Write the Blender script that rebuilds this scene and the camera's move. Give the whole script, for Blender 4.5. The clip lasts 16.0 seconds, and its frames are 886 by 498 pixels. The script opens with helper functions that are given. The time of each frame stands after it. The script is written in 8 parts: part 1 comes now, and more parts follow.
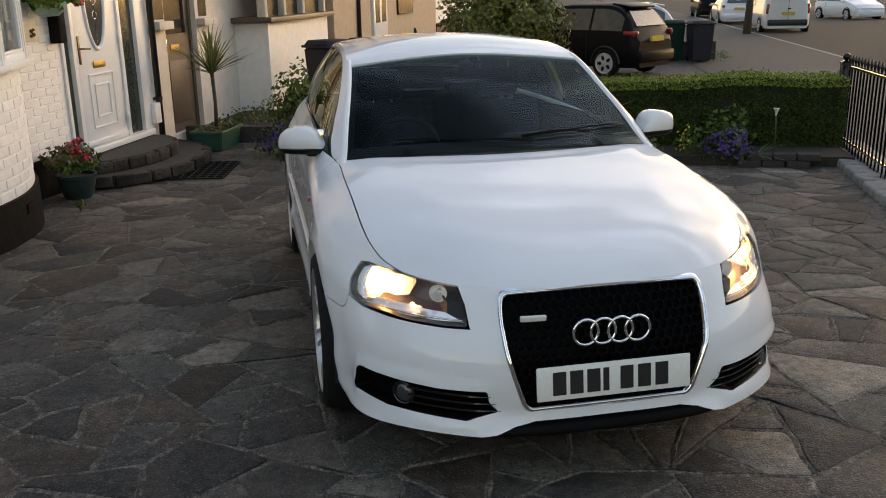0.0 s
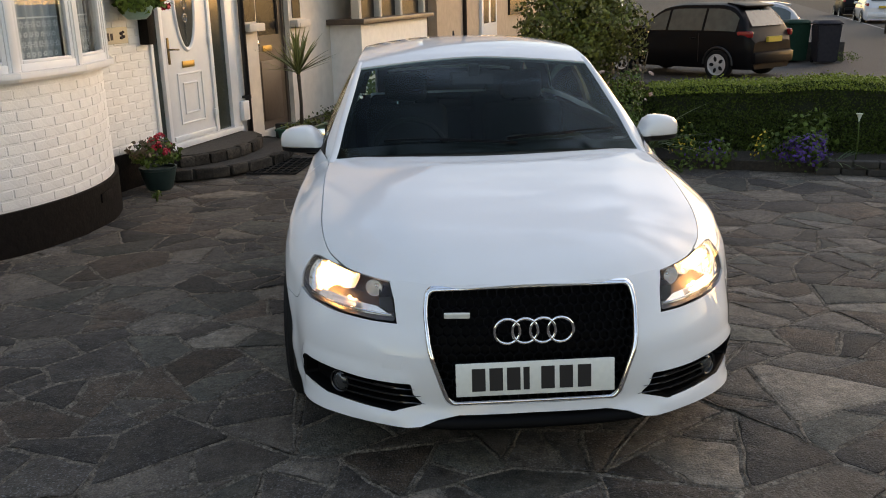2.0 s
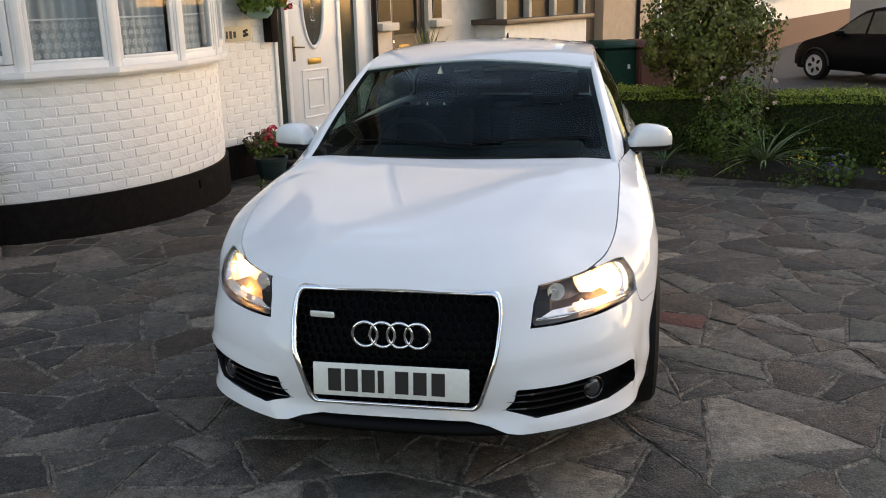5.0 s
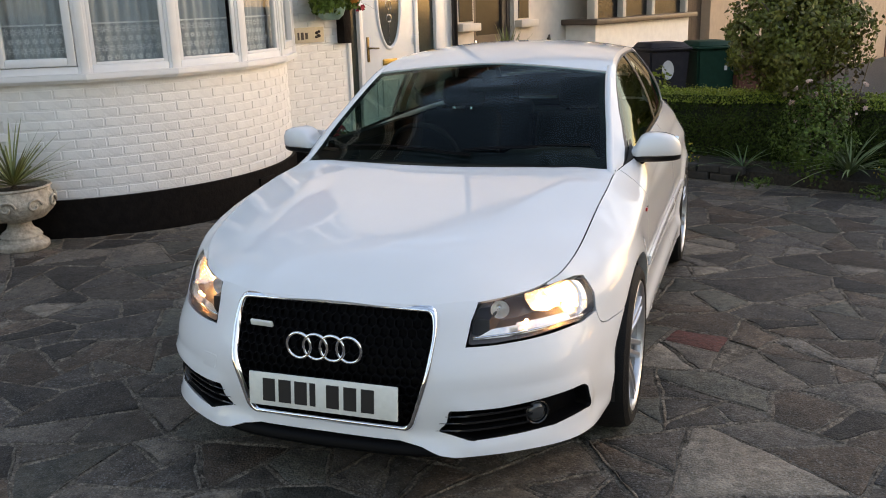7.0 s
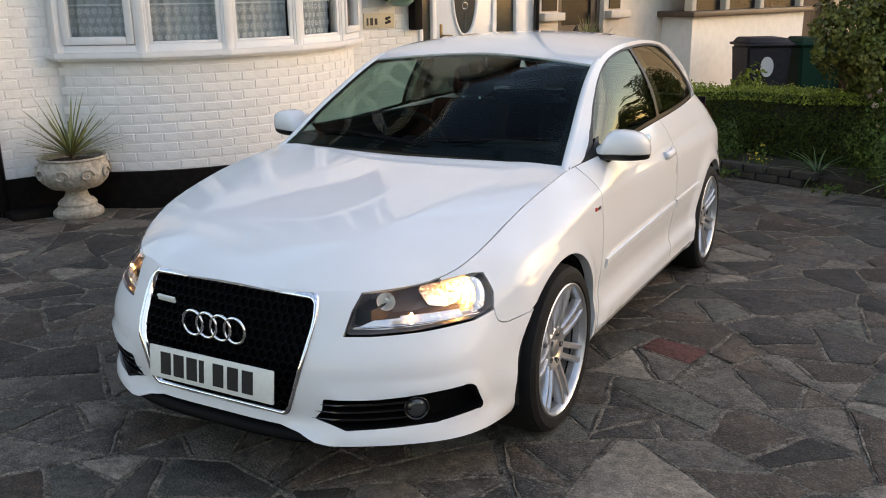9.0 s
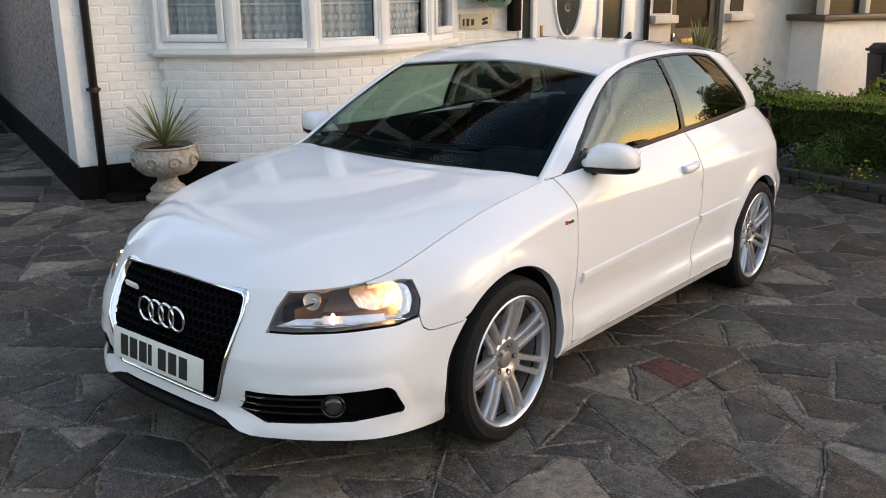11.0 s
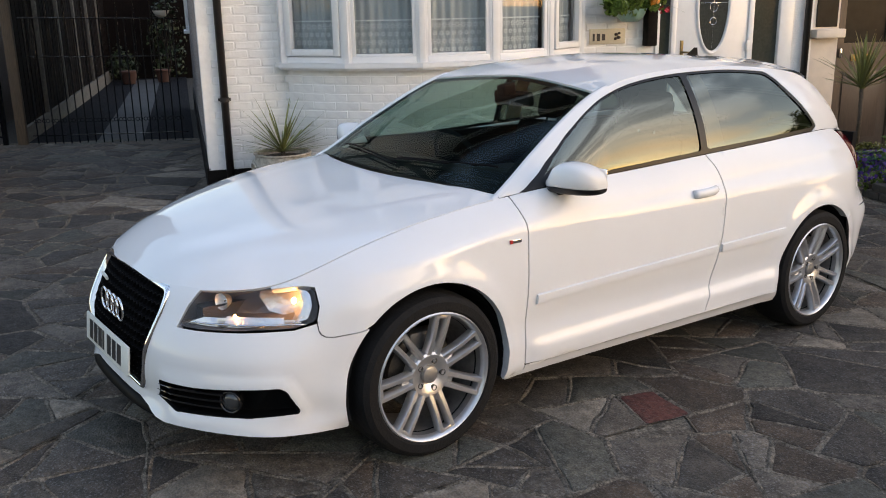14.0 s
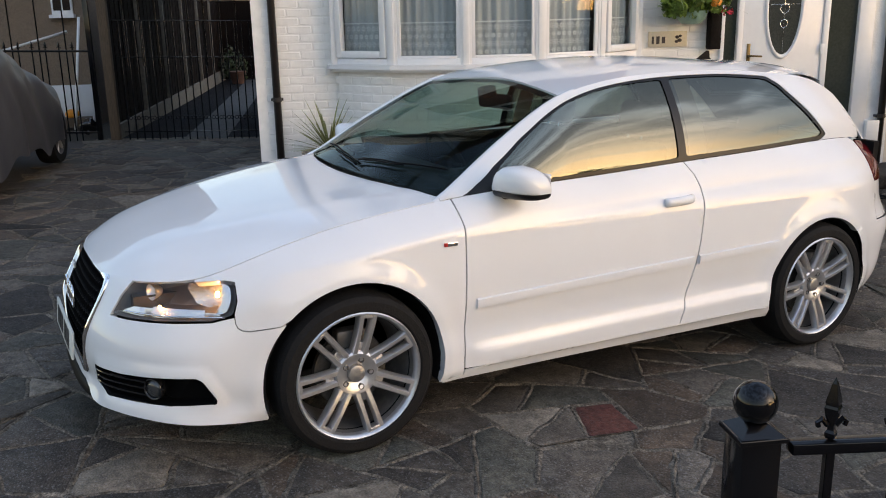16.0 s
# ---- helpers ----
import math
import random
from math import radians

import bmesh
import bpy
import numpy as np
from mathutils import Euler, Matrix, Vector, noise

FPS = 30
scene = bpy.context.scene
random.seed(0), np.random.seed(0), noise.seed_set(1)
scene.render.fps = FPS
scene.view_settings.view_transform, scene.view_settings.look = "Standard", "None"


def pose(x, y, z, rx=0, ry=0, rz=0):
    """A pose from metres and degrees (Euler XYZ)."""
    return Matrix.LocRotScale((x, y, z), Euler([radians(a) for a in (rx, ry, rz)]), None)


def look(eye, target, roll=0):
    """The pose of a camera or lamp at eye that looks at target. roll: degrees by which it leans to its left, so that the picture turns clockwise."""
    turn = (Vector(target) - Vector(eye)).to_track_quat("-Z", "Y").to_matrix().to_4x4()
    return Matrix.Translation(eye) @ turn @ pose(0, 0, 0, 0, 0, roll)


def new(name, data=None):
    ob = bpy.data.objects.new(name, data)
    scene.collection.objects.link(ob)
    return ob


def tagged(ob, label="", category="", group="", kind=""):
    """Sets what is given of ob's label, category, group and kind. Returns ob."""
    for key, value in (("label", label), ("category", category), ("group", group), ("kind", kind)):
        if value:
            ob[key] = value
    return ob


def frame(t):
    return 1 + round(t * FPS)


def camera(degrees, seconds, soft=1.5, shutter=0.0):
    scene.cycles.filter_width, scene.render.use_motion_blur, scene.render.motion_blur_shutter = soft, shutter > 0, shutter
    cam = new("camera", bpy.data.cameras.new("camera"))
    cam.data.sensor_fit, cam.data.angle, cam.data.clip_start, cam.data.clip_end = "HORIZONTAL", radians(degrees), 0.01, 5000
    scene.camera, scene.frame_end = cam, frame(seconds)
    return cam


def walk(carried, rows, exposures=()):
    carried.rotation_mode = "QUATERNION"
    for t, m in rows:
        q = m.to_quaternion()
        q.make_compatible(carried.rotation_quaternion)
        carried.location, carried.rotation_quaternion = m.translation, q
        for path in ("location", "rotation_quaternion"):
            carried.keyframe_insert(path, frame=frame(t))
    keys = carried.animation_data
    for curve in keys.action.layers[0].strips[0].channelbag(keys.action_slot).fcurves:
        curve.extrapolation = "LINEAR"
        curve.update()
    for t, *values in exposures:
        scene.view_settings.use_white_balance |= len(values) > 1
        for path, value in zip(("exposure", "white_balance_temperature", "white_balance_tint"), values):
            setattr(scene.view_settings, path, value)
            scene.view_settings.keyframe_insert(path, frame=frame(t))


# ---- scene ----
cam = camera(52.9, 16.0, soft=1.0)
METRES, EYE, TILT, LEAN, TURN = 5.376, 1.5, 0.0, 0.0, -13.1
PATH = [
    (0, (-1.064, 0.017, 1.524), (-0.671, 1.91, 1.012), -1.3),
    (0.5, (-0.901, 0.013, 1.509), (-0.541, 1.905, 0.971), -1.0),
    (1, (-0.741, -0.047, 1.523), (-0.469, 1.863, 0.995), -1.0),
    (1.5, (-0.568, -0.137, 1.535), (-0.399, 1.79, 1.026), -0.8),
    (2, (-0.437, -0.181, 1.531), (-0.331, 1.751, 1.025), -1.5),
    (2.5, (-0.267, -0.136, 1.517), (-0.202, 1.796, 1.005), -1.4),
    (3, (-0.08, -0.129, 1.529), (-0.115, 1.805, 1.023), -1.4),
    (3.5, (0.15, -0.196, 1.539), (-0.04, 1.731, 1.037), -1.1),
    (4, (0.323, -0.221, 1.533), (0.062, 1.698, 1.034), -1.4),
    (4.2, (0.388, -0.195, 1.525), (0.12, 1.724, 1.031), -1.3),
    (6.3, (1.09, 0.007, 1.524), (0.529, 1.859, 1.016), -0.7),
    (6.5, (1.128, 0.058, 1.532), (0.553, 1.905, 1.027), -0.6),
    (7, (1.229, 0.138, 1.528), (0.598, 1.971, 1.034), -1.3),
    (7.5, (1.436, 0.191, 1.518), (0.697, 1.98, 1.017), -1.1),
    (8, (1.66, 0.227, 1.527), (0.829, 1.976, 1.025), -0.8),
    (8.5, (1.782, 0.321, 1.514), (0.911, 2.049, 1.01), -0.6),
    (8.7, (1.835, 0.386, 1.515), (0.955, 2.109, 1.007), -0.4),
    (10.8, (2.512, 0.805, 1.572), (1.34, 2.336, 1.039), 0.9),
    (11, (2.569, 0.85, 1.571), (1.37, 2.362, 1.046), 0.6),
    (11.5, (2.724, 0.955, 1.565), (1.408, 2.371, 1.054), -0.1),
    (12, (2.934, 1.041, 1.575), (1.525, 2.369, 1.075), -0.5),
    (12.5, (3.02, 1.146, 1.571), (1.588, 2.452, 1.078), -0.8),
    (13, (3.065, 1.326, 1.567), (1.616, 2.608, 1.062), -0.1),
    (13.5, (3.162, 1.468, 1.574), (1.661, 2.693, 1.077), -0.1),
    (14, (3.341, 1.613, 1.586), (1.785, 2.767, 1.087), 0.2),
    (14.5, (3.457, 1.741, 1.586), (1.887, 2.879, 1.096), -0.3),
    (15, (3.506, 1.928, 1.573), (1.93, 3.061, 1.092), 0.4),
    (15.5, (3.573, 2.07, 1.585), (1.94, 3.123, 1.11), 0.4),
    (16, (3.725, 2.205, 1.588), (2.023, 3.131, 1.093), 0.2),
]
# the drive falls slightly towards the far end: car and path were levelled on it
LEVEL = Matrix.Translation((0, 3.4, 0)) @ Matrix.Rotation(-0.027, 4, "X") @ Matrix.Translation((0, -3.4, 0))
walk(cam, [(t, LEVEL @ look(eye, target, roll)) for t, eye, target, roll in PATH],
     [(0, 0.08, 8700, 17), (3.5, 0.30, 8450, 17), (7, 0.36, 8200, 17), (11, 0.40, 8050, 17), (16, 0.22, 7700, 17)])

# ---- world and light ----
SUN_AZ = math.atan2(0.52, 0.85)          # towards the bright evening sky over the street
SUN_EL = radians(17)
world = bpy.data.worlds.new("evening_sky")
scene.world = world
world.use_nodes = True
wt = world.node_tree
sky = wt.nodes.new("ShaderNodeTexSky")
sky.sky_type = "NISHITA"
sky.sun_disc = False
sky.sun_elevation = SUN_EL
sky.sun_rotation = math.pi / 2 - SUN_AZ
sky.air_density, sky.dust_density, sky.ozone_density = 1.0, 0.78, 1.0
wbg = wt.nodes["Background"]
wbg.inputs["Strength"].default_value = 0.25
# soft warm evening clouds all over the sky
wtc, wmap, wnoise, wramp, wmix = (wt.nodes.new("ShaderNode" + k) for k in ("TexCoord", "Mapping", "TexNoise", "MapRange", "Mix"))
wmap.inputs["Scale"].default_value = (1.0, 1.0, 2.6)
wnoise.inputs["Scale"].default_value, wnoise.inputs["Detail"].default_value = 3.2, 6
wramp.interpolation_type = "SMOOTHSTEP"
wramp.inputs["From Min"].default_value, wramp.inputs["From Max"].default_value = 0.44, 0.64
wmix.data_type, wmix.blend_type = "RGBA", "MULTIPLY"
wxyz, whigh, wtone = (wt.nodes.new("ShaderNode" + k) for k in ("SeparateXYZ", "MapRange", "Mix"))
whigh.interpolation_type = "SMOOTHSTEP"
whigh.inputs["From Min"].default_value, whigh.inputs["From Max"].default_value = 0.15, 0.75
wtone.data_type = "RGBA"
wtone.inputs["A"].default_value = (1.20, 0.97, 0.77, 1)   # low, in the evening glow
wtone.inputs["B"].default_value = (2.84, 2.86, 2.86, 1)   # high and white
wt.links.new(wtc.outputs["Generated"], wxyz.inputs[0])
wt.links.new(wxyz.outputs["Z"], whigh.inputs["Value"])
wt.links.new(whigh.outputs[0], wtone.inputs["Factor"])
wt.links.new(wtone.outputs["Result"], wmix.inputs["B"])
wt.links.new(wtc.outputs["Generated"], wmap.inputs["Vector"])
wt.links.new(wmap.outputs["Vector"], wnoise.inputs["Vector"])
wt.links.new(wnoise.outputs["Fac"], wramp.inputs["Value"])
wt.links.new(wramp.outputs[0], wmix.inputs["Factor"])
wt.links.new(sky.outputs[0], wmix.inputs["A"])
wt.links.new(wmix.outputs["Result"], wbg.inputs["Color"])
sun_data = bpy.data.lights.new("sun", "SUN")
sun_data.energy, sun_data.angle, sun_data.color = 0.08, radians(16), (1.0, 0.86, 0.70)
sun = new("sun", sun_data)
sun_dir = Vector((math.cos(SUN_AZ) * math.cos(SUN_EL), math.sin(SUN_AZ) * math.cos(SUN_EL), math.sin(SUN_EL)))
sun.matrix_world = look(sun_dir * 40, (0, 0, 0))

# ---- materials ----
def mat(name, base, rough=0.6, metal=0.0, var=0.0, scale=8.0, bump=0.0, bscale=60.0, second=None, mix=0.5, coat=0.0,
        alpha=None, emit=None, emit_strength=0.0, island=0.0, objvar=0.0, stain=0.0, spec=0.5, stretch=None, speck=0.0, grain=0.0):
    """A principled material with two scales of colour variation, fine relief, and per-piece variation."""
    m = bpy.data.materials.new(name)
    m.use_nodes = True
    nt = m.node_tree
    n, l = nt.nodes, nt.links
    b = n["Principled BSDF"]
    b.inputs["Base Color"].default_value = (*base, 1)
    b.inputs["Roughness"].default_value = rough
    b.inputs["Metallic"].default_value = metal
    b.inputs["Specular IOR Level"].default_value = spec
    b.inputs["Coat Weight"].default_value = coat
    b.inputs["Coat Roughness"].default_value = 0.012
    if emit:
        b.inputs["Emission Color"].default_value = (*emit, 1)
        b.inputs["Emission Strength"].default_value = emit_strength
    geo = n.new("ShaderNodeNewGeometry")
    tc = n.new("ShaderNodeTexCoord")
    co = tc.outputs["Object"]
    if stretch:
        mp = n.new("ShaderNodeMapping")
        mp.inputs["Scale"].default_value = stretch
        l.new(co, mp.inputs["Vector"])
        co = mp.outputs["Vector"]
    cur = None
    if var or second or island or objvar or stain:
        rgb = n.new("ShaderNodeRGB")
        rgb.outputs[0].default_value = (*base, 1)
        cur = rgb.outputs[0]

        def noise_node(sc, detail=5, lo=0.0, hi=1.0):
            t = n.new("ShaderNodeTexNoise")
            t.inputs["Scale"].default_value, t.inputs["Detail"].default_value = sc, detail
            l.new(co, t.inputs["Vector"])
            r = n.new("ShaderNodeMapRange")
            r.inputs["From Min"].default_value, r.inputs["From Max"].default_value = 0.3, 0.7
            r.inputs["To Min"].default_value, r.inputs["To Max"].default_value = lo, hi
            l.new(t.outputs["Fac"], r.inputs["Value"])
            return r.outputs[0]

        def mixc(fac, a, bcol, kind="MIX"):
            x = n.new("ShaderNodeMix")
            x.data_type, x.blend_type = "RGBA", kind
            l.new(fac, x.inputs["Factor"]) if not isinstance(fac, float) else None
            if isinstance(fac, float):
                x.inputs["Factor"].default_value = fac
            l.new(a, x.inputs["A"])
            if isinstance(bcol, tuple):
                x.inputs["B"].default_value = (*bcol, 1)
            else:
                l.new(bcol, x.inputs["B"])
            return x.outputs["Result"]

        if second:
            cur = mixc(noise_node(scale, 5, 0, mix), cur, second)
        if var:
            f = noise_node(scale * 3.7, 6, 1 - var, 1 + var)
            c = n.new("ShaderNodeCombineColor")
            for i in range(3):
                l.new(f, c.inputs[i])
            cur = mixc(1.0, cur, c.outputs[0], "MULTIPLY")
        if grain:
            f = noise_node(120, 2, 1 - grain, 1 + grain)
            c = n.new("ShaderNodeCombineColor")
            for i in range(3):
                l.new(f, c.inputs[i])
            cur = mixc(1.0, cur, c.outputs[0], "MULTIPLY")
        if speck:
            t = n.new("ShaderNodeTexNoise")
            t.inputs["Scale"].default_value, t.inputs["Detail"].default_value = 95, 2
            l.new(co, t.inputs["Vector"])
            r = n.new("ShaderNodeMapRange")
            r.inputs["From Min"].default_value, r.inputs["From Max"].default_value = 0.57, 0.66
            r.inputs["To Max"].default_value = speck
            l.new(t.outputs["Fac"], r.inputs["Value"])
            cur = mixc(r.outputs[0], cur, tuple(0.5 * v + 0.16 for v in base))
        if stain:
            cur = mixc(noise_node(scale * 0.31, 3, 0, stain), cur, tuple(0.45 * v for v in base))
        if island or objvar:
            if island:
                src, amount = geo.outputs["Random Per Island"], island
            else:
                src, amount = n.new("ShaderNodeObjectInfo").outputs["Random"], objvar
            r = n.new("ShaderNodeMapRange")
            r.inputs["To Min"].default_value, r.inputs["To Max"].default_value = 1 - amount, 1 + amount
            l.new(src, r.inputs["Value"])
            c = n.new("ShaderNodeCombineColor")
            for i in range(3):
                l.new(r.outputs[0], c.inputs[i])
            cur = mixc(1.0, cur, c.outputs[0], "MULTIPLY")
        l.new(cur, b.inputs["Base Color"])
    if bump:
        t = n.new("ShaderNodeTexNoise")
        t.inputs["Scale"].default_value, t.inputs["Detail"].default_value = bscale, 6
        l.new(co, t.inputs["Vector"])
        bp = n.new("ShaderNodeBump")
        bp.inputs["Strength"].default_value, bp.inputs["Distance"].default_value = min(1, bump), 0.01
        l.new(t.outputs["Fac"], bp.inputs["Height"])
        l.new(bp.outputs[0], b.inputs["Normal"])
    return m


def pane(name, tint, gloss=0.02, ior=1.45, sheen=(0.8, 0.8, 0.8)):
    """A thin sheet of glass: clear or tinted straight through, mirror-like at its surface and more so at a slant."""
    m = bpy.data.materials.new(name)
    m.use_nodes = True
    n, l = m.node_tree.nodes, m.node_tree.links
    n.remove(n["Principled BSDF"])
    tr, gl, mx, lw = (n.new("ShaderNode" + k) for k in ("BsdfTransparent", "BsdfGlossy", "MixShader", "LayerWeight"))
    tr.inputs["Color"].default_value = (*tint, 1)
    gl.inputs["Roughness"].default_value = gloss
    gl.inputs["Color"].default_value = (*sheen, 1)
    lw.inputs["Blend"].default_value = 0.5
    f0 = ((ior - 1) / (ior + 1)) ** 2                       # Schlick's rise towards grazing views, alike from both sides
    pw, mu, ad = (n.new("ShaderNodeMath") for _ in range(3))
    pw.operation, mu.operation, ad.operation = "POWER", "MULTIPLY", "ADD"
    pw.inputs[1].default_value, mu.inputs[1].default_value, ad.inputs[1].default_value = 5.0, 1 - f0, f0
    l.new(lw.outputs["Facing"], pw.inputs[0])
    l.new(pw.outputs[0], mu.inputs[0])
    l.new(mu.outputs[0], ad.inputs[0])
    l.new(ad.outputs[0], mx.inputs[0])
    l.new(tr.outputs[0], mx.inputs[1])
    l.new(gl.outputs[0], mx.inputs[2])
    l.new(mx.outputs[0], n["Material Output"].inputs["Surface"])
    return m


# ---- building helpers ----
def thing(name, label, category, m=None, group="", kind=""):
    ob = new(name)
    ob.empty_display_size = 0.05
    if m is not None:
        ob.matrix_world = m
    return tagged(ob, label, category, group, kind)


def finish(ob, material, parent, label, smooth):
    if material:
        for mm in (material if isinstance(material, (list, tuple)) else [material]):
            ob.data.materials.append(mm)
    if smooth is not None:
        ob.data.shade_smooth() if smooth else ob.data.shade_flat()
        if smooth and smooth is not True:
            ob.data.set_sharp_from_angle(angle=radians(smooth))
    if parent is not None:
        ob.parent = parent
    if label:
        ob["label"] = label
    return ob


def part(name, bm, material, parent, label="", smooth=35, m=None):
    """Links a bmesh as one mesh object under a thing or a part."""
    me = bpy.data.meshes.new(name)
    bmesh.ops.recalc_face_normals(bm, faces=bm.faces)
    bm.to_mesh(me)
    bm.free()
    ob = finish(new(name, me), material, parent, label, smooth)
    if m is not None:
        ob.matrix_local = m
    return ob


def raw(name, verts, faces, material, parent=None, label="", smooth=None, m=None):
    me = bpy.data.meshes.new(name)
    me.from_pydata([tuple(v) for v in verts], [], [tuple(f) for f in faces])
    me.update()
    ob = finish(new(name, me), material, parent, label, smooth)
    if m is not None:
        ob.matrix_local = m
    return ob


def box(bm, x0, x1, y0, y1, z0, z1, bev=0.0, m=None, seg=2):
    r = bmesh.ops.create_cube(bm, size=1.0)
    vs = r["verts"]
    for v in vs:
        v.co = Vector((x0 + (v.co.x + .5) * (x1 - x0), y0 + (v.co.y + .5) * (y1 - y0), z0 + (v.co.z + .5) * (z1 - z0)))
    if bev:
        es = list({e for v in vs for e in v.link_edges})
        out = bmesh.ops.bevel(bm, geom=es, offset=bev, segments=seg, affect="EDGES", profile=0.5)
        vs = list({v for f in out["faces"] for v in f.verts} | {v for v in vs if v.is_valid})
    if m is not None:
        bmesh.ops.transform(bm, matrix=m, verts=vs)
    return vs


def boxes(*rows, bev=0.0, m=None):
    bm = bmesh.new()
    for r in rows:
        box(bm, *r, bev=bev, m=m)
    return bm


def lathe(bm, profile, n=32, m=None, close=False):
    """Turns a profile of (radius, z) round the z axis."""
    rings = []
    for r, z in profile:
        if r < 1e-6:
            rings.append([bm.verts.new((0, 0, z))] * n)
        else:
            rings.append([bm.verts.new((r * math.cos(2 * math.pi * i / n), r * math.sin(2 * math.pi * i / n), z)) for i in range(n)])
    pairs = list(zip(rings, rings[1:])) + ([(rings[-1], rings[0])] if close else [])
    for a, b in pairs:
        for i in range(n):
            j = (i + 1) % n
            q = []
            for v in (a[i], a[j], b[j], b[i]):
                if v not in q:
                    q.append(v)
            if len(q) > 2:
                bm.faces.new(q)
    vs = list({v for r in rings for v in r})
    if m is not None:
        bmesh.ops.transform(bm, matrix=m, verts=vs)
    return vs


def tube(bm, pts, radius, n=8, taper=None, cap=True):
    """A round bar along a line of points; taper: a radius for each point."""
    pts = [Vector(p) for p in pts]
    rings, up = [], None
    for i, p in enumerate(pts):
        d = (pts[min(i + 1, len(pts) - 1)] - pts[max(i - 1, 0)]).normalized()
        if up is None:
            up = d.orthogonal().normalized()
        up = (up - d * up.dot(d)).normalized()
        side = d.cross(up)
        r = taper[i] if taper else radius
        rings.append([bm.verts.new(p + (up * math.cos(2 * math.pi * k / n) + side * math.sin(2 * math.pi * k / n)) * r) for k in range(n)])
    for a, b in zip(rings, rings[1:]):
        for k in range(n):
            bm.faces.new((a[k], a[(k + 1) % n], b[(k + 1) % n], b[k]))
    if cap:
        bm.faces.new(rings[0][::-1]), bm.faces.new(rings[-1])
    return rings


def prism(bm, poly, z0, z1, m=None):
    """Extrudes a plan polygon from z0 to z1."""
    a = [bm.verts.new((x, y, z0)) for x, y in poly]
    b = [bm.verts.new((x, y, z1)) for x, y in poly]
    k = len(poly)
    bm.faces.new(a[::-1]), bm.faces.new(b)
    for i in range(k):
        bm.faces.new((a[i], a[(i + 1) % k], b[(i + 1) % k], b[i]))
    if m is not None:
        bmesh.ops.transform(bm, matrix=m, verts=a + b)
    return a + b


def ball(bm, c, r, seg=16, squash=1.0):
    vs = bmesh.ops.create_uvsphere(bm, u_segments=seg, v_segments=max(6, seg // 2), radius=r)["verts"]
    for v in vs:
        v.co = Vector((v.co.x, v.co.y, v.co.z * squash)) + Vector(c)
    return vs


def ring(bm, c, R, r, axis="Y", n=40, k=8):
    """A torus with its axis along x, y or z."""
    rows = []
    for i in range(n):
        a = 2 * math.pi * i / n
        row = []
        for j in range(k):
            b = 2 * math.pi * j / k
            u, v, w = (R + r * math.cos(b)) * math.cos(a), (R + r * math.cos(b)) * math.sin(a), r * math.sin(b)
            p = {"X": (w, u, v), "Y": (u, w, v), "Z": (u, v, w)}[axis]
            row.append(bm.verts.new(Vector(c) + Vector(p)))
        rows.append(row)
    for i in range(n):
        for j in range(k):
            bm.faces.new((rows[i][j], rows[(i + 1) % n][j], rows[(i + 1) % n][(j + 1) % k], rows[i][(j + 1) % k]))


def spline(pts):
    """A natural cubic through (s, value) points; straight on beyond the ends."""
    x = np.array([p[0] for p in pts], float)
    y = np.array([p[1] for p in pts], float)
    n, h = len(x), np.diff(np.array([p[0] for p in pts], float))
    A, r = np.eye(n), np.zeros(n)
    for i in range(1, n - 1):
        A[i, i - 1:i + 2] = h[i - 1], 2 * (h[i - 1] + h[i]), h[i]
        r[i] = 6 * ((y[i + 1] - y[i]) / h[i] - (y[i] - y[i - 1]) / h[i - 1])
    M = np.linalg.solve(A, r)
    s0 = (y[1] - y[0]) / h[0] - h[0] * M[1] / 6
    s1 = (y[-1] - y[-2]) / h[-1] + h[-1] * M[-2] / 6

    def f(q):
        if q <= x[0]:
            return float(y[0] + s0 * (q - x[0]))
        if q >= x[-1]:
            return float(y[-1] + s1 * (q - x[-1]))
        i = int(np.searchsorted(x, q)) - 1
        a, b = x[i + 1] - q, q - x[i]
        return float((M[i] * a ** 3 + M[i + 1] * b ** 3) / (6 * h[i]) + (y[i] / h[i] - M[i] * h[i] / 6) * a + (y[i + 1] / h[i] - M[i + 1] * h[i] / 6) * b)
    return f


def smooth01(v):
    v = min(1.0, max(0.0, v))
    return v * v * (3 - 2 * v)


def dense(poly, step):
    """A closed outline with no edge longer than step."""
    out = []
    for (x0, y0), (x1, y1) in zip(poly, poly[1:] + poly[:1]):
        k = max(1, math.ceil(math.hypot(x1 - x0, y1 - y0) / step))
        out += [(x0 + (x1 - x0) * i / k, y0 + (y1 - y0) * i / k) for i in range(k)]
    return out


def rounded(poly, r, n=5):
    """A closed outline with its corners rounded off."""
    out = []
    k = len(poly)
    for i in range(k):
        p0, p, p1 = Vector(poly[i - 1]), Vector(poly[i]), Vector(poly[(i + 1) % k])
        a, b = p0 - p, p1 - p
        d = min(r, a.length * 0.45, b.length * 0.45)
        s, e = p + a.normalized() * d, p + b.normalized() * d
        for j in range(n + 1):
            t = j / n
            q = s * (1 - t) ** 2 + p * 2 * t * (1 - t) + e * t ** 2
            out.append((q.x, q.y))
    return out


def inside(px, py, poly):
    hit = False
    for (x0, y0), (x1, y1) in zip(poly, poly[1:] + poly[:1]):
        if (y0 > py) != (y1 > py) and px < (x1 - x0) * (py - y0) / (y1 - y0) + x0:
            hit = not hit
    return hit


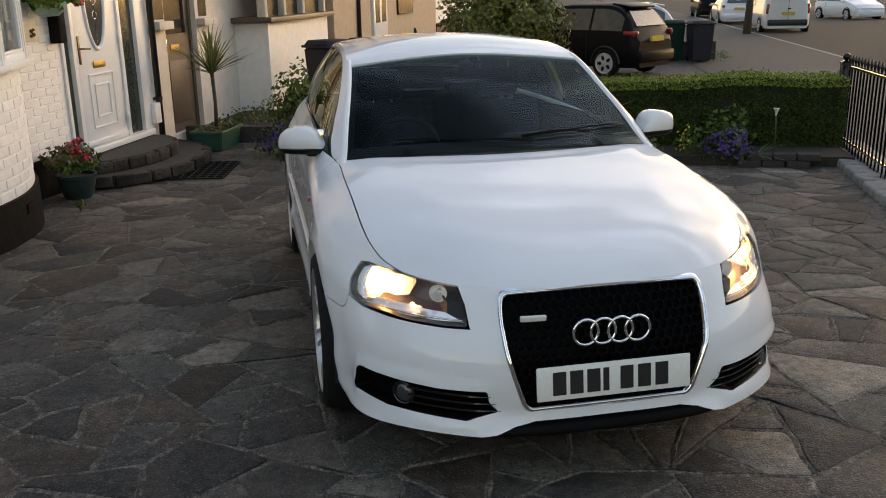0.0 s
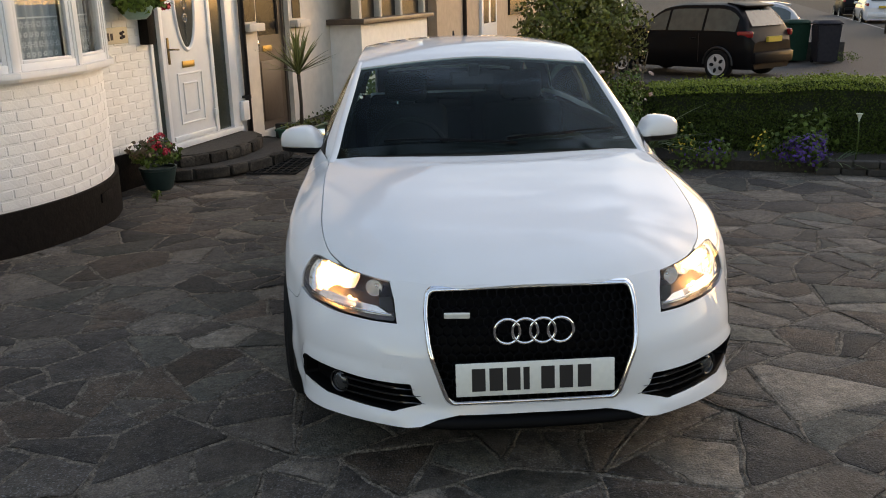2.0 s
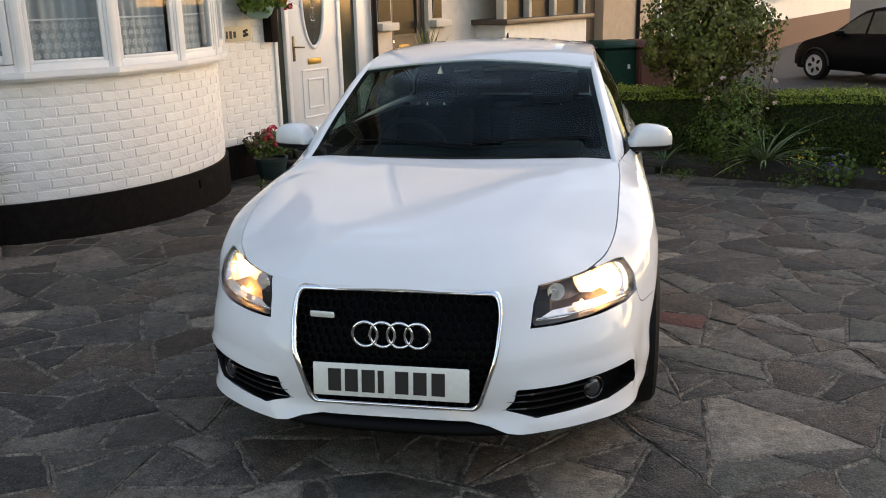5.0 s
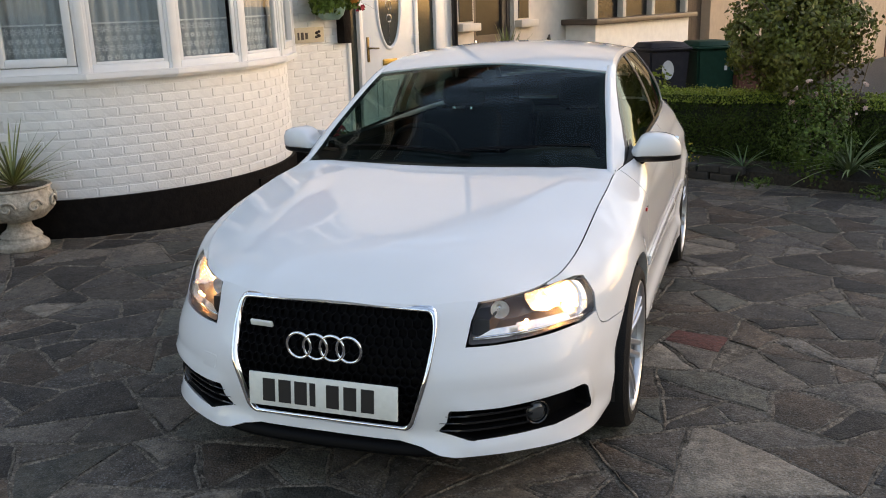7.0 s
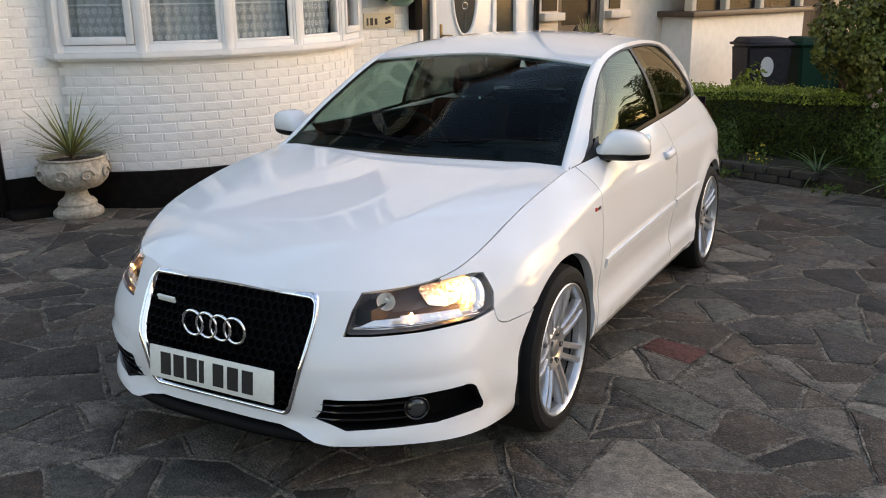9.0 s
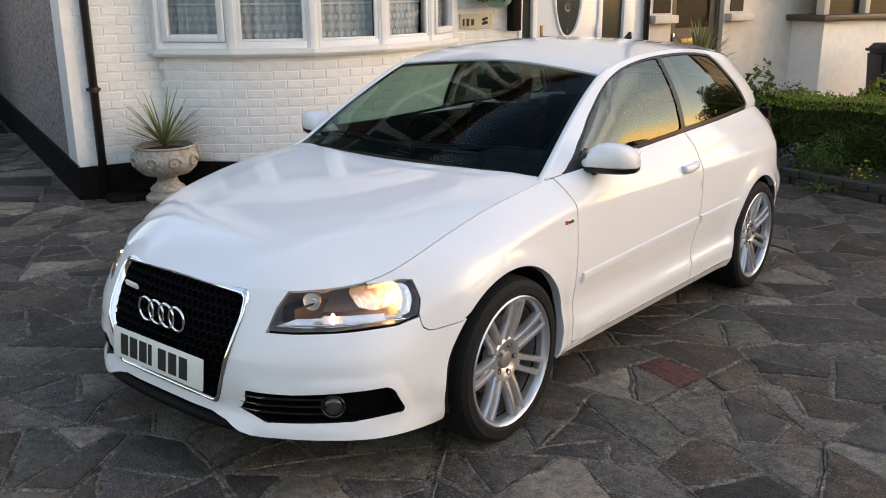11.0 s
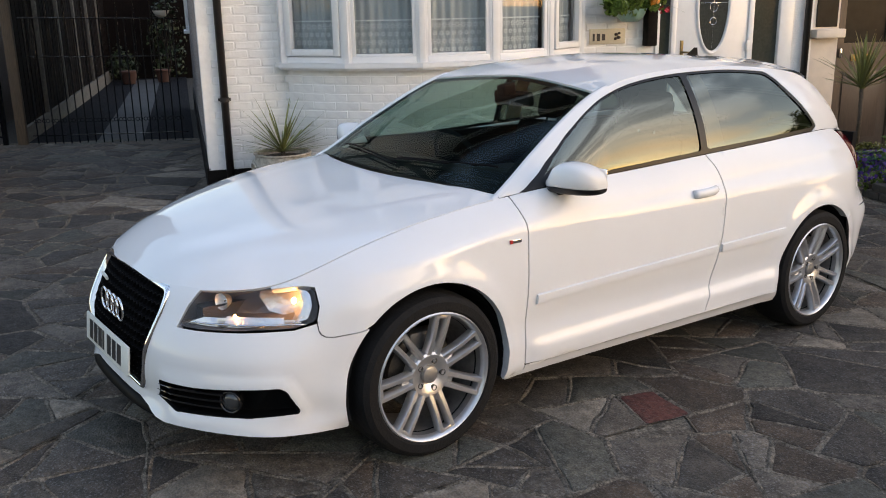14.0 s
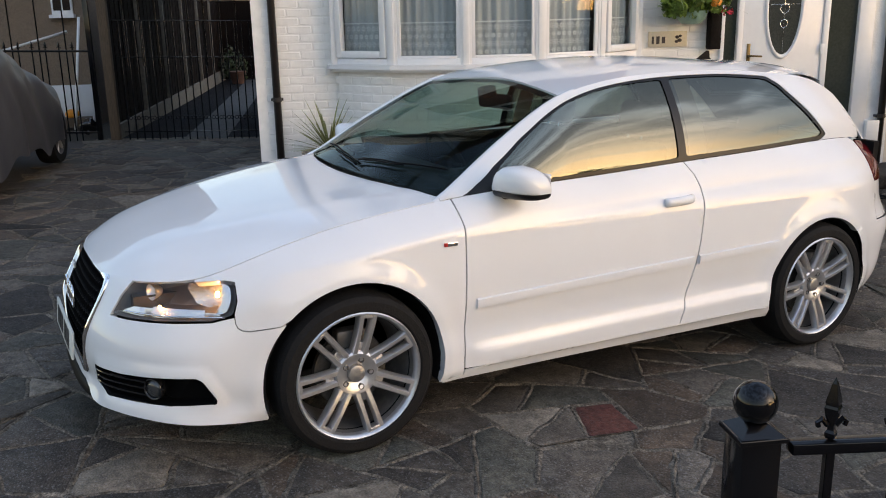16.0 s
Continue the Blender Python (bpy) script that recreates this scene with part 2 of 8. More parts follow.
def sheet(outer, holes, step, f, lines=()):
    """Verts and faces of a flat outline with holes, filled with even triangles and carried into space by f(u, v)."""
    from mathutils.geometry import delaunay_2d_cdt
    loops = [dense(outer, step)] + [dense(h, step) for h in holes]
    pts, edges = [], []
    for lp in loops:
        b = len(pts)
        pts += lp
        edges += [(b + i, b + (i + 1) % len(lp)) for i in range(len(lp))]
    for lp in lines:
        lp = [p for p in lp if inside(p[0], p[1], loops[0])]
        b = len(pts)
        pts += lp
        edges += [(b + i, b + i + 1) for i in range(len(lp) - 1)]
    bound = np.array(pts)
    us, vs = [p[0] for p in loops[0]], [p[1] for p in loops[0]]
    rows = int((max(vs) - min(vs)) / (step * 0.87)) + 1
    for j in range(rows):
        v = min(vs) + (j + 0.5) * step * 0.87
        for i in range(int((max(us) - min(us)) / step) + 1):
            u = min(us) + (i + 0.5 * (j % 2) + 0.25) * step
            if inside(u, v, loops[0]) and not any(inside(u, v, h) for h in loops[1:]):
                if np.min((bound[:, 0] - u) ** 2 + (bound[:, 1] - v) ** 2) > (0.55 * step) ** 2:
                    pts.append((u, v))
    vv, _, ff, _, _, _ = delaunay_2d_cdt([Vector(p) for p in pts], edges, [], 0, 1e-6)
    keep = []
    for q in ff:
        cx, cy = sum(vv[i][0] for i in q) / 3, sum(vv[i][1] for i in q) / 3
        if inside(cx, cy, loops[0]) and not any(inside(cx, cy, h) for h in loops[1:]):
            keep.append(tuple(q))
    used = sorted({i for q in keep for i in q})
    at = {i: k for k, i in enumerate(used)}
    return [f(vv[i][0], vv[i][1]) for i in used], [tuple(at[i] for i in q) for q in keep]


def mirror_x(verts, faces):
    return [(-x, y, z) for x, y, z in verts], [tuple(reversed(q)) for q in faces]

# ---- materials of the cars ----
M_PAINT = mat("white_car_paint", (0.74, 0.745, 0.75), 0.6, var=0.012, scale=1.2, coat=1.0, spec=0.1)
M_BLACKPLASTIC = mat("black_plastic", (0.012, 0.012, 0.013), 0.45, var=0.2, scale=9, bump=0.15, bscale=300)
M_TRIM = mat("black_window_seal", (0.006, 0.006, 0.0065), 0.35, spec=0.3)
M_HONEY = mat("honeycomb_black", (0.004, 0.004, 0.0045), 0.5, spec=0.07)
M_GLOSSBLACK = mat("gloss_black", (0.008, 0.008, 0.009), 0.12, coat=0.5)
M_RUBBER = mat("tyre_rubber", (0.0065, 0.006, 0.006), 0.8, spec=0.3, var=0.25, scale=12, bump=0.3, bscale=120)
M_CHROME = mat("chrome", (0.85, 0.85, 0.86), 0.08, 1.0, var=0.03, scale=20)
M_ALLOY = mat("silver_alloy", (0.56, 0.56, 0.57), 0.32, 0.8, var=0.05, scale=14, coat=0.3)
M_BARREL = mat("dull_alloy", (0.34, 0.335, 0.33), 0.42, 0.8, var=0.15, scale=12)
M_ALLOYDARK = mat("brake_dust_alloy", (0.12, 0.115, 0.11), 0.45, 0.6, var=0.2, scale=12)
M_STEEL = mat("brake_steel", (0.10, 0.095, 0.09), 0.5, 0.8, var=0.2, scale=30)
M_PLATE = mat("plate_white", (0.72, 0.72, 0.66), 0.35, var=0.04, scale=15)
M_INK = mat("plate_ink", (0.012, 0.012, 0.014), 0.4)
M_WINDSCREEN = pane("windscreen_glass", (0.48, 0.66, 0.63), 0.0, 1.36, (0.45, 0.51, 0.52))
M_TINT = pane("tinted_glass", (0.42, 0.56, 0.52), 0.0, 2.7, (0.62, 0.62, 0.51))
M_PRIVACY = pane("dark_privacy_glass", (0.12, 0.15, 0.13), 0.0, 2.7, (0.70, 0.70, 0.60))
M_REARGLASS = pane("rear_screen_glass", (0.03, 0.036, 0.033), 0.0, 1.5)
M_LENS = pane("lamp_lens", (0.93, 0.93, 0.93), 0.0, 1.45)
M_LAMPGREY = mat("lamp_housing", (0.075, 0.075, 0.08), 0.3, var=0.1, scale=20)
M_BULB = mat("lit_bulb", (1, 0.8, 0.5), 0.4, emit=(1.0, 0.47, 0.14), emit_strength=190.0)
M_REFLECT = mat("lamp_reflector", (0.90, 0.89, 0.87), 0.36, 0.9, var=0.05, scale=60, bump=0.25, bscale=55)
M_DISH = mat("main_reflector", (0.90, 0.89, 0.87), 0.26, 0.95, var=0.05, scale=60, bump=0.5, bscale=70)
M_REDLENS = mat("red_lens", (0.11, 0.006, 0.009), 0.12, coat=0.6)
M_INTERIOR = mat("dark_interior", (0.007, 0.007, 0.0075), 0.8, spec=0.15, var=0.2, scale=12)
M_SEAT = mat("seat_cloth", (0.0035, 0.0035, 0.004), 0.9, spec=0.1, var=0.2, scale=12)
M_GREYTRIM = mat("grey_pillar_trim", (0.55, 0.48, 0.41), 0.5, var=0.1, scale=10)
M_REDBADGE = mat("red_badge", (0.5, 0.02, 0.02), 0.3)


# ---- the white hatchback ----
def white_hatchback():
    car = thing("hatchback_car", "glossy white three-door hatchback with lit headlights parked on the paving", "car",
                LEVEL @ Matrix.Translation((0, 3.409, 0)))
    WB = 2.488
    # plan outline of the body, from the nose round one side to the tail
    plan = [(0, -.902), (.13, -.900), (.25, -.892), (.37, -.868), (.49, -.820), (.605, -.748), (.712, -.650), (.790, -.522), (.833, -.380), (.855, -.2),
            (.866, 0), (.868, .3), (.866, .8), (.868, 1.4), (.872, 2.0), (.874, 2.40), (.866, 2.69), (.835, 2.92), (.77, 3.09), (.66, 3.205), (.48, 3.275), (.25, 3.312), (0, 3.32)]
    acc = [0.0]
    for a, b in zip(plan, plan[1:]):
        acc.append(acc[-1] + math.dist(a, b))
    fx, fy = spline([(s, p[0]) for s, p in zip(acc, plan)]), spline([(s, p[1]) for s, p in zip(acc, plan)])
    T = acc[-1]
    tab = np.array([(s, fx(s), fy(s)) for s in np.linspace(0, T, 900)])

    def ty(y):
        return float(np.interp(y, tab[:, 2], tab[:, 0]))

    def tx(x):
        k = tab[:, 2] < 0.2
        return float(np.interp(x, tab[k, 1], tab[k, 0]))
    P_f = spline([(.13, .06), (.165, .012), (.20, -.010), (.225, -.004), (.26, .016), (.31, .012), (.40, .0), (.47, .008), (.54, .036), (.60, .066), (.66, .100), (.70, .135), (.75, .19)])
    P_s = spline([(.13, .08), (.17, .050), (.215, .030), (.26, .020), (.335, .010), (.41, .017), (.47, .011), (.55, .004), (.64, .004), (.72, .010), (.775, .016), (.82, .028), (.86, .055), (.93, .095), (1.0, .125), (1.1, .18)])
    P_r = spline([(.15, .12), (.2, .07), (.3, .02), (.45, 0), (.60, .0), (.66, .03), (.75, .05), (.85, .07), (.95, .10), (1.05, .15)])
    # upper edge of the lower body: bonnet shut line, wing top and waist
    zE = spline([(-.80, .672), (-.72, .682), (-.64, .692), (-.60, .698), (-.52, .718), (-.40, .755), (-.25, .799), (0, .857), (.25, .893), (.43, .913), (.6, .938), (1.0, .958), (1.6, .984), (2.2, 1.008), (2.6, 1.02), (3.0, 1.01), (3.3, .98)])
    dE = spline([(-.8, .125), (-.6, .128), (-.45, .130), (-.25, .138), (0, .146), (.25, .146), (.43, .142), (.6, .100), (1.0, .095), (1.6, .107), (2.2, .130), (2.6, .165), (3.0, .19), (3.3, .2)])

    def crease(y):
        return .812 + (.040 if y > .4 else .135) * (y - .4)

    intake = [(tx(.372), .284), (tx(.400), .318), (tx(.405), .360), (tx(.55), .361), (tx(.70), .374), (ty(-.572), .379), (ty(-.552), .366), (ty(-.512), .290), (ty(-.516), .275), (tx(.70), .263), (tx(.47), .253)]
    intake = rounded(intake, .010, 3)
    ia, ib = np.array(intake), np.array(intake[1:] + intake[:1])

    def off_intake(u, v):
        """How far outside the lower intake's outline a point of the bumper lies."""
        q, e = np.array((u, v)) - ia, ib - ia
        k = np.clip((q * e).sum(1) / (e * e).sum(1), 0, 1)
        return 0.0 if inside(u, v, intake) else float(np.sqrt((((q - e * k[:, None])) ** 2).sum(1).min()))

    def inset(t, z):
        y = fy(abs(t))
        wf = 1 - smooth01((y + .62) / .36)
        wr = smooth01((y - 2.75) / .35)
        p = (P_f(z) * wf + P_s(z) * (1 - wf)) * (1 - wr) + P_r(z) * wr
        top = zE(y)
        if y > -.66 and z > top - .16:
            pe = (P_f(top) * wf + P_s(top) * (1 - wf)) * (1 - wr) + P_r(top) * wr
            p += (dE(y) - pe) * max(0.0, (z - top + .16) / .16) ** 2 * smooth01((y + .66) / .2)
        if -.42 < y < 2.95:                                   # pressed waist crease: upright below, leaning in above
            cz, pc = crease(y), P_s(crease(y)) - .007
            if z > cz:
                q = pc + (dE(y) - pc) * ((z - cz) / max(.02, top - cz)) ** 1.35
            else:
                q = P_s(z) - .007 * math.exp(-(cz - z) / .07)
            w = smooth01((y + .42) / .45) * smooth01((2.95 - y) / .3)
            p += (q - p) * w
        for hub in (0, WB):                                   # flared arches
            r = math.hypot(y - hub, z - .312)
            p -= .017 * math.exp(-((r - .365) / .055) ** 2) * (1 if z > .25 else smooth01((z - .15) / .1))
        if .30 < y < 2.3:                                     # sill step
            p -= .010 * math.exp(-((z - .245) / .035) ** 2) * smooth01((y - .30) / .1) * smooth01((2.2 - y) / .1)
        if .45 < y < 2.25:                                    # flare above the sill
            zl = .302 + .020 * (y - .5)
            p -= .017 * smooth01((zl + .055 - z) / .055) * smooth01((z - .235) / .03) * smooth01((y - .45) / .1) * smooth01((2.16 - y) / .1)
        if y < -.40 and .18 < z < .46:                        # lip folded round the lower intake
            p -= .011 * smooth01((.036 - off_intake(abs(t), z)) / .016) * smooth01((abs(t) - .36) / .10)
        return p

    def lower(t, z, out=0.0):
        s = abs(t)
        x, y = fx(s), fy(s)
        h = 1e-3
        dx, dy = fx(s + h) - fx(s - h), fy(s + h) - fy(s - h)
        k = math.hypot(dx, dy)
        nx, ny = dy / k, -dx / k
        d = inset(s, z) - out
        px = max(0.0, x - nx * d) if s > 1e-6 else 0.0
        return (math.copysign(px, t) if t else 0.0, y - ny * d, z)

    def skin(name, outer, holes, step, f, material=M_PAINT, parent=car, label="", thick=.014, both=False, smooth=True, lines=()):
        """One body panel; its rim is folded inwards with an edge of its own."""
        v, q = sheet(outer, holes, step, f, lines)
        if thick:
            P_ = np.array(v, float)
            nrm = np.zeros_like(P_)
            count = {}
            for t_ in q:
                n_ = np.cross(P_[t_[1]] - P_[t_[0]], P_[t_[2]] - P_[t_[0]])
                for i_ in t_:
                    nrm[i_] += n_
                for a_, b_ in zip(t_, t_[1:] + t_[:1]):
                    count[(a_, b_)] = 1
            nrm /= np.linalg.norm(nrm, axis=1)[:, None] + 1e-12
            v, q = list(v), list(q)
            for (a_, b_) in [e for e in count if (e[1], e[0]) not in count]:
                k_ = len(v)
                v += [tuple(P_[a_]), tuple(P_[b_]), tuple(P_[b_] - nrm[b_] * thick), tuple(P_[a_] - nrm[a_] * thick)]
                q.append((k_ + 3, k_ + 2, k_ + 1, k_))
        obs = []
        for side in ((0, 1) if both else (0,)):
            vv, qq = (v, q) if side == 0 else mirror_x(v, q)
            obs.append(raw(name, vv, qq, material, parent, label, smooth))
        return obs

    # --- front bumper with its openings, in (arc length, height)
    arch_r = .360
    t0, t2 = ty(0), ty(WB)

    def arch(tc, a0, a1, r=arch_r, n=28):
        return [(tc + r * math.cos(radians(a0 + (a1 - a0) * i / n)), .312 + r * math.sin(radians(a0 + (a1 - a0) * i / n))) for i in range(n + 1)]
    lamp = [(tx(.468), .556), (tx(.491), .620), (tx(.524), .6735), (tx(.60), .6745), (tx(.69), .682), (ty(-.60), .6875), (ty(-.475), .6985), (ty(-.437), .695), (ty(-.431), .64), (ty(-.447), .592), (ty(-.52), .571), (tx(.66), .561), (tx(.55), .556)]
    lamp = rounded(lamp, .014, 3)
    frame_out = [(-.372, .668), (.372, .668), (.374, .60), (.350, .48), (.296, .300), (.278, .282), (-.278, .282), (-.296, .300), (-.350, .48), (-.374, .60)]
    frame_out = [(math.copysign(tx(abs(x)), x), z) for x, z in frame_out]
    frame_out = rounded(frame_out[::-1], .035, 5)[::-1]
    cx_, cz_ = 0.0, .475

    def shrink(poly, dx, dz):
        hw = max(abs(p[0]) for p in poly)
        return [(p[0] * (1 - dx / hw), cz_ + (p[1] - cz_) * (1 - dz / .193)) for p in poly]
    frame_in = shrink(frame_out, .017, .016)
    bot = [(0, .252), (tx(.25), .250), (tx(.32), .236), (tx(.375), .212), (tx(.42), .204), (tx(.52), .206), (tx(.64), .206), (ty(-.52), .200), (ty(-.42), .192), (t0 - .345, .188)]
    gap_b = arch(t0, 199, 138.5, n=14)
    top = [(ty(-.29), .546), (ty(-.39), .533), (ty(-.417), .5365), (ty(-.434), .547), (ty(-.440), .563), (ty(-.443), .584)]
    under = [(ty(-.52), .565), (tx(.66), .555), (tx(.55), .550), (tx(.460), .550), (tx(.484), .622), (tx(.517), .6765), (tx(.46), .6770), (tx(.41), .675), (tx(.385), .6725), (0, .6715)]
    right = bot + gap_b + top + under
    left = [(-a, b) for a, b in reversed(right)]
    skin("front_bumper", left[1:-1] + right, [frame_out, intake, [(-a, b) for a, b in reversed(intake)]], .022, lower, label="white sculpted front bumper", thick=.03)

    tow = rounded([(-tx(.50), .405), (-tx(.435), .405), (-tx(.425), .455), (-tx(.49), .455)], .008, 3)
    skin("tow_eye_cover", tow, [], .02, lambda t, z: lower(t, z, .0012), label="square tow eye cover", thick=.004)
    # black lower splitter
    v, q = sheet([(-tx(.40), .214), (tx(.40), .214), (tx(.37), .236), (tx(.30), .249), (-tx(.30), .249), (-tx(.37), .236)], [], .03, lambda t, z: lower(t, z, -.022 + (.250 - z) * .55))
    ob = raw("splitter", v, q, M_HONEY, car, "black plastic splitter", True)
    md = ob.modifiers.new("thickness", "SOLIDIFY")
    md.thickness, md.offset = .02, -1

    # radiator grille: backing, chrome surround, honeycomb, rings, plate
    v, q = sheet(frame_out, [], .04, lambda t, z: lower(t, z, -.055))
    raw("grille_backing", v, q, M_HONEY, car, "", True)
    rows = []
    n = len(frame_out)
    mid = shrink(frame_out, .0085, .008)
    inner2 = shrink(frame_out, .018, .017)
    for (a, o) in ((frame_out, -.03), (shrink(frame_out, -.001, -.001), .006), (mid, .013), (frame_in, .006), (inner2, -.03)):
        rows.append([lower(t, z, o) for t, z in a])
    vs = [p for r in rows for p in r]
    fs = [(i * n + k, i * n + (k + 1) % n, (i + 1) * n + (k + 1) % n, (i + 1) * n + k) for i in range(4) for k in range(n)]
    raw("grille_surround", vs, fs, M_CHROME, car, "bright chrome grille surround", True)
    hexv, hexf = [], []
    R = .0185
    for j in range(-8, 9):
        for i in range(-15, 16):
            c0, c1 = i * R * 1.732 + (j % 2) * R * .866, cz_ + j * R * 1.5
            if not inside(c0, c1, frame_in):
                continue
            base = len(hexv)
            for ro, ou in ((1.0, -.030), (.995, -.010), (.90, -.009), (.88, -.030)):
                for k in range(6):
                    a = math.pi / 3 * k + math.pi / 6
                    hexv.append(lower(c0 + R * ro * math.cos(a), c1 + R * ro * math.sin(a), ou))
            for s in range(3):
                for k in range(6):
                    hexf.append((base + s * 6 + k, base + s * 6 + (k + 1) % 6, base + s * 6 + 6 + (k + 1) % 6, base + s * 6 + 6 + k))
    raw("honeycomb_mesh", hexv, hexf, M_HONEY, car, "gloss black honeycomb mesh")
    yb = lower(0, .537, .016)[1]
    for k in range(4):
        bm = bmesh.new()
        ring(bm, (-.0875 + .0583 * k, yb, .537), .0418, .0052)
        part("emblem_ring", bm, M_CHROME, car, "chrome emblem ring", True)
    bm = boxes((-.290, -.205, -.005, .005, -.010, .010), bev=.003)
    badge = part("grille_badge", bm, M_PLATE, car, "small silver badge", m=pose(0, lower(.24, .575, .004)[1] - .016, .582, 14, 0, -6))
    yp = lower(0, .388, .008)[1]
    plate = part("number_plate", boxes((-.26, .26, -.005, .005, -.0555, .0555), bev=.004), M_PLATE, car, "white number plate with dark bars", m=pose(0, yp - .006, .388, -5, 0, 0))
    for x in (-.186, -.129, -.072, -.030, .040, .100, .160):
        w = .010 if x == -.030 else .022
        part("plate_bar", boxes((x - w, x + w, -.0065, -.0045, -.038, .038)), M_INK, plate)
    # headlights and fog lamp openings
    for sgn in (1, -1):
        flip = (lambda p: p) if sgn == 1 else (lambda p: (-p[0], p[1], p[2]))
        order = (lambda q: q) if sgn == 1 else (lambda q: [tuple(reversed(f)) for f in q])
        lamp_root = new("headlight")
        lamp_root.parent = car
        lamp_root["label"] = "lit headlight with warm glowing bulbs"
        k = len(lamp)
        cxl = sum(p[0] for p in lamp) / k
        # bowl
        ringz = [[flip(lower(t, z, 0.0 - .003)) for t, z in lamp], [flip(lower(cxl + (t - cxl) * .97, .64 + (z - .64) * .94, -.035)) for t, z in lamp], [flip(lower(cxl + (t - cxl) * .8, .64 + (z - .64) * .75, -.125)) for t, z in lamp]]
        vs = [p for r in ringz for p in r]
        fs = [(i * k + j, i * k + (j + 1) % k, (i + 1) * k + (j + 1) % k, (i + 1) * k + j) for i in range(2) for j in range(k)] + [tuple(range(2 * k, 3 * k))]
        raw("housing", vs, order([tuple(reversed(f)) for f in fs]), M_LAMPGREY, lamp_root, "", False)
        # wide faceted main reflector round the lit bulb
        dish = rounded([(tx(.636), .594), (tx(.628), .645), (tx(.655), .674), (ty(-.60), .680), (ty(-.480), .690), (ty(-.452), .680), (ty(-.450), .640), (ty(-.468), .598), (ty(-.53), .582), (tx(.70), .580)], .012, 3)
        dn, dt, dz = len(dish), ty(-.575), .642
        vx, vy, _ = lower(dt, dz, -.02)
        vy, foc = vy + .095, .026

        def dished(t, z):
            x, y, _ = lower(t, z, -.012)
            return flip((x, max(y, vy - ((x - vx) ** 2 + (z - dz) ** 2) / (4 * foc)), z))
        vs = [dished(dt, dz)]
        for i in range(1, 9):
            f = i / 8
            vs += [dished(dt + (t - dt) * f, dz + (z - dz) * f) for t, z in dish]
        fs = [(0, 1 + j, 1 + (j + 1) % dn) for j in range(dn)]
        fs += [(1 + i * dn + j, 1 + (i + 1) * dn + j, 1 + (i + 1) * dn + (j + 1) % dn, 1 + i * dn + (j + 1) % dn) for i in range(7) for j in range(dn)]
        raw("main_reflector", vs, order(fs), M_DISH, lamp_root, "silver reflector lit by its bulb", True)
        bm = bmesh.new()
        ball(bm, Vector(flip((vx, vy - foc - .004, dz))), .0080, 12, 1.4)
        part("bulb", bm, M_BULB, lamp_root, "glowing warm bulb", True)
        for t, z, r, dep, yaw in ((tx(.590), .636, .029, -.046, 22),):
            c = Vector(flip(lower(t, z, dep)))
            aim = Matrix.Translation(c) @ pose(0, 0, 0, 90, 0, sgn * yaw)
            bm = bmesh.new()
            lathe(bm, [(r * 1.04, .008), (r, .007), (r * .93, -.003), (r * .78, -.018), (r * .55, -.030), (r * .28, -.037), (0, -.039)], 28, aim)
            part("reflector", bm, M_REFLECT, lamp_root, "silver reflector bowl", True)
            bm = bmesh.new()
            ball(bm, aim @ Vector((0, 0, -.018)), .010, 14)
            part("bulb_cap", bm, M_CHROME, lamp_root, "bright metal bulb cap", True)
        bm = bmesh.new()
        ball(bm, Vector(flip(lower(tx(.655), .604, -.012))), .0050, 10)
        part("side_bulb", bm, M_BULB, lamp_root, "glowing warm bulb", True)
        # light bar along the lower edge
        bar = [(tx(.486), .565), (tx(.55), .590), (tx(.66), .596), (ty(-.50), .592), (ty(-.490), .584), (tx(.70), .570), (tx(.58), .564)]
        v, q = sheet(bar, [], .02, lambda t, z: flip(lower(t, z, -.018)))
        raw("daytime_bar", v, order(q), M_REFLECT, lamp_root, "silver strip reflector", True)
        v, q = [], []
        for k_ in range(14):                                  # ribbed glass of the side lamp
            ta = tx(.625) + (ty(-.55) - tx(.625)) * k_ / 14
            tb = ta + (ty(-.55) - tx(.625)) / 14
            b_ = len(v)
            v += [flip(lower(t, z, o)) for t, z, o in ((ta, .578, -.0150), ((ta + tb) / 2, .579, -.0140), (tb, .580, -.0150), (tb, .600, -.0235), ((ta + tb) / 2, .599, -.0225), (ta, .598, -.0235))]
            q += [(b_, b_ + 1, b_ + 4, b_ + 5), (b_ + 1, b_ + 2, b_ + 3, b_ + 4)]
        raw("side_lamp", v, order(q), M_REFLECT, lamp_root, "ribbed side lamp tray", False)
        bm = bmesh.new()
        tube(bm, [flip(lower(tx(.488) + (ty(-.475) - tx(.488)) * i / 12, .571 + .010 * i / 12, -.012)) for i in range(13)], .0035, 6)
        part("lower_strip", bm, M_CHROME, lamp_root, "bright strip along the lens", True)
        v, q = sheet(lamp, [], .022, lambda t, z: flip(lower(t, z, -.002)))
        lens = raw("lens", v, order(q), M_LENS, lamp_root, "clear lens", True)
        lens.visible_shadow = False
        # fog lamp and intake
        k2 = len(intake)
        ci = sum(p[0] for p in intake) / k2
        vs = [flip(lower(ci + (t - ci) * a, .315 + (z - .315) * b, o)) for a, b, o in ((1.004, 1.012, .0015), (.972, .950, -.008), (.940, .90, -.05)) for t, z in intake]
        fs = [(i * k2 + j, i * k2 + (j + 1) % k2, (i + 1) * k2 + (j + 1) % k2, (i + 1) * k2 + j) for i in range(2) for j in range(k2)] + [tuple(range(2 * k2, 3 * k2))]
        raw("air_intake", vs, order([tuple(reversed(f)) for f in fs]), M_HONEY, car, "black lower air intake", False)
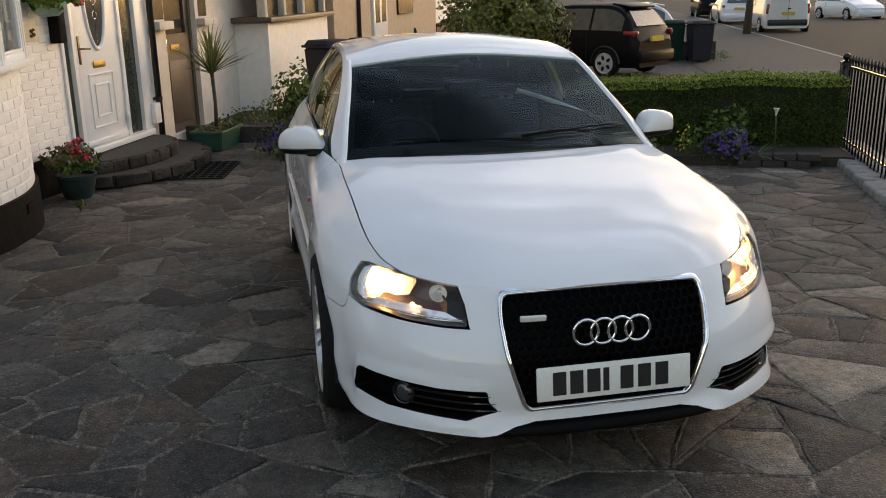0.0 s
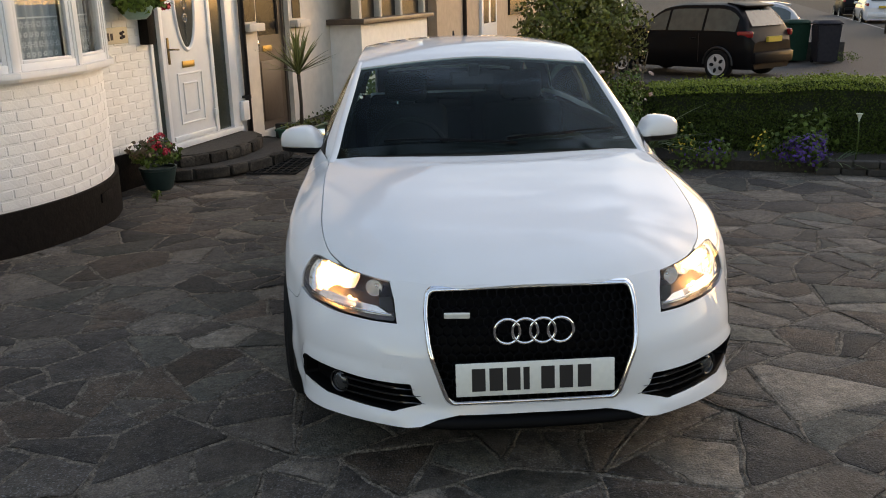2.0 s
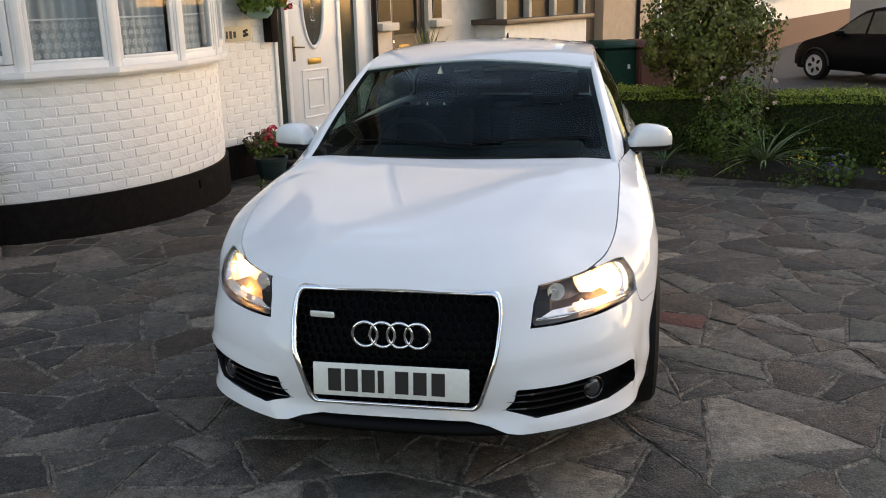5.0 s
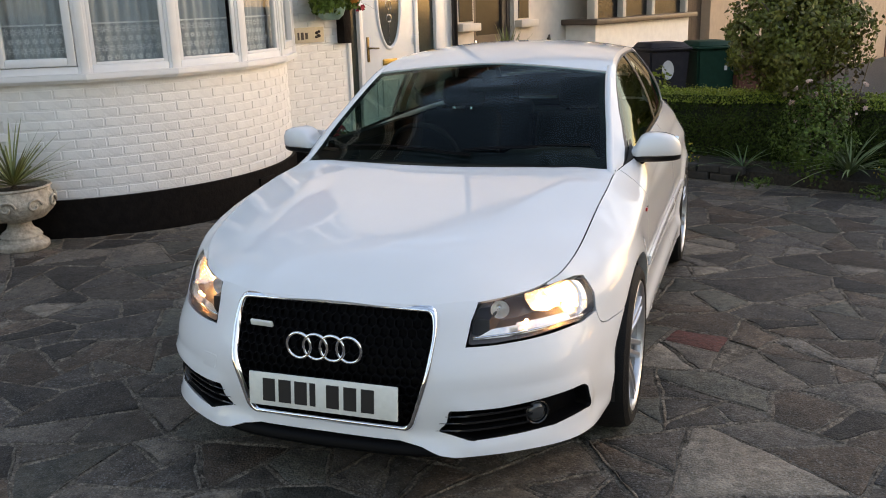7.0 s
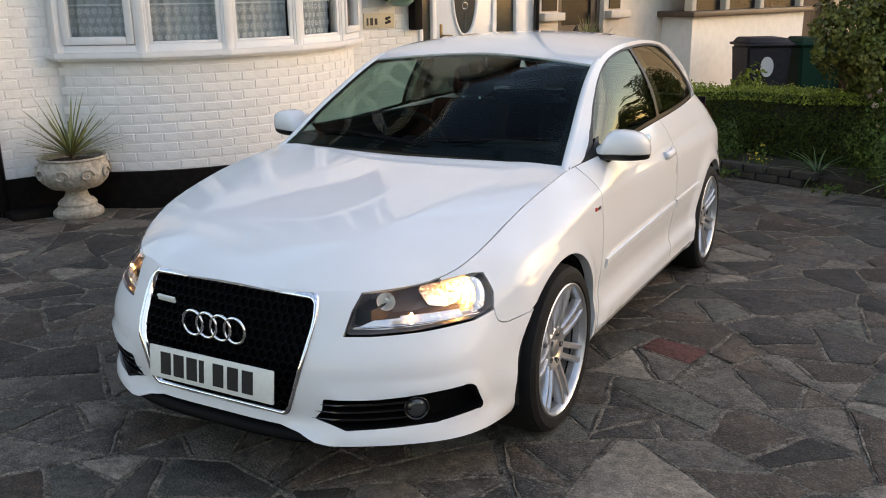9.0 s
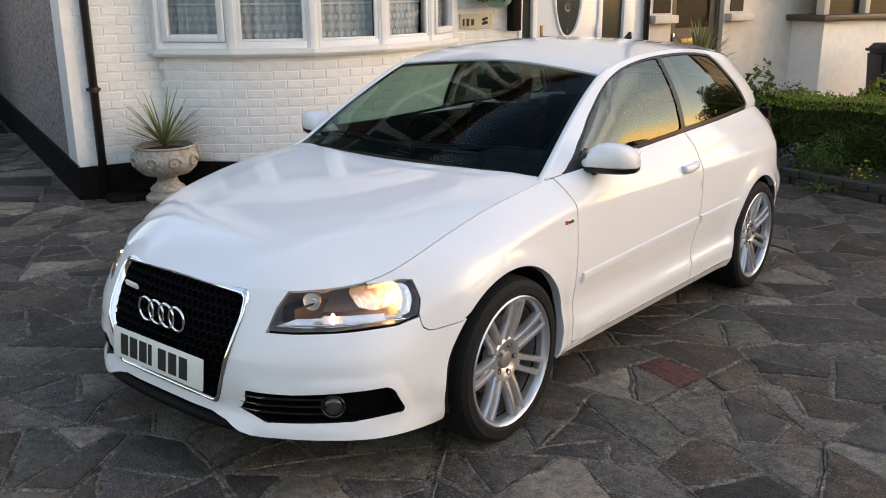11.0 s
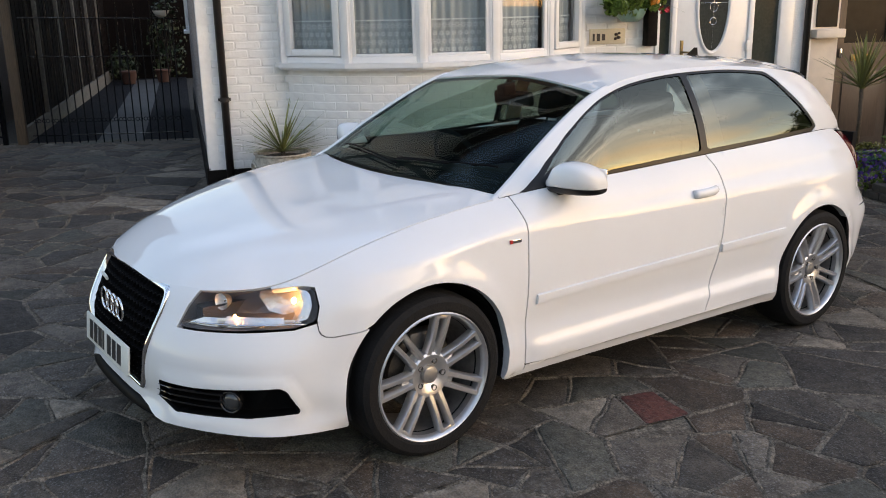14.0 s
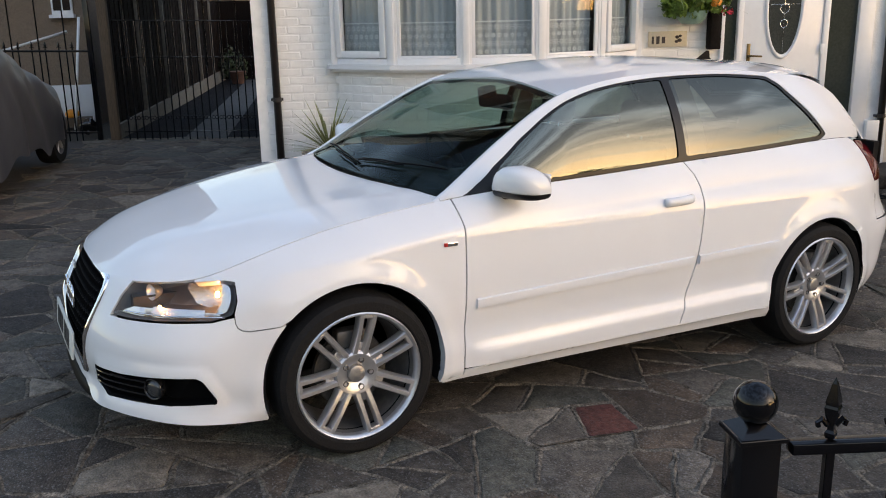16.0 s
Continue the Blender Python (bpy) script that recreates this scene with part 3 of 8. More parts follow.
        for z0, z1, x0, x1 in ((.284, .290, .362, .64), (.312, .319, .376, .64), (.338, .346, .394, .64)):
            V, F = [], []
            for i in range(13):
                f = i / 12
                for o, dz in ((-.034, -.004), (.004 * (1 - f) - .004, -.0035), (.006 * (1 - f) - .004, 0), (.004 * (1 - f) - .004, .0035), (-.034, .004)):
                    V.append(flip(lower(tx(x0 + (x1 - x0) * f), z0 + (z1 - z0) * f + dz * min(1, .3 + 3 * f), o)))
            for i in range(12):
                for k_ in range(4):
                    F.append((i * 5 + k_, i * 5 + 5 + k_, i * 5 + 6 + k_, i * 5 + 1 + k_))
            raw("intake_slat", V, order(F), M_GLOSSBLACK, car, "", 40)
        c = Vector(flip(lower(tx(.655), .318, -.014)))
        aim = Matrix.Translation(c) @ pose(0, 0, 0, 90, 0, sgn * 38)
        bm = bmesh.new()
        lathe(bm, [(.039, -.02), (.041, .006), (.038, .010), (.034, .004), (.032, -.010)], 24, aim)
        fog = part("fog_lamp", bm, M_GLOSSBLACK, car, "round fog lamp", True)
        bm = bmesh.new()
        lathe(bm, [(.034, -.004), (.03, .004), (.018, .009), (0, .011)], 24, aim)
        part("fog_lens", bm, mat("fog_glass", (.055, .058, .06), .06, .3, coat=.8), fog, "", True)

    # --- side panels
    gapd = [(1.628, .985), (1.668, .93), (1.692, .87), (1.690, .78), (1.668, .62), (1.630, .44), (1.600, .35), (1.580, .290), (1.572, .262)]
    gd = spline([(z, y) for y, z in sorted(gapd, key=lambda p: p[1])])

    def tt(y):
        return ty(y - .055 * smooth01((y - 2.6) / .35))

    def edge(y0, y1, n=18, dz=-.002):
        return [(tt(y0 + (y1 - y0) * i / n), zE(y0 + (y1 - y0) * i / n) + dz) for i in range(n + 1)]
    def crease_lines(y0, y1, n):
        return [[(tt(y), crease(y) + d) for y in np.linspace(y0, y1, n)] for d in (-.060, -.035, -.017, 0, .011, .024)]

    def flare_lines(y0, y1, n):
        return [[(tt(y), .302 + .020 * (y - .5) + d) for y in np.linspace(y0, y1, n)] for d in (0, .014, .028, .042, .056)]
    # wing
    wing = [(tt(.350), .213), (tt(.455), .222), (tt(.455), .28)] + [(tt(.455), .28 + (zE(.455) - .282) * i / 12) for i in range(1, 13)] + edge(.452, -.60, 26)[1:] + \
        [(ty(-.595), .6910), (ty(-.475), .7020), (ty(-.433), .6985), (ty(-.427), .64), (ty(-.440), .595), (ty(-.4365), .563), (ty(-.430), .550), (ty(-.415), .5405), (ty(-.39), .5370), (ty(-.29), .5505)] + arch(t0, 137.6, -16, n=46)[1:]
    skin("front_wing", wing, [], .022, lower, both=True, label="white front wing", thick=.035, lines=crease_lines(-.38, .43, 38))
    door = [(tt(.461), .252), (tt(1.0), .257)] + [(tt(gd(z) - .004), z) for z in (.262, .29, .35, .44, .53, .62, .70, .78, .87, .93, .980)] + edge(1.62, .461)[:]
    door = [door[0], door[1]] + door[2:]
    doors = skin("door", door, [], .024, lower, both=True, label="white door panel", thick=.012, lines=crease_lines(.48, 1.675, 54) + flare_lines(.48, 1.55, 48))
    sill = [(tt(.362), .203), (tt(1.2), .203), (tt(2.153), .203), (tt(2.147), .235), (tt(2.141), .262), (tt(1.565), .256), (tt(1.0), .252), (tt(.461), .247), (tt(.459), .219), (tt(.364), .211)]
    skin("sill", sill, [], .016, lower, both=True, label="white side sill", thick=.018)
    quarter = [(tt(1.575), .2625), (tt(2.139), .268)] + arch(t2, 188, 46.5, r=.352, n=40) + [(tt(WB + .30), .60), (tt(2.99), .60), (tt(3.0), .79), (tt(2.97), .99), (tt(2.93), zE(2.93))] + edge(2.9, 1.632)[:] + [(tt(gd(z) + .003), z) for z in (.93, .87, .78, .70, .62, .53, .44, .35, .29)]
    skin("rear_quarter", quarter, [], .024, lower, both=True, label="white rear quarter panel", thick=.035, lines=crease_lines(1.71, 2.9, 54) + flare_lines(1.62, 2.12, 22))
    rb = [(T, .22), (T, .6), (tt(WB + .30), .6)] + arch(t2, 46, -14, r=.352, n=16) + [(tt(2.95), .225)]
    rbl = rb[::-1]
    skin("rear_bumper", rbl, [], .03, lower, both=True, label="white rear bumper", thick=0)
    # tailgate and tail lamps
    tg = [(T, .61), (T, 1.0), (tx(0) + tt(3.22), 1.0), (tt(3.24), .61)]
    skin("tailgate", tg[::-1], [], .03, lower, both=True, label="white tailgate panel", thick=.03)
    tl = rounded([(tt(2.995), .80), (tt(3.235), .79), (tt(3.235), .97), (tt(2.975), 1.0)], .02)
    lamps = skin("tail_lamp", tl, [], .025, lambda t, z: lower(t, z, .006), M_REDLENS, both=True, label="dark red tail lamp", thick=.03)
    tlb = [(tt(2.993), .605), (tt(3.235), .615), (tt(3.235), .785), (tt(2.998), .795)]
    skin("rear_corner", tlb, [], .03, lower, both=True, label="", thick=.02)

    # --- side mouldings, handles, badges
    def strip(name, pts, h, material, label, bulge=.012):
        vs, fs = [], []
        for s, z in pts:
            for dz, o in ((-h, .0), (-h * .84, bulge * .85), (0, bulge), (h * .84, bulge * .85), (h, 0)):
                vs.append(lower(s, z + dz, o + .001))
        for i in range(len(pts) - 1):
            for k in range(4):
                fs.append((i * 5 + k, i * 5 + 5 + k, i * 5 + 6 + k, i * 5 + 1 + k))
        fs += [(0, 1, 2, 3, 4), tuple(len(vs) - 5 + k for k in (4, 3, 2, 1, 0))]
        for side in (0, 1):
            vv, qq = (vs, fs) if side == 0 else mirror_x(vs, fs)
            raw(name, vv, qq, material, car, label, 50)
    strip("door_moulding", [(tt(.505 + (1.632 - .505) * i / 20), .516 + .036 * i / 20) for i in range(21)], .021, M_PAINT, "white rub strip")
    strip("quarter_moulding", [(tt(1.664 + (2.16 - 1.664) * i / 8), .553 + .014 * i / 8) for i in range(9)], .021, M_PAINT, "white rub strip")
    for sgn in (1, -1):
        c = lower(tt(1.545), .822)
        bm = bmesh.new()
        pts = [(sgn * (lower(tt(1.465 + .155 * i / 8), .828)[0] + .003 + .014 * math.sin(math.pi * i / 8) ** .6), 1.465 + .155 * i / 8, .826 + .006 * i / 8) for i in range(9)]
        rings = tube(bm, pts, .0165, 10)
        for v in bm.verts:
            v.co.z = .829 + (v.co.z - .829) * 1.25
        bmesh.ops.recalc_face_normals(bm, faces=bm.faces)
        part("door_handle", bm, M_PAINT, car, "white pull handle", True)
        bm = bmesh.new()
        box(bm, -.05, .05, -.004, .004, -.03, .03, bev=.0035, m=Matrix.Translation((sgn * (c[0] - .002), 1.545, .812)) @ pose(0, 0, 0, 0, 0, 90) @ Matrix.Diagonal((1, 1, 1, 1)))
        part("handle_recess", bm, M_PAINT, car, "")
        c = lower(tt(.40), .768, .003)
        root = part("side_badge", boxes((-.003, .003, -.024, .034, -.007, .007), bev=.002), M_CHROME, car, "small silver side badge", m=pose(sgn * c[0], .385, .768))
        part("badge_mark", boxes((-.0045, .0045, -.024, -.010, -.007, .007), bev=.001), M_REDBADGE, root, "red mark")

    # --- bonnet, in plan
    rim = [lower(q_, zE(fy(q_))) for q_ in np.linspace(0, ty(.47), 240)]
    ysamp = np.maximum.accumulate(np.array([p[1] for p in rim])) + np.arange(240) * 1e-7
    xsamp, zsamp = np.array([p[0] for p in rim]), np.array([p[2] for p in rim])
    Zb = spline([(-.80, .669), (-.79, .673), (-.77, .690), (-.74, .712), (-.68, .746), (-.58, .787), (-.4, .832), (-.1, .884), (.1, .911), (.25, .929), (.45, .955)])

    def bonnet(x, y):
        xe = float(np.interp(y, ysamp, xsamp))
        s = min(1.0, abs(x) / max(xe, 1e-4))
        zc = Zb(y)
        ze = min(float(np.interp(y, ysamp, zsamp)), zc)
        z = zc - (zc - ze) * s ** 3.6
        xr = .33 + .24 * (y + .75) / 1.1
        z += .0025 * math.exp(-((abs(x) - xr) / .055) ** 2) * smooth01((y + .74) / .25)
        return (x, y, z)
    front = [(p[0] - .001, p[1] + .0012) for p in rim[2::3] if p[1] < .44]
    back = [(.70, .45), (.62, .40), (.48, .345), (.30, .305), (.15, .288)]
    half = front + back
    out = [(0, front[0][1] - .001)] + half + [(0, .282)] + [(-x, y) for x, y in reversed(half)]
    skin("bonnet", out, [], .03, bonnet, label="white bonnet with soft creases", thick=.012)

    # --- windscreen, roof, side glass
    zR = spline([(.36, .888), (.43, .920), (.6, 1.030), (.8, 1.152), (1.05, 1.278), (1.25, 1.330), (1.65, 1.366), (2.1, 1.366), (2.5, 1.335), (2.75, 1.285), (2.9, 1.20), (3.02, 1.10), (3.12, 1.0)])
    xR = spline([(.36, .735), (.43, .718), (.6, .685), (.8, .645), (1.05, .605), (1.25, .585), (1.65, .568), (2.1, .553), (2.5, .533), (2.75, .525), (2.9, .545), (3.02, .575), (3.12, .60)])
    Zc = spline([(.25, .925), (.4, 1.004), (.6, 1.104), (.8, 1.200), (1.0, 1.276), (1.17, 1.333), (1.32, 1.369), (1.7, 1.412), (2.1, 1.412), (2.5, 1.388), (2.72, 1.362), (2.80, 1.330), (2.9, 1.25), (3.05, 1.11), (3.16, 1.0)])

    def upper(x, y, drop=0.0):
        xr, zr, zc = xR(y), zR(y), Zc(y)
        s = min(1.15, abs(x) / xr)
        return (x, y, zc - (zc - zr) * s ** 2.4 - drop)

    def ring_y(s, ys):
        return [(s * xR(y), y) for y in ys]
    # header line bows forward at the middle
    def header(s):
        return 1.135 - .078 * (math.sqrt(s * s + .04) - .2) / .82
    def cowl(s):
        return .30 + .12 * abs(s) ** 2.2
    ss = np.linspace(-1, 1, 25)
    A = .955
    ws = [(A * s * xR(cowl(s)), cowl(s)) for s in ss] + [(A * xR(y), y) for y in np.linspace(.48, 1.02, 12)] + [(A * s * xR(header(s)), header(s)) for s in ss[::-1]] + [(-A * xR(y), y) for y in np.linspace(1.02, .48, 12)]
    skin("windscreen", ws, [], .05, lambda x, y: upper(x, y, .004), M_WINDSCREEN, label="tinted windscreen", thick=0)[0].visible_shadow = False
    # black band of the glass edge
    A2 = .915
    ws_in = [(A2 * s * xR(.35 + .12 * abs(s) ** 2.2), .375 + .10 * abs(s) ** 2.2) for s in ss] + [(A2 * xR(y), y) for y in np.linspace(.53, .98, 12)] + [(A2 * s * xR(header(s) - .03), header(s) - .03) for s in ss[::-1]] + [(-A2 * xR(y), y) for y in np.linspace(.98, .53, 12)]
    skin("windscreen_border", ws, [ws_in], .05, lambda x, y: upper(x, y, .008), M_HONEY, thick=0)
    # roof with pillars beside the windscreen
    ry = list(np.linspace(1.06, 2.72, 34))
    roof = [(.962 * s * xR(header(s) + .006), header(s) + .006) for s in ss] + [(xR(y), y) for y in ry[1:]] + [(s * xR(2.80), 2.80 - .02 * abs(s)) for s in ss[::-1]] + [(-xR(y), y) for y in ry[:0:-1]]
    skin("roof", roof, [], .04, upper, label="white roof", thick=.012)
    for sgn in (1, -1):
        ys = list(np.linspace(.39, 1.135, 26))
        vs, fs = [], []
        for y in ys:
            for k_, o in ((.955, -.006), (.965, .003), (.985, .006), (1.0, .002), (1.012, -.012)):
                p = upper(k_ * xR(y), y)
                vs.append((sgn * p[0], y, p[2] + o))
        for i in range(len(ys) - 1):
            for k_ in range(4):
                f = (i * 5 + k_, i * 5 + 5 + k_, i * 5 + 6 + k_, i * 5 + 1 + k_)
                fs.append(f[::-1] if sgn == 1 else f)
        raw("windscreen_pillar", vs, fs, M_PAINT, car, "white windscreen pillar", True)
    # rear window and spoiler
    rw = [(.86 * s * xR(2.83), 2.84) for s in ss] + [(.78 * s * .58, 2.97) for s in ss[::-1]]
    skin("rear_window", rw[::1], [], .05, upper, M_REARGLASS, label="dark rear window", thick=0)
    rs = [(s * xR(2.80), 2.805) for s in ss] + [(s * .54, 3.165) for s in ss[::-1]]
    skin("hatch_frame", rs, [[(.85 * s * xR(2.83), 2.845) for s in ss] + [(.77 * s * .58, 2.965) for s in ss[::-1]]], .05, lambda x, y: upper(x, y, .003), M_PAINT, label="white hatch frame", thick=.01)
    bm = bmesh.new()
    vs = []
    for s in ss:
        x = s * .50
        row = [(x, 2.58, upper(x, 2.58)[2] + .001), (x, 2.68, upper(x, 2.68)[2] + .012), (x, 2.775 - .01 * s * s, upper(x, 2.755)[2] + .022 - .006 * s * s), (x, 2.812 - .01 * s * s, upper(x, 2.782)[2] + .016 - .006 * s * s), (x, 2.80 - .01 * s * s, upper(x, 2.79)[2] - .012)]
        vs.append([bm.verts.new(p) for p in row])
    for a, b in zip(vs, vs[1:]):
        for k_ in range(4):
            bm.faces.new((a[k_], b[k_], b[k_ + 1], a[k_ + 1]))
    part("roof_spoiler", bm, M_PAINT, car, "white roof spoiler", 50)
    # antenna fin
    bm = bmesh.new()
    prism(bm, [(-.012, 0), (.012, 0), (.010, .09), (-.010, .09)], 0, .004)
    prism(bm, [(-.008, .0), (.008, .0), (.006, .085), (-.006, .085)], .004, .045)
    for v in bm.verts:
        if v.co.z > .03:
            v.co.y = .07 + (v.co.y - .04) * .25
            v.co.x *= .4
    part("antenna_fin", bm, M_HONEY, car, "black antenna fin", 40, pose(0, 2.41, Zc(2.41) - .002))

    # side glass: (along, up) between waist and roof rail
    def side(y, v, out=0.0):
        x0, y0, z0 = lower(tt(max(y, .43)), zE(y))
        if y > 2.5:
            y0 = y + (y0 - y) * smooth01((y - 2.5) / .2) * (1 - v)
        else:
            y0 = y
        x1, z1 = xR(y), zR(y)
        b = .030 * 4 * v * (1 - v) * min(1, (z1 - z0) / .3)
        return (x0 + (x1 - x0) * v + b + out, y0, z0 + (z1 - z0) * v)
    full = [(.415, .0)] + [(y, 0.0) for y in np.linspace(.47, 2.9, 22)] + [(3.12, .0), (3.02, .45), (2.93, .8), (2.86, 1.0)] + [(y, 1.0) for y in np.linspace(2.8, .415, 30)]
    bpil0, bpil1 = 1.585, 1.685
    glass_d = rounded([(.60, .05), (1.0, .045), (1.610, .045), (1.622, .925), (1.25, .915), (1.05, .895), (.93, .858), (.80, .775), (.70, .62), (.640, .40)], .03)
    glass_q = rounded([(1.655, .05), (2.2, .05), (2.585, .06), (2.622, .11), (2.52, .43), (2.38, .81), (2.315, .905), (2.0, .925), (1.665, .925)], .035)
    dlo = rounded([(.50, .0), (1.0, .0), (2.0, .0), (2.60, .0), (2.655, .08), (2.54, .46), (2.40, .84), (2.33, .945), (2.0, .955), (1.6, .955), (1.25, .945), (1.05, .927), (.95, .905), (.80, .838), (.66, .68), (.565, .40)], .03)
    surround = [p for p in full]
    skin("side_frame", surround, [dlo], .04, side, both=True, label="white roof rail and rear pillar", thick=.012)
    skin("window_trim", dlo, [glass_d, glass_q], .02, lambda y, v: side(y, v, -.004), M_TRIM, both=True, label="black window trim", thick=0)
    for gl, nm in ((glass_d, "door_window"), (glass_q, "quarter_window")):
        gy, gv = (sum(p[i] for p in gl) / len(gl) for i in (0, 1))
        gl = [(gy + (y - gy) * 1.03, gv + (v - gv) * 1.03) for y, v in gl]
        for ob in skin(nm, gl, [], .02, lambda y, v: side(y, v, -.0095), M_TINT if nm == "door_window" else M_PRIVACY, both=True, label="tinted side window", thick=0):
            ob.visible_shadow = False
    # dark linings inside the roof, the hatch and the window frames
    skin("roof_lining", [(.95 * x, y) for x, y in roof], [], .06, lambda x, y: upper(x, y, .022), M_INTERIOR, label="dark roof lining", thick=0)
    skin("hatch_lining", [(.97 * x, y) for x, y in rs], [[(.84 * q_ * xR(2.83), 2.847) for q_ in ss] + [(.76 * q_ * .58, 2.963) for q_ in ss[::-1]]], .05, lambda x, y: upper(x, y, .024), M_INTERIOR, label="dark hatch lining", thick=0)
    skin("pillar_lining", surround, [dlo], .04, lambda y, v: side(y, v, -.022), M_INTERIOR, both=True, label="dark pillar lining", thick=0)
    # inner pillar trim behind the door post
    skin("pillar_trim", [(1.69, .06), (1.80, .06), (1.79, .9), (1.70, .9)], [], .05, lambda y, v: side(y, v, -.020), M_GREYTRIM, both=True, thick=0)

    # --- door mirrors
    for sgn in (1, -1):
        root = new("wing_mirror")
        root.parent = car
        root["label"] = "white wing mirror with black base"
        root.matrix_local = pose(sgn * .862, .70, .985, 0, 0, sgn * 10)
        # shell: rounded sections from the inner end to the outer one
        def shell(rows, lo, hi, n=18):
            bm = bmesh.new()
            sec = []
            for u, z0, z1, d in rows:
                ring_ = []
                for k_ in range(n):
                    a = 2 * math.pi * k_ / n
                    c_, s_ = math.cos(a), math.sin(a)
                    yy = (math.copysign(abs(c_) ** .55, c_)) * (.90 * d if c_ < 0 else .042)
                    zz = (z0 + z1) / 2 + math.copysign(abs(s_) ** .5, s_) * (z1 - z0) / 2
                    ring_.append(bm.verts.new((sgn * u * .86, yy + .02 * max(0, u) / .12, min(hi, max(lo, zz)))))
                sec.append(ring_)
            for a, b in zip(sec, sec[1:]):
                for k_ in range(n):
                    bm.faces.new((a[k_], a[(k_ + 1) % n], b[(k_ + 1) % n], b[k_]))
            bm.faces.new(sec[0]), bm.faces.new(sec[-1])
            return bm
        prof = [(-.142, -.050, -.022, .046), (-.126, -.053, -.010, .066), (-.106, -.055, .000, .080), (-.096, -.056, .020, .086), (-.080, -.056, .044, .090), (-.052, -.056, .058, .094), (-.01, -.056, .061, .094), (.04, -.055, .056, .092), (.08, -.053, .045, .080), (.106, -.050, .026, .058), (.118, -.047, .006, .036), (.122, -.044, -.014, .022)]
        part("mirror_shell", shell(prof, -.038, 1), M_PAINT, root, "white mirror shell", 60)
        part("mirror_foot", shell([(u * .98, z0 - .012, max(z1, -.015), d * .95) for u, z0, z1, d in prof], -1, -.0385), M_TRIM, root, "black lower shell", 60)
        bm = bmesh.new()
        box(bm, -.10, .07, -.036, .040, -.018, .016, bev=.012, m=pose(sgn * -.12, .0, -.060, 0, 0, 0))
        part("mirror_arm", bm, M_TRIM, root, "", 45)
        part("mirror_glass", boxes((-.05, .098, .0585, .062, -.042, .034), bev=.002), M_CHROME, root, "", m=pose(0, 0.004, 0))
        v, q = sheet([(.505, .004), (.615, .01), (.70, .44), (.672, .48), (.60, .30)], [], .03, lambda y, v_: side(y, v_, .002))
        vv, qq = (v, q) if sgn == 1 else mirror_x(v, q)
        raw("mirror_corner", vv, qq, M_TRIM, car, "", True)

    # --- wipers and cowl
    v, q = sheet([(-.69, .40), (-.4, .30), (0, .27), (.4, .30), (.69, .40), (.66, .46), (.4, .375), (0, .345), (-.4, .375), (-.66, .46)], [], .04, lambda x, y: (x, y, .895 + .03 * (1 - (x / .7) ** 2) + (y - .30) * .15))
    raw("scuttle", v, q, M_BLACKPLASTIC, car, "black scuttle panel", True)
    for pts in (((.08, .375), (.34, .425), (.60, .520)), ((.12, .345), (-.16, .380), (-.47, .438))):
        root = new("wiper")
        root.parent = car
        root["label"] = "black wiper arm and blade"
        line = []
        for (xa, ya), (xb, yb_) in zip(pts, pts[1:]):
            line += [(xa + (xb - xa) * i / 5, ya + (yb_ - ya) * i / 5) for i in range(5)]
        line.append(pts[-1])
        bm = bmesh.new()
        tube(bm, [(x, y - .005, upper(x, y - .005)[2] + .008) for x, y in line], .004, 6)
        part("blade", bm, M_HONEY, root, "", True)
        bm = bmesh.new()
        tube(bm, [(x, y - .025, upper(x, y - .025)[2] + .015) for x, y in line[:len(line) * 2 // 3]], .004, 6)
        part("arm", bm, M_HONEY, root, "", True)

    # --- wheels
    def wheel(name, x, y, sgn):
        root = new(name)
        root.parent = car
        root["label"] = "silver seven twin-spoke alloy wheel"
        root.matrix_local = pose(x, y, .312, 0, 90, 0) if sgn == 1 else pose(x, y, .312, 0, -90, 0)
        bm = bmesh.new()
        lathe(bm, [(.232, -.10), (.245, -.112), (.285, -.114), (.306, -.10), (.314, -.075), (.317, -.03), (.317, .03), (.314, .075), (.306, .10), (.288, .114), (.258, .114), (.246, .104), (.225, .06), (.225, -.06)], 64, close=True)
        part("tyre", bm, M_RUBBER, root, "black low-profile tyre", 30)
        bm = bmesh.new()
        lathe(bm, [(.247, .102), (.250, .109), (.245, .113), (.238, .109), (.233, .098), (.230, .085)], 64)
        rim = part("rim", bm, M_ALLOY, root, "silver alloy rim", 50)
        bm = bmesh.new()
        lathe(bm, [(.2305, .086), (.224, .05), (.212, -.10)], 64)
        part("rim_barrel", bm, M_BARREL, rim, "dusty inner barrel", 50)
        bm = bmesh.new()
        lathe(bm, [(.0, .060), (.030, .060), (.036, .062), (.056, .077), (.080, .0795), (.088, .074), (.092, .03), (.05, .0)], 32)
        part("hub", bm, M_ALLOY, rim, "silver hub", 40)
        bm = bmesh.new()
        lathe(bm, [(0, .080), (.024, .080), (.032, .077), (.035, .068), (.035, .05)], 28)
        part("centre_cap", bm, M_BARREL, rim, "round centre cap", 40)
        bm = bmesh.new()
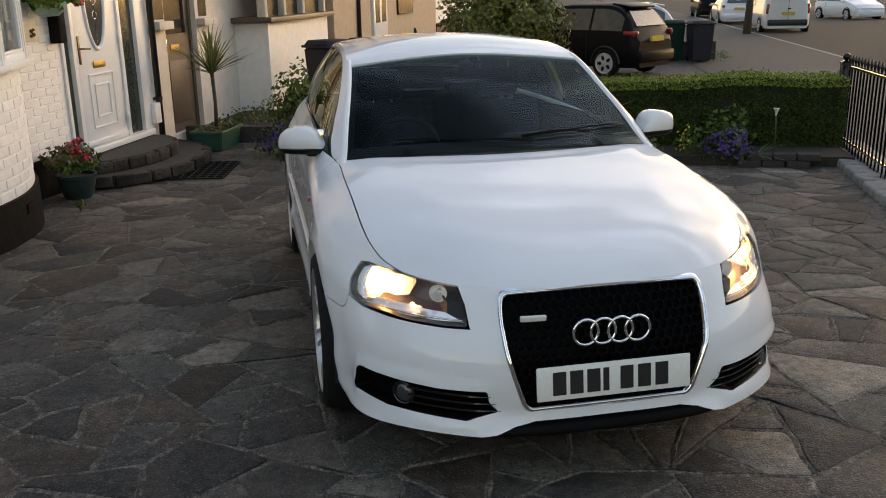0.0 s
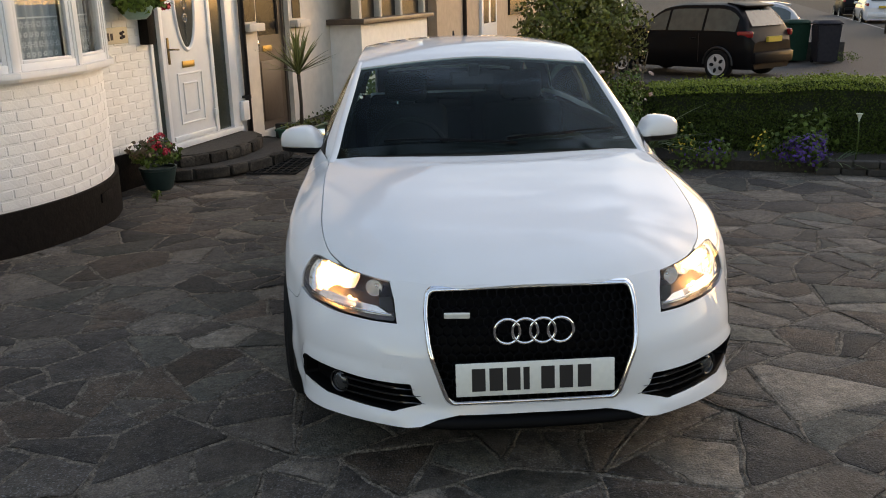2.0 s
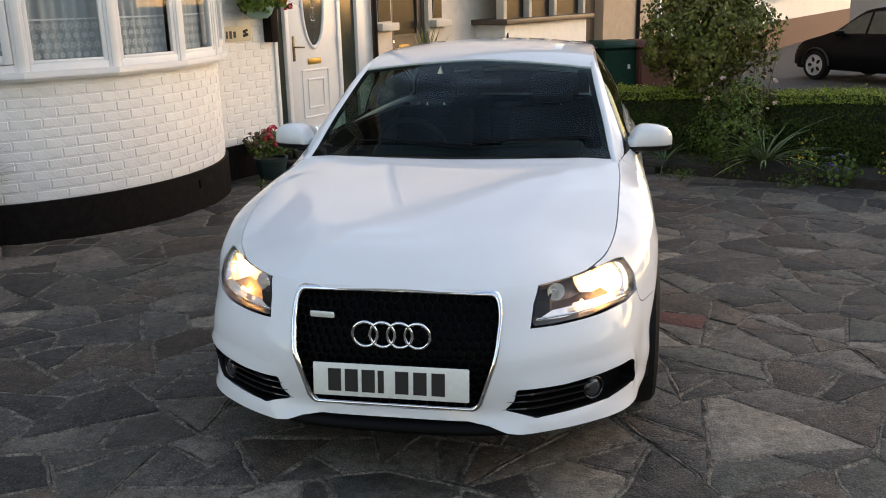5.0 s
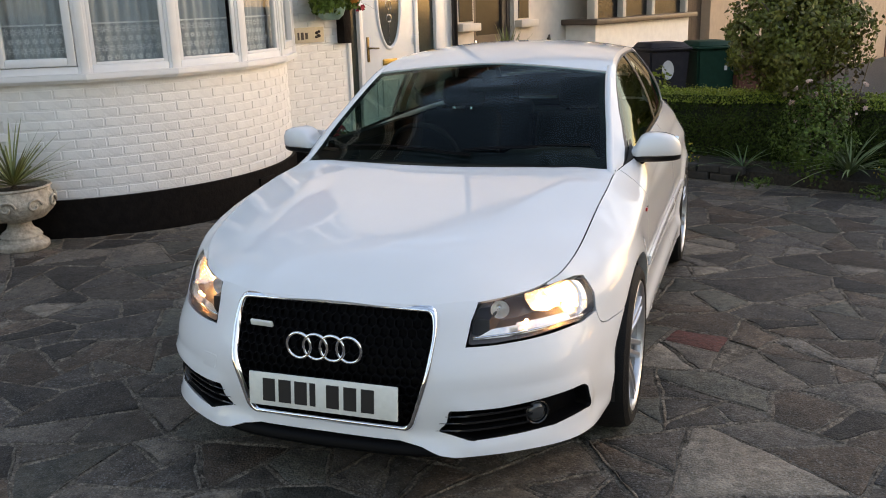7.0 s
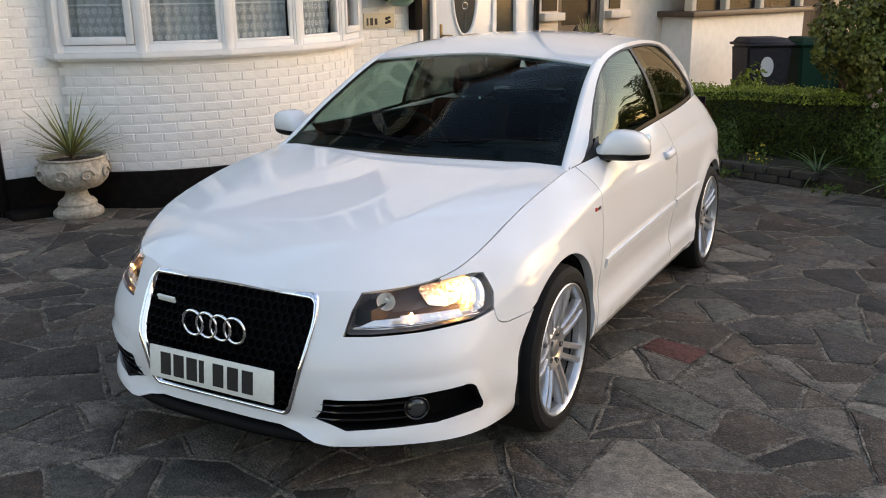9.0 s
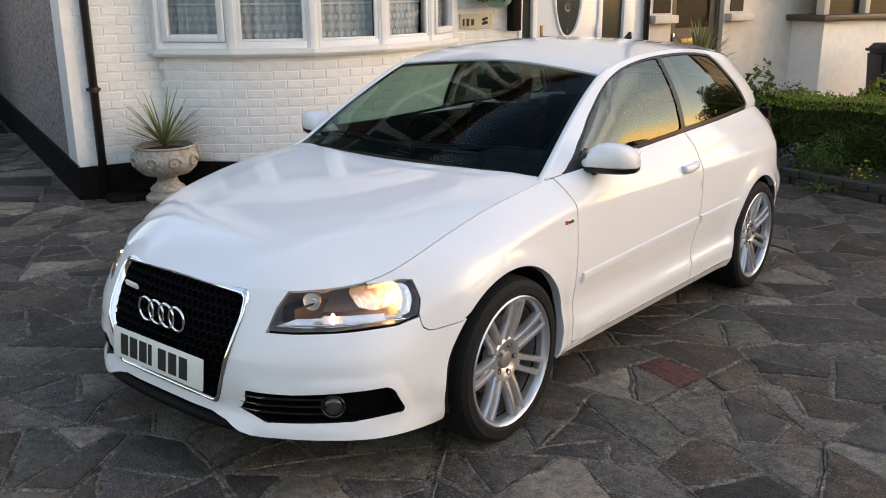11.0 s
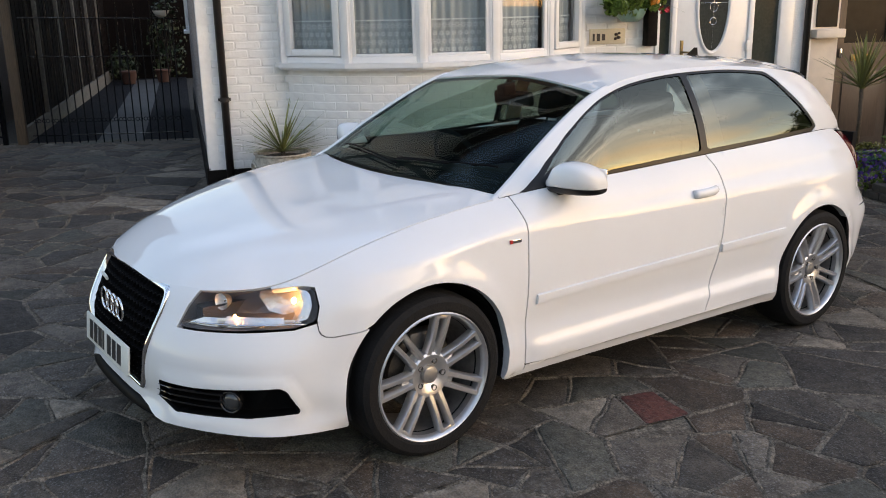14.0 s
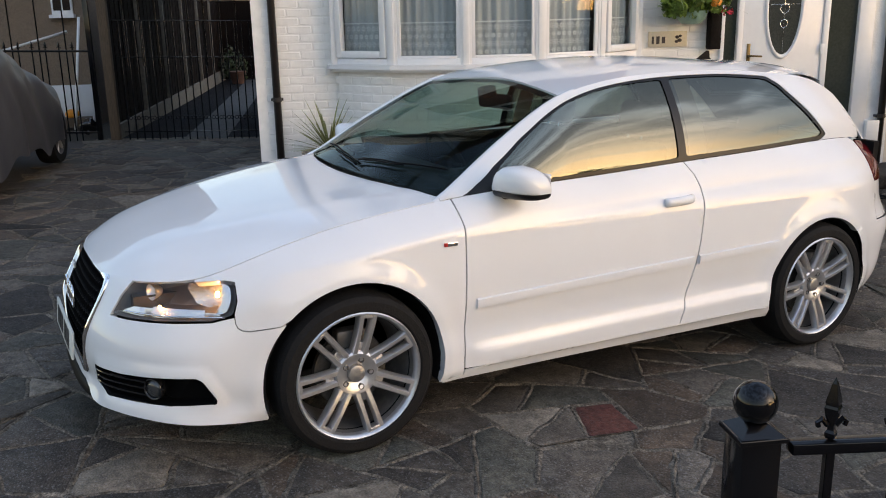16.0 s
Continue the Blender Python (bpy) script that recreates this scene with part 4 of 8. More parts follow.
        for k_ in range(7):
            for off in (-1, 1):
                rows_ = []
                for i in range(7):
                    f = i / 6
                    r = .058 + (.236 - .058) * f
                    ang = 2 * math.pi * k_ / 7 + .27
                    u = off * (.0195 + .0060 * f)
                    zt = .074 + .026 * math.sin(math.pi * .5 * f) + .004 * f
                    w = .0098 + .0040 * (1 - f) ** 3 + .002 * f ** 4
                    ring_ = []
                    for du, dz in ((-w * 1.2, -.034), (-w, -.006), (-w * .62, 0), (w * .62, 0), (w, -.006), (w * 1.2, -.034)):
                        px, py = r, u + du
                        ring_.append(bm.verts.new((px * math.cos(ang) - py * math.sin(ang), px * math.sin(ang) + py * math.cos(ang), zt + dz)))
                    rows_.append(ring_)
                for a, b in zip(rows_, rows_[1:]):
                    for j in range(6):
                        bm.faces.new((a[j], a[(j + 1) % 6], b[(j + 1) % 6], b[j]))
            # webs that join each pair at the hub and at the rim
            ang = 2 * math.pi * k_ / 7 + .27
            box(bm, .055, .122, -.017, .017, .035, .066, bev=.006, m=Matrix.Rotation(ang, 4, "Z"))
            box(bm, .222, .238, -.030, .030, .07, .1025, bev=.004, m=Matrix.Rotation(ang, 4, "Z"))
        part("spokes", bm, M_ALLOY, rim, "silver twin spokes", 40)
        for k_ in range(5):
            a = 2 * math.pi * k_ / 5 + .3
            bm = bmesh.new()
            lathe(bm, [(.0125, .060), (.0115, .0795), (.009, .0805), (.0075, .072), (0, .072)], 10, Matrix.Translation((.056 * math.cos(a), .056 * math.sin(a), 0)))
            part("wheel_bolt", bm, M_ALLOYDARK, rim, "", 40)
        bm = bmesh.new()
        lathe(bm, [(.06, .012), (.145, .012), (.148, .0), (.145, -.012), (.06, -.012)], 40)
        part("brake_disc", bm, M_STEEL, root, "steel brake disc", 40)
        part("brake_caliper", boxes((-.16, -.09, -.06, .06, -.03, .035), bev=.012), M_ALLOYDARK, root, "")
    for x, y in ((.768, 0), (.768, WB)):
        wheel("wheel", x, y, 1)
        wheel("wheel", -x, y, -1)
    # wheel wells and floor
    for y in (0, WB):
        for sgn in (1, -1):
            vs, fs = [], []
            for i in range(25):
                a = radians(-15 + 210 * i / 24)
                for xx in (.50, .845):
                    vs.append((sgn * xx, y + .352 * math.cos(a), .312 + .352 * math.sin(a)))
            fs = [(2 * i, 2 * i + 1, 2 * i + 3, 2 * i + 2) for i in range(24)] + [tuple(2 * i for i in range(25))]
            raw("wheel_arch_liner", vs, fs, M_BLACKPLASTIC, car, "black wheel arch liner", False)
    part("floor_pan", boxes((-.72, .72, .36, 2.22, .17, .24), (-.5, .5, -.70, 3.15, .18, .5), (-.50, .50, -.72, .36, .24, .62)), M_BLACKPLASTIC, car, "dark underbody", False)
    # --- cabin
    bm = bmesh.new()
    box(bm, -.68, .68, .44, .92, .60, .90, bev=.05)
    box(bm, .14, .56, .70, .98, .80, .935, bev=.04)
    part("dashboard", bm, M_INTERIOR, car, "dark dashboard", 50)
    bm = bmesh.new()
    m_ = pose(.34, 1.04, .86, 24, 0, 0)
    ring(bm, (0, 0, 0), .182, .014, "Y", 36, 8)
    box(bm, -.17, .17, -.012, .012, -.02, .02, bev=.008)
    box(bm, -.06, .06, -.03, .02, -.07, .05, bev=.02)
    part("steering_wheel", bm, M_INTERIOR, car, "dark steering wheel", True, Matrix.Translation((-.68, 0, 0)) @ m_)
    for x in (-.34, .34):
        for y0, big in ((1.45, 1), (2.25, 0)):
            root = new("car_seat")
            root.parent = car
            root["label"] = "dark cloth car seat with headrest"
            bm = bmesh.new()
            box(bm, x - .24, x + .24, y0 - .42, y0 + .10, .36, .52, bev=.05, seg=3)
            part("seat_cushion", bm, M_SEAT, root, "", True)
            bm = bmesh.new()
            box(bm, -.235, .235, -.06, .06, 0, .58, bev=.05, m=pose(x, y0 + .08, .48, -16 if big else -20, 0, 0), seg=3)
            part("seat_back", bm, M_SEAT, root, "", True)
            bm = bmesh.new()
            box(bm, -.125, .125, -.045, .045, 0, .17, bev=.04, m=pose(x, y0 + (.26 if big else .28), 1.05 if big else 1.0, -12, 0, 0), seg=3)
            hr = part("headrest", bm, M_SEAT, root, "", True)
            bm = bmesh.new()
            for dx in (-.05, .05):
                tube(bm, [(x + dx, y0 + .24, 1.0), (x + dx, y0 + .262, 1.075)], .006, 6)
            part("headrest_post", bm, M_CHROME, hr, "")
    bm = bmesh.new()
    box(bm, -.12, .12, -.018, .018, -.036, .036, bev=.017, m=pose(0, 1.11, 1.215, 10, 0, 8), seg=3)
    box(bm, -.03, .03, -.05, .03, .02, .075, bev=.012, m=pose(0, 1.08, 1.215, 10, 0, 0))
    part("rear_view_mirror", bm, M_INTERIOR, car, "dark rear-view mirror", True)
    part("headlining", boxes((-.44, .44, 1.38, 2.6, 1.315, 1.327)), M_INTERIOR, car, "", False)
    part("parcel_shelf", boxes((-.58, .58, 2.45, 3.05, .90, .94), bev=.01), M_INTERIOR, car, "")
    part("door_lining", boxes((-.725, -.69, .66, 2.9, .3, .93), (.69, .725, .66, 2.9, .3, .93), (-.748, -.70, .72, 2.6, .90, .976), (.70, .748, .72, 2.6, .90, .976), (-.70, .70, 3.02, 3.06, .3, .985)), M_INTERIOR, car, "", False)
    return car


CAR = white_hatchback()

# ---- materials of the place ----
M_MORTAR = mat("paving_mortar", (0.25, 0.212, 0.170), 0.95, spec=0.15, var=0.6, scale=16, bump=1.0, bscale=130, second=(0.055, 0.047, 0.037), mix=0.95, stain=0.4, grain=0.55, speck=0.35)
def stone(name, a, b, **kw):
    return mat(name, a, 0.72, spec=0.3, var=0.45, scale=7, bump=0.9, bscale=110, second=b, mix=1.0, stain=0.5, grain=0.38, **kw)


STONE_TONES = [("slate_stone", (0.042, 0.036, 0.031), (0.088, 0.073, 0.058), .7), ("grey_stone", (0.142, 0.118, 0.094), (0.068, 0.056, 0.045), .6),
               ("brown_stone", (0.115, 0.080, 0.055), (0.049, 0.038, 0.029), .6), ("pale_stone", (0.27, 0.225, 0.174), (0.140, 0.115, 0.089), .5),
               ("green_grey_stone", (0.066, 0.065, 0.053), (0.102, 0.091, 0.070), .5)]
STONES = [stone(n_, a_, b_, speck=k_, objvar=0.42) for n_, a_, b_, k_ in STONE_TONES]
FAR_STONES = [stone("far_" + n_, a_, b_, speck=k_, island=0.42) for n_, a_, b_, k_ in STONE_TONES]
M_REDSTONE = mat("red_stone", (0.120, 0.042, 0.034), 0.75, spec=0.25, var=0.4, scale=9, bump=0.9, bscale=120, second=(0.10, 0.045, 0.034), mix=0.8, speck=0.2)
M_WHITEBRICK = mat("painted_brick", (0.86, 0.84, 0.805), 0.55, var=0.05, scale=3, bump=0.3, bscale=45, objvar=0.035, stain=0.06)
M_WHITEWALL = mat("painted_mortar", (0.85, 0.83, 0.795), 0.6, var=0.06, scale=3, bump=0.35, bscale=60, stain=0.1)
M_RENDER = mat("cream_render", (0.74, 0.65, 0.555), 0.8, var=0.08, scale=2, bump=0.3, bscale=80, stain=0.12)
M_BEIGE = mat("beige_render", (0.50, 0.38, 0.27), 0.85, var=0.08, scale=2, bump=0.3, bscale=80)
M_PEBBLE = mat("pebbledash", (0.46, 0.39, 0.36), 0.9, var=0.35, scale=34, bump=1.0, bscale=60, second=(0.10, 0.075, 0.068), mix=1.0, speck=0.6, grain=0.3)
M_PLINTH = mat("black_plinth_paint", (0.010, 0.008, 0.007), 0.75, spec=0.1, var=0.3, scale=5, bump=0.4, bscale=40)
M_UPVC = mat("white_upvc", (0.80, 0.80, 0.80), 0.28, var=0.02, scale=4, bump=0.0)
M_GLASS = pane("window_glass", (0.80, 0.84, 0.84), 0.0, 1.5)
# near-black colour that stands for the lack of light indoors
M_ROOM = mat("unlit_room", (0.035, 0.036, 0.038), 0.9, var=0.2, scale=2)
M_VOILE = mat("net_curtain", (0.50, 0.525, 0.53), 0.9, var=0.12, scale=10, stretch=(8, 8, 0.4))
M_LACE = mat("lace", (0.80, 0.81, 0.80), 0.9, var=0.1, scale=30)
M_BROWNDOOR = mat("brown_door_paint", (0.085, 0.057, 0.040), 0.5, var=0.15, scale=3, bump=0.1, bscale=30, stretch=(6, 6, 1))
# near black: the shade of the side passage is put into the wood colour
M_DARKWOOD = mat("shaded_fence_wood", (0.010, 0.007, 0.006), 0.9, spec=0.08, var=0.4, scale=6, bump=0.5, bscale=40, stretch=(6, 6, 0.6), objvar=0.3)
M_BROWNGATE = mat("brown_gate_wood", (0.10, 0.065, 0.040), 0.8, var=0.3, scale=5, bump=0.3, bscale=30, stretch=(6, 6, 0.6))
M_IRON = mat("black_iron_paint", (0.004, 0.004, 0.005), 0.12, var=0.1, scale=20, spec=0.35)
M_PIPE = mat("dark_pipe", (0.022, 0.018, 0.017), 0.4, var=0.1, scale=10)
M_CONCRETE = mat("concrete", (0.24, 0.23, 0.215), 0.85, var=0.15, scale=4, bump=0.4, bscale=60, stain=0.3)
M_STEPSTONE = mat("step_stone", (0.052, 0.044, 0.037), 0.8, var=0.3, scale=6, bump=0.6, bscale=50, second=(0.032, 0.030, 0.022), stain=0.4)
M_ASPHALT = mat("asphalt", (0.0532, 0.0486, 0.0441), 0.85, var=0.2, scale=3, bump=0.5, bscale=120, stain=0.2)
M_PAVE = mat("pavement_asphalt", (0.0502, 0.0441, 0.0388), 0.85, var=0.18, scale=2, bump=0.5, bscale=100, stain=0.2)
M_KERB = mat("kerb_stone", (0.25, 0.24, 0.225), 0.8, var=0.15, scale=5, bump=0.4, bscale=50, objvar=0.1)
M_SOIL = mat("soil", (0.035, 0.028, 0.020), 0.95, var=0.4, scale=12, bump=0.9, bscale=60)
M_IVY = mat("dark_ivy_leaf", (0.022, 0.040, 0.014), 0.5, island=0.5)
M_PATH = mat("worn_concrete", (0.066, 0.066, 0.068), 0.85, var=0.3, scale=6, bump=0.5, bscale=60, stain=0.5)
# gravel colour darkened likewise for the shaded passage
M_GRAVEL = mat("shaded_gravel", (0.015, 0.0155, 0.018), 0.95, spec=0.1, var=0.5, scale=30, bump=1.0, bscale=150)
M_BRONZE = mat("dull_bronze", (0.16, 0.115, 0.055), 0.45, 0.85, var=0.1, scale=12)
M_DARKGLASS = mat("dark_pane", (0.014, 0.014, 0.014), 0.25, spec=0.12, var=0.2, scale=3)
M_BRASS = mat("brass", (0.34, 0.235, 0.08), 0.45, 0.9, var=0.05, scale=10)
M_CREAM = mat("cream_plaque", (0.60, 0.52, 0.38), 0.5, var=0.06, scale=15)
M_MARK = mat("dark_mark", (0.05, 0.035, 0.03), 0.6)
M_CAST = mat("weathered_cast_stone", (0.52, 0.47, 0.39), 0.85, var=0.3, scale=10, bump=0.7, bscale=60, second=(0.25, 0.21, 0.16), mix=0.7)
M_GREENPOT = mat("dark_green_pot", (0.016, 0.035, 0.032), 0.4, var=0.15, scale=6)
M_TEALPOT = mat("pale_green_pot", (0.22, 0.36, 0.30), 0.4, var=0.15, scale=6)
M_PLANTER = mat("green_planter", (0.020, 0.085, 0.060), 0.45, var=0.1, scale=6)
M_BINBLACK = mat("black_bin_plastic", (0.030, 0.028, 0.034), 0.6, spec=0.12, var=0.15, scale=4)
M_BINGREEN = mat("green_bin_plastic", (0.008, 0.036, 0.023), 0.6, spec=0.12, var=0.12, scale=4)
M_BINBROWN = mat("brown_bin_plastic", (0.13, 0.055, 0.040), 0.6, spec=0.12, var=0.12, scale=4)
M_LABEL = mat("pale_label", (0.55, 0.55, 0.55), 0.5, var=0.05, scale=30)
M_BARK = mat("bark", (0.075, 0.058, 0.042), 0.9, var=0.4, scale=12, bump=0.9, bscale=50)
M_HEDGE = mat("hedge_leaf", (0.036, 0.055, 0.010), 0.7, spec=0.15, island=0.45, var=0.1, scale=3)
M_HEDGETOP = mat("bright_hedge_leaf", (0.170, 0.215, 0.026), 0.6, spec=0.25, island=0.4, var=0.1, scale=3)
M_HEDGECORE = mat("hedge_inner_shade", (0.018, 0.022, 0.010), 0.95, var=0.4, scale=20)
M_SHRUB = mat("shrub_leaf", (0.090, 0.120, 0.021), 0.5, spec=0.3, island=0.5, second=(0.16, 0.105, 0.03), mix=0.5, scale=2)
M_FERN = mat("soft_leaf", (0.068, 0.108, 0.018), 0.6, spec=0.25, island=0.4)
M_STRAP = mat("strap_leaf", (0.175, 0.185, 0.060), 0.45, objvar=0.4)
M_STRAPPALE = mat("pale_strap_leaf", (0.125, 0.165, 0.065), 0.45, objvar=0.4)
M_STRAPGREEN = mat("green_strap_leaf", (0.065, 0.120, 0.035), 0.45, objvar=0.4)
M_PINKFLOWER = mat("pink_flower", (0.62, 0.44, 0.38), 0.6, island=0.2)
M_REDFLOWER = mat("red_flower", (0.50, 0.015, 0.045), 0.5, island=0.3)
M_PURPLE = mat("purple_flower", (0.070, 0.026, 0.18), 0.6, island=0.4)
M_YELLOW = mat("yellow_flower", (0.62, 0.42, 0.03), 0.5, island=0.2)
M_ORANGE = mat("orange_flower", (0.65, 0.24, 0.02), 0.5, island=0.2)
M_DARKLEAF = mat("dark_red_leaf", (0.085, 0.060, 0.030), 0.5, island=0.5)
M_ROOF = mat("roof_tile", (0.16, 0.075, 0.05), 0.8, var=0.25, scale=4, bump=0.4, bscale=20)
M_COVER = mat("grey_car_cover", (0.045, 0.048, 0.058), 0.38, var=0.12, scale=2, bump=0.5, bscale=5)


def G(y):
    """Height of the ground: the drive falls away from the walk, and the street a little more beyond."""
    f = min(1.0, max(0.0, (y - 13.5) / 6.5))
    far = -0.25 * f * f * (3 - 2 * f)
    v = -0.027 * (y - 3.4)
    lo, hi = -0.10, 0.16
    m = (lo + hi) / 2
    k = (v - m) / ((hi - lo) / 2)
    return far + m + (hi - lo) / 2 * (k if abs(k) < 0.75 else math.copysign(0.75 + 0.25 * math.tanh((abs(k) - 0.75) / 0.25), k))


HA = radians(20.5)
HOUSE = Matrix.Translation((-4.18, 4.73, 0)) @ Matrix.Rotation(-HA, 4, "Z")


def W(x, y, z=0.0):
    """A place given out from the facade (x), along it (y) and up, in the world."""
    return HOUSE @ Vector((x, y, z))


def gz(x, y):
    return G(W(x, y).y)


def H(x, y, z=None, rz=0):
    """A pose in the house's directions; on the ground where no height is given."""
    return HOUSE @ pose(x, y, gz(x, y) if z is None else z, 0, 0, rz)


# ---- ground, road, pavement ----
ys = [-300, -60, -20, -8] + [y * 0.5 for y in range(-8, 30)] + [15, 16, 17, 18, 19, 20, 21, 24, 30, 60, 150, 500]
xs = [-400, -60, -20, 0, 20, 60, 400]
vs = [(x, y, G(y) - 0.045) for y in ys for x in xs]
fs = [(j * 7 + i, j * 7 + i + 1, (j + 1) * 7 + i + 1, (j + 1) * 7 + i) for j in range(len(ys) - 1) for i in range(6)]
tagged(raw("ground", vs, fs, M_SOIL, None, "dark bare earth under the paving", True), kind="structure")


def slab_sheet(name, x0, x1, y0, y1, dz, material, label, ny=40, nx=2):
    vs, fs = [], []
    for j in range(ny + 1):
        for i in range(nx + 1):
            p = W(x0 + (x1 - x0) * i / nx, y0 + (y1 - y0) * j / ny)
            vs.append((p.x, p.y, G(p.y) + dz))
    for j in range(ny):
        for i in range(nx):
            a = j * (nx + 1) + i
            fs.append((a, a + 1, a + nx + 2, a + nx + 1))
    return tagged(raw(name, vs, fs, material, None, label, True), kind="structure")


slab_sheet("road", 11.65, 20.5, -60, 130, -0.10, M_ASPHALT, "worn grey asphalt road", 120)
slab_sheet("pavement", 7.45, 11.55, -60, 130, 0.0, M_PAVE, "grey asphalt pavement", 120)
slab_sheet("pavement", 20.7, 24, -60, 130, 0.0, M_PAVE, "grey asphalt pavement", 120)
slab_sheet("neighbour_drive", 0.0, 7.45, 7.2, 40, -0.012, M_PAVE, "grey concrete neighbouring drive", 60)
slab_sheet("side_drive", -4.4, 7.45, -12, -2.62, -0.012, M_PAVE, "grey neighbouring drive", 40)
slab_sheet("drive_bed", -4.6, 7.45, -2.62, 7.2, -0.0055, M_MORTAR, "crumbling mortar between the paving stones", 60, 60)
kerb = thing("kerb", "pale concrete kerb along the road", "kerb", kind="structure")
bm = bmesh.new()
box(bm, -0.055, 0.055, -0.45, 0.45, -0.2, 0.006, bev=0.012)
kme = bpy.data.meshes.new("kerb_stone")
bm.to_mesh(kme)
bm.free()
kme.materials.append(M_KERB)
for k in range(70):
    y = -8 + k * 0.915
    ob = new("kerb_stone", kme)
    ob.parent = kerb
    ob.matrix_local = H(11.6, y)
for k in range(4):
    part("road_mark", boxes((-.05, .05, -1.0, 1.0, 0, .004)), mat("road_paint", (.55, .55, .53), .7, var=.3, scale=9) if k == 0 else bpy.data.materials["road_paint"], kerb, "worn white road mark",
         m=HOUSE @ pose(14.3, 17 + 7 * k, gz(14.3, 17 + 7 * k) - .0985))


# ---- the house ----
RB, CX, CY = 1.78, -1.10, 2.02            # the bow: radius and centre
HALF = math.asin(1.38 / RB)


def bow(a, r=RB):
    return (CX + r * math.cos(a), CY + r * math.sin(a))


house = thing("house", "white painted brick house with a bowed window", "house", HOUSE, kind="structure")
ZP, ZS = 0.235, 1.10                      # top of the plinth, top of the brickwork under the sill
# flat wall, with the bow's and the doorway's openings left out
wall_bm = boxes((-.30, -.045, -.10, .665, -.4, 5.6), (-.30, -.045, 3.375, 4.28, -.4, 5.6), (-.30, -.045, .62, 3.42, 2.45, 5.6), (-.30, -.045, 4.28, 5.86, 2.35, 5.6),
                (-.30, -.045, 5.86, 6.12, -.4, 5.6), (-.30, -.045, 4.28, 5.86, -.4, .14))
part("front_wall", wall_bm, M_WHITEWALL, house, "white painted front wall", False)
side = part("side_wall", boxes((-9.0, -.30, -.10, .15, -.4, 5.6)), M_PEBBLE, house, "brown pebbledash side wall", False)
part("corner_strip", boxes((-.302, -.040, -.106, -.02, ZP, 5.6), (-.46, -.302, -.106, -.099, ZP, 5.6)), M_WHITEWALL, house, "white corner strip", False)
part("side_plinth", boxes((-9.0, -.04, -.125, -.095, -.4, ZP + .02)), M_PLINTH, house, "black side plinth", False)
part("plinth", boxes((-.05, -.02, -.125, .64, -.4, ZP), (-.05, -.02, 3.40, 4.26, -.4, ZP)), M_PLINTH, house, "black painted plinth", False)
bm = bmesh.new()
arc = [-HALF + 2 * HALF * i / 40 for i in range(41)]
prism(bm, [bow(a, RB - .006) for a in arc] + [(-.2, CY + 1.38), (-.2, CY - 1.38)], -.4, ZS)
bay_wall = part("bay_wall", bm, M_WHITEWALL, house, "white bowed brick wall", 30)
bm = bmesh.new()
prism(bm, [bow(a, RB + .024) for a in arc] + [(-.2, CY + 1.38), (-.2, CY - 1.38)], -.4, ZP)
part("bay_plinth", bm, M_PLINTH, house, "black painted plinth", 30)
bm = bmesh.new()
a0 = .30
box(bm, -.006, .010, -.115, .115, -.035, .035, bev=.004, m=Matrix.Translation((*bow(a0, RB + .024), .13)) @ Matrix.Rotation(a0, 4, "Z"))
part("air_brick", bm, M_PLINTH, house, "black air brick")
# sill: follows the five window facets
NF = 5
edges_a = [-HALF + 2 * HALF * i / NF for i in range(NF + 1)]
bm = bmesh.new()
prism(bm, [bow(a, RB + .075) for a in edges_a] + [(-.1, CY + 1.46), (-.1, CY - 1.46)], ZS, ZS + .022)
prism(bm, [bow(a, RB + .105) for a in edges_a] + [(-.1, CY + 1.49), (-.1, CY - 1.49)], ZS + .022, ZS + .062)
part("window_sill", bm, M_UPVC, house, "white window sill", False)
ZW0, ZW1 = ZS + .062, 2.40


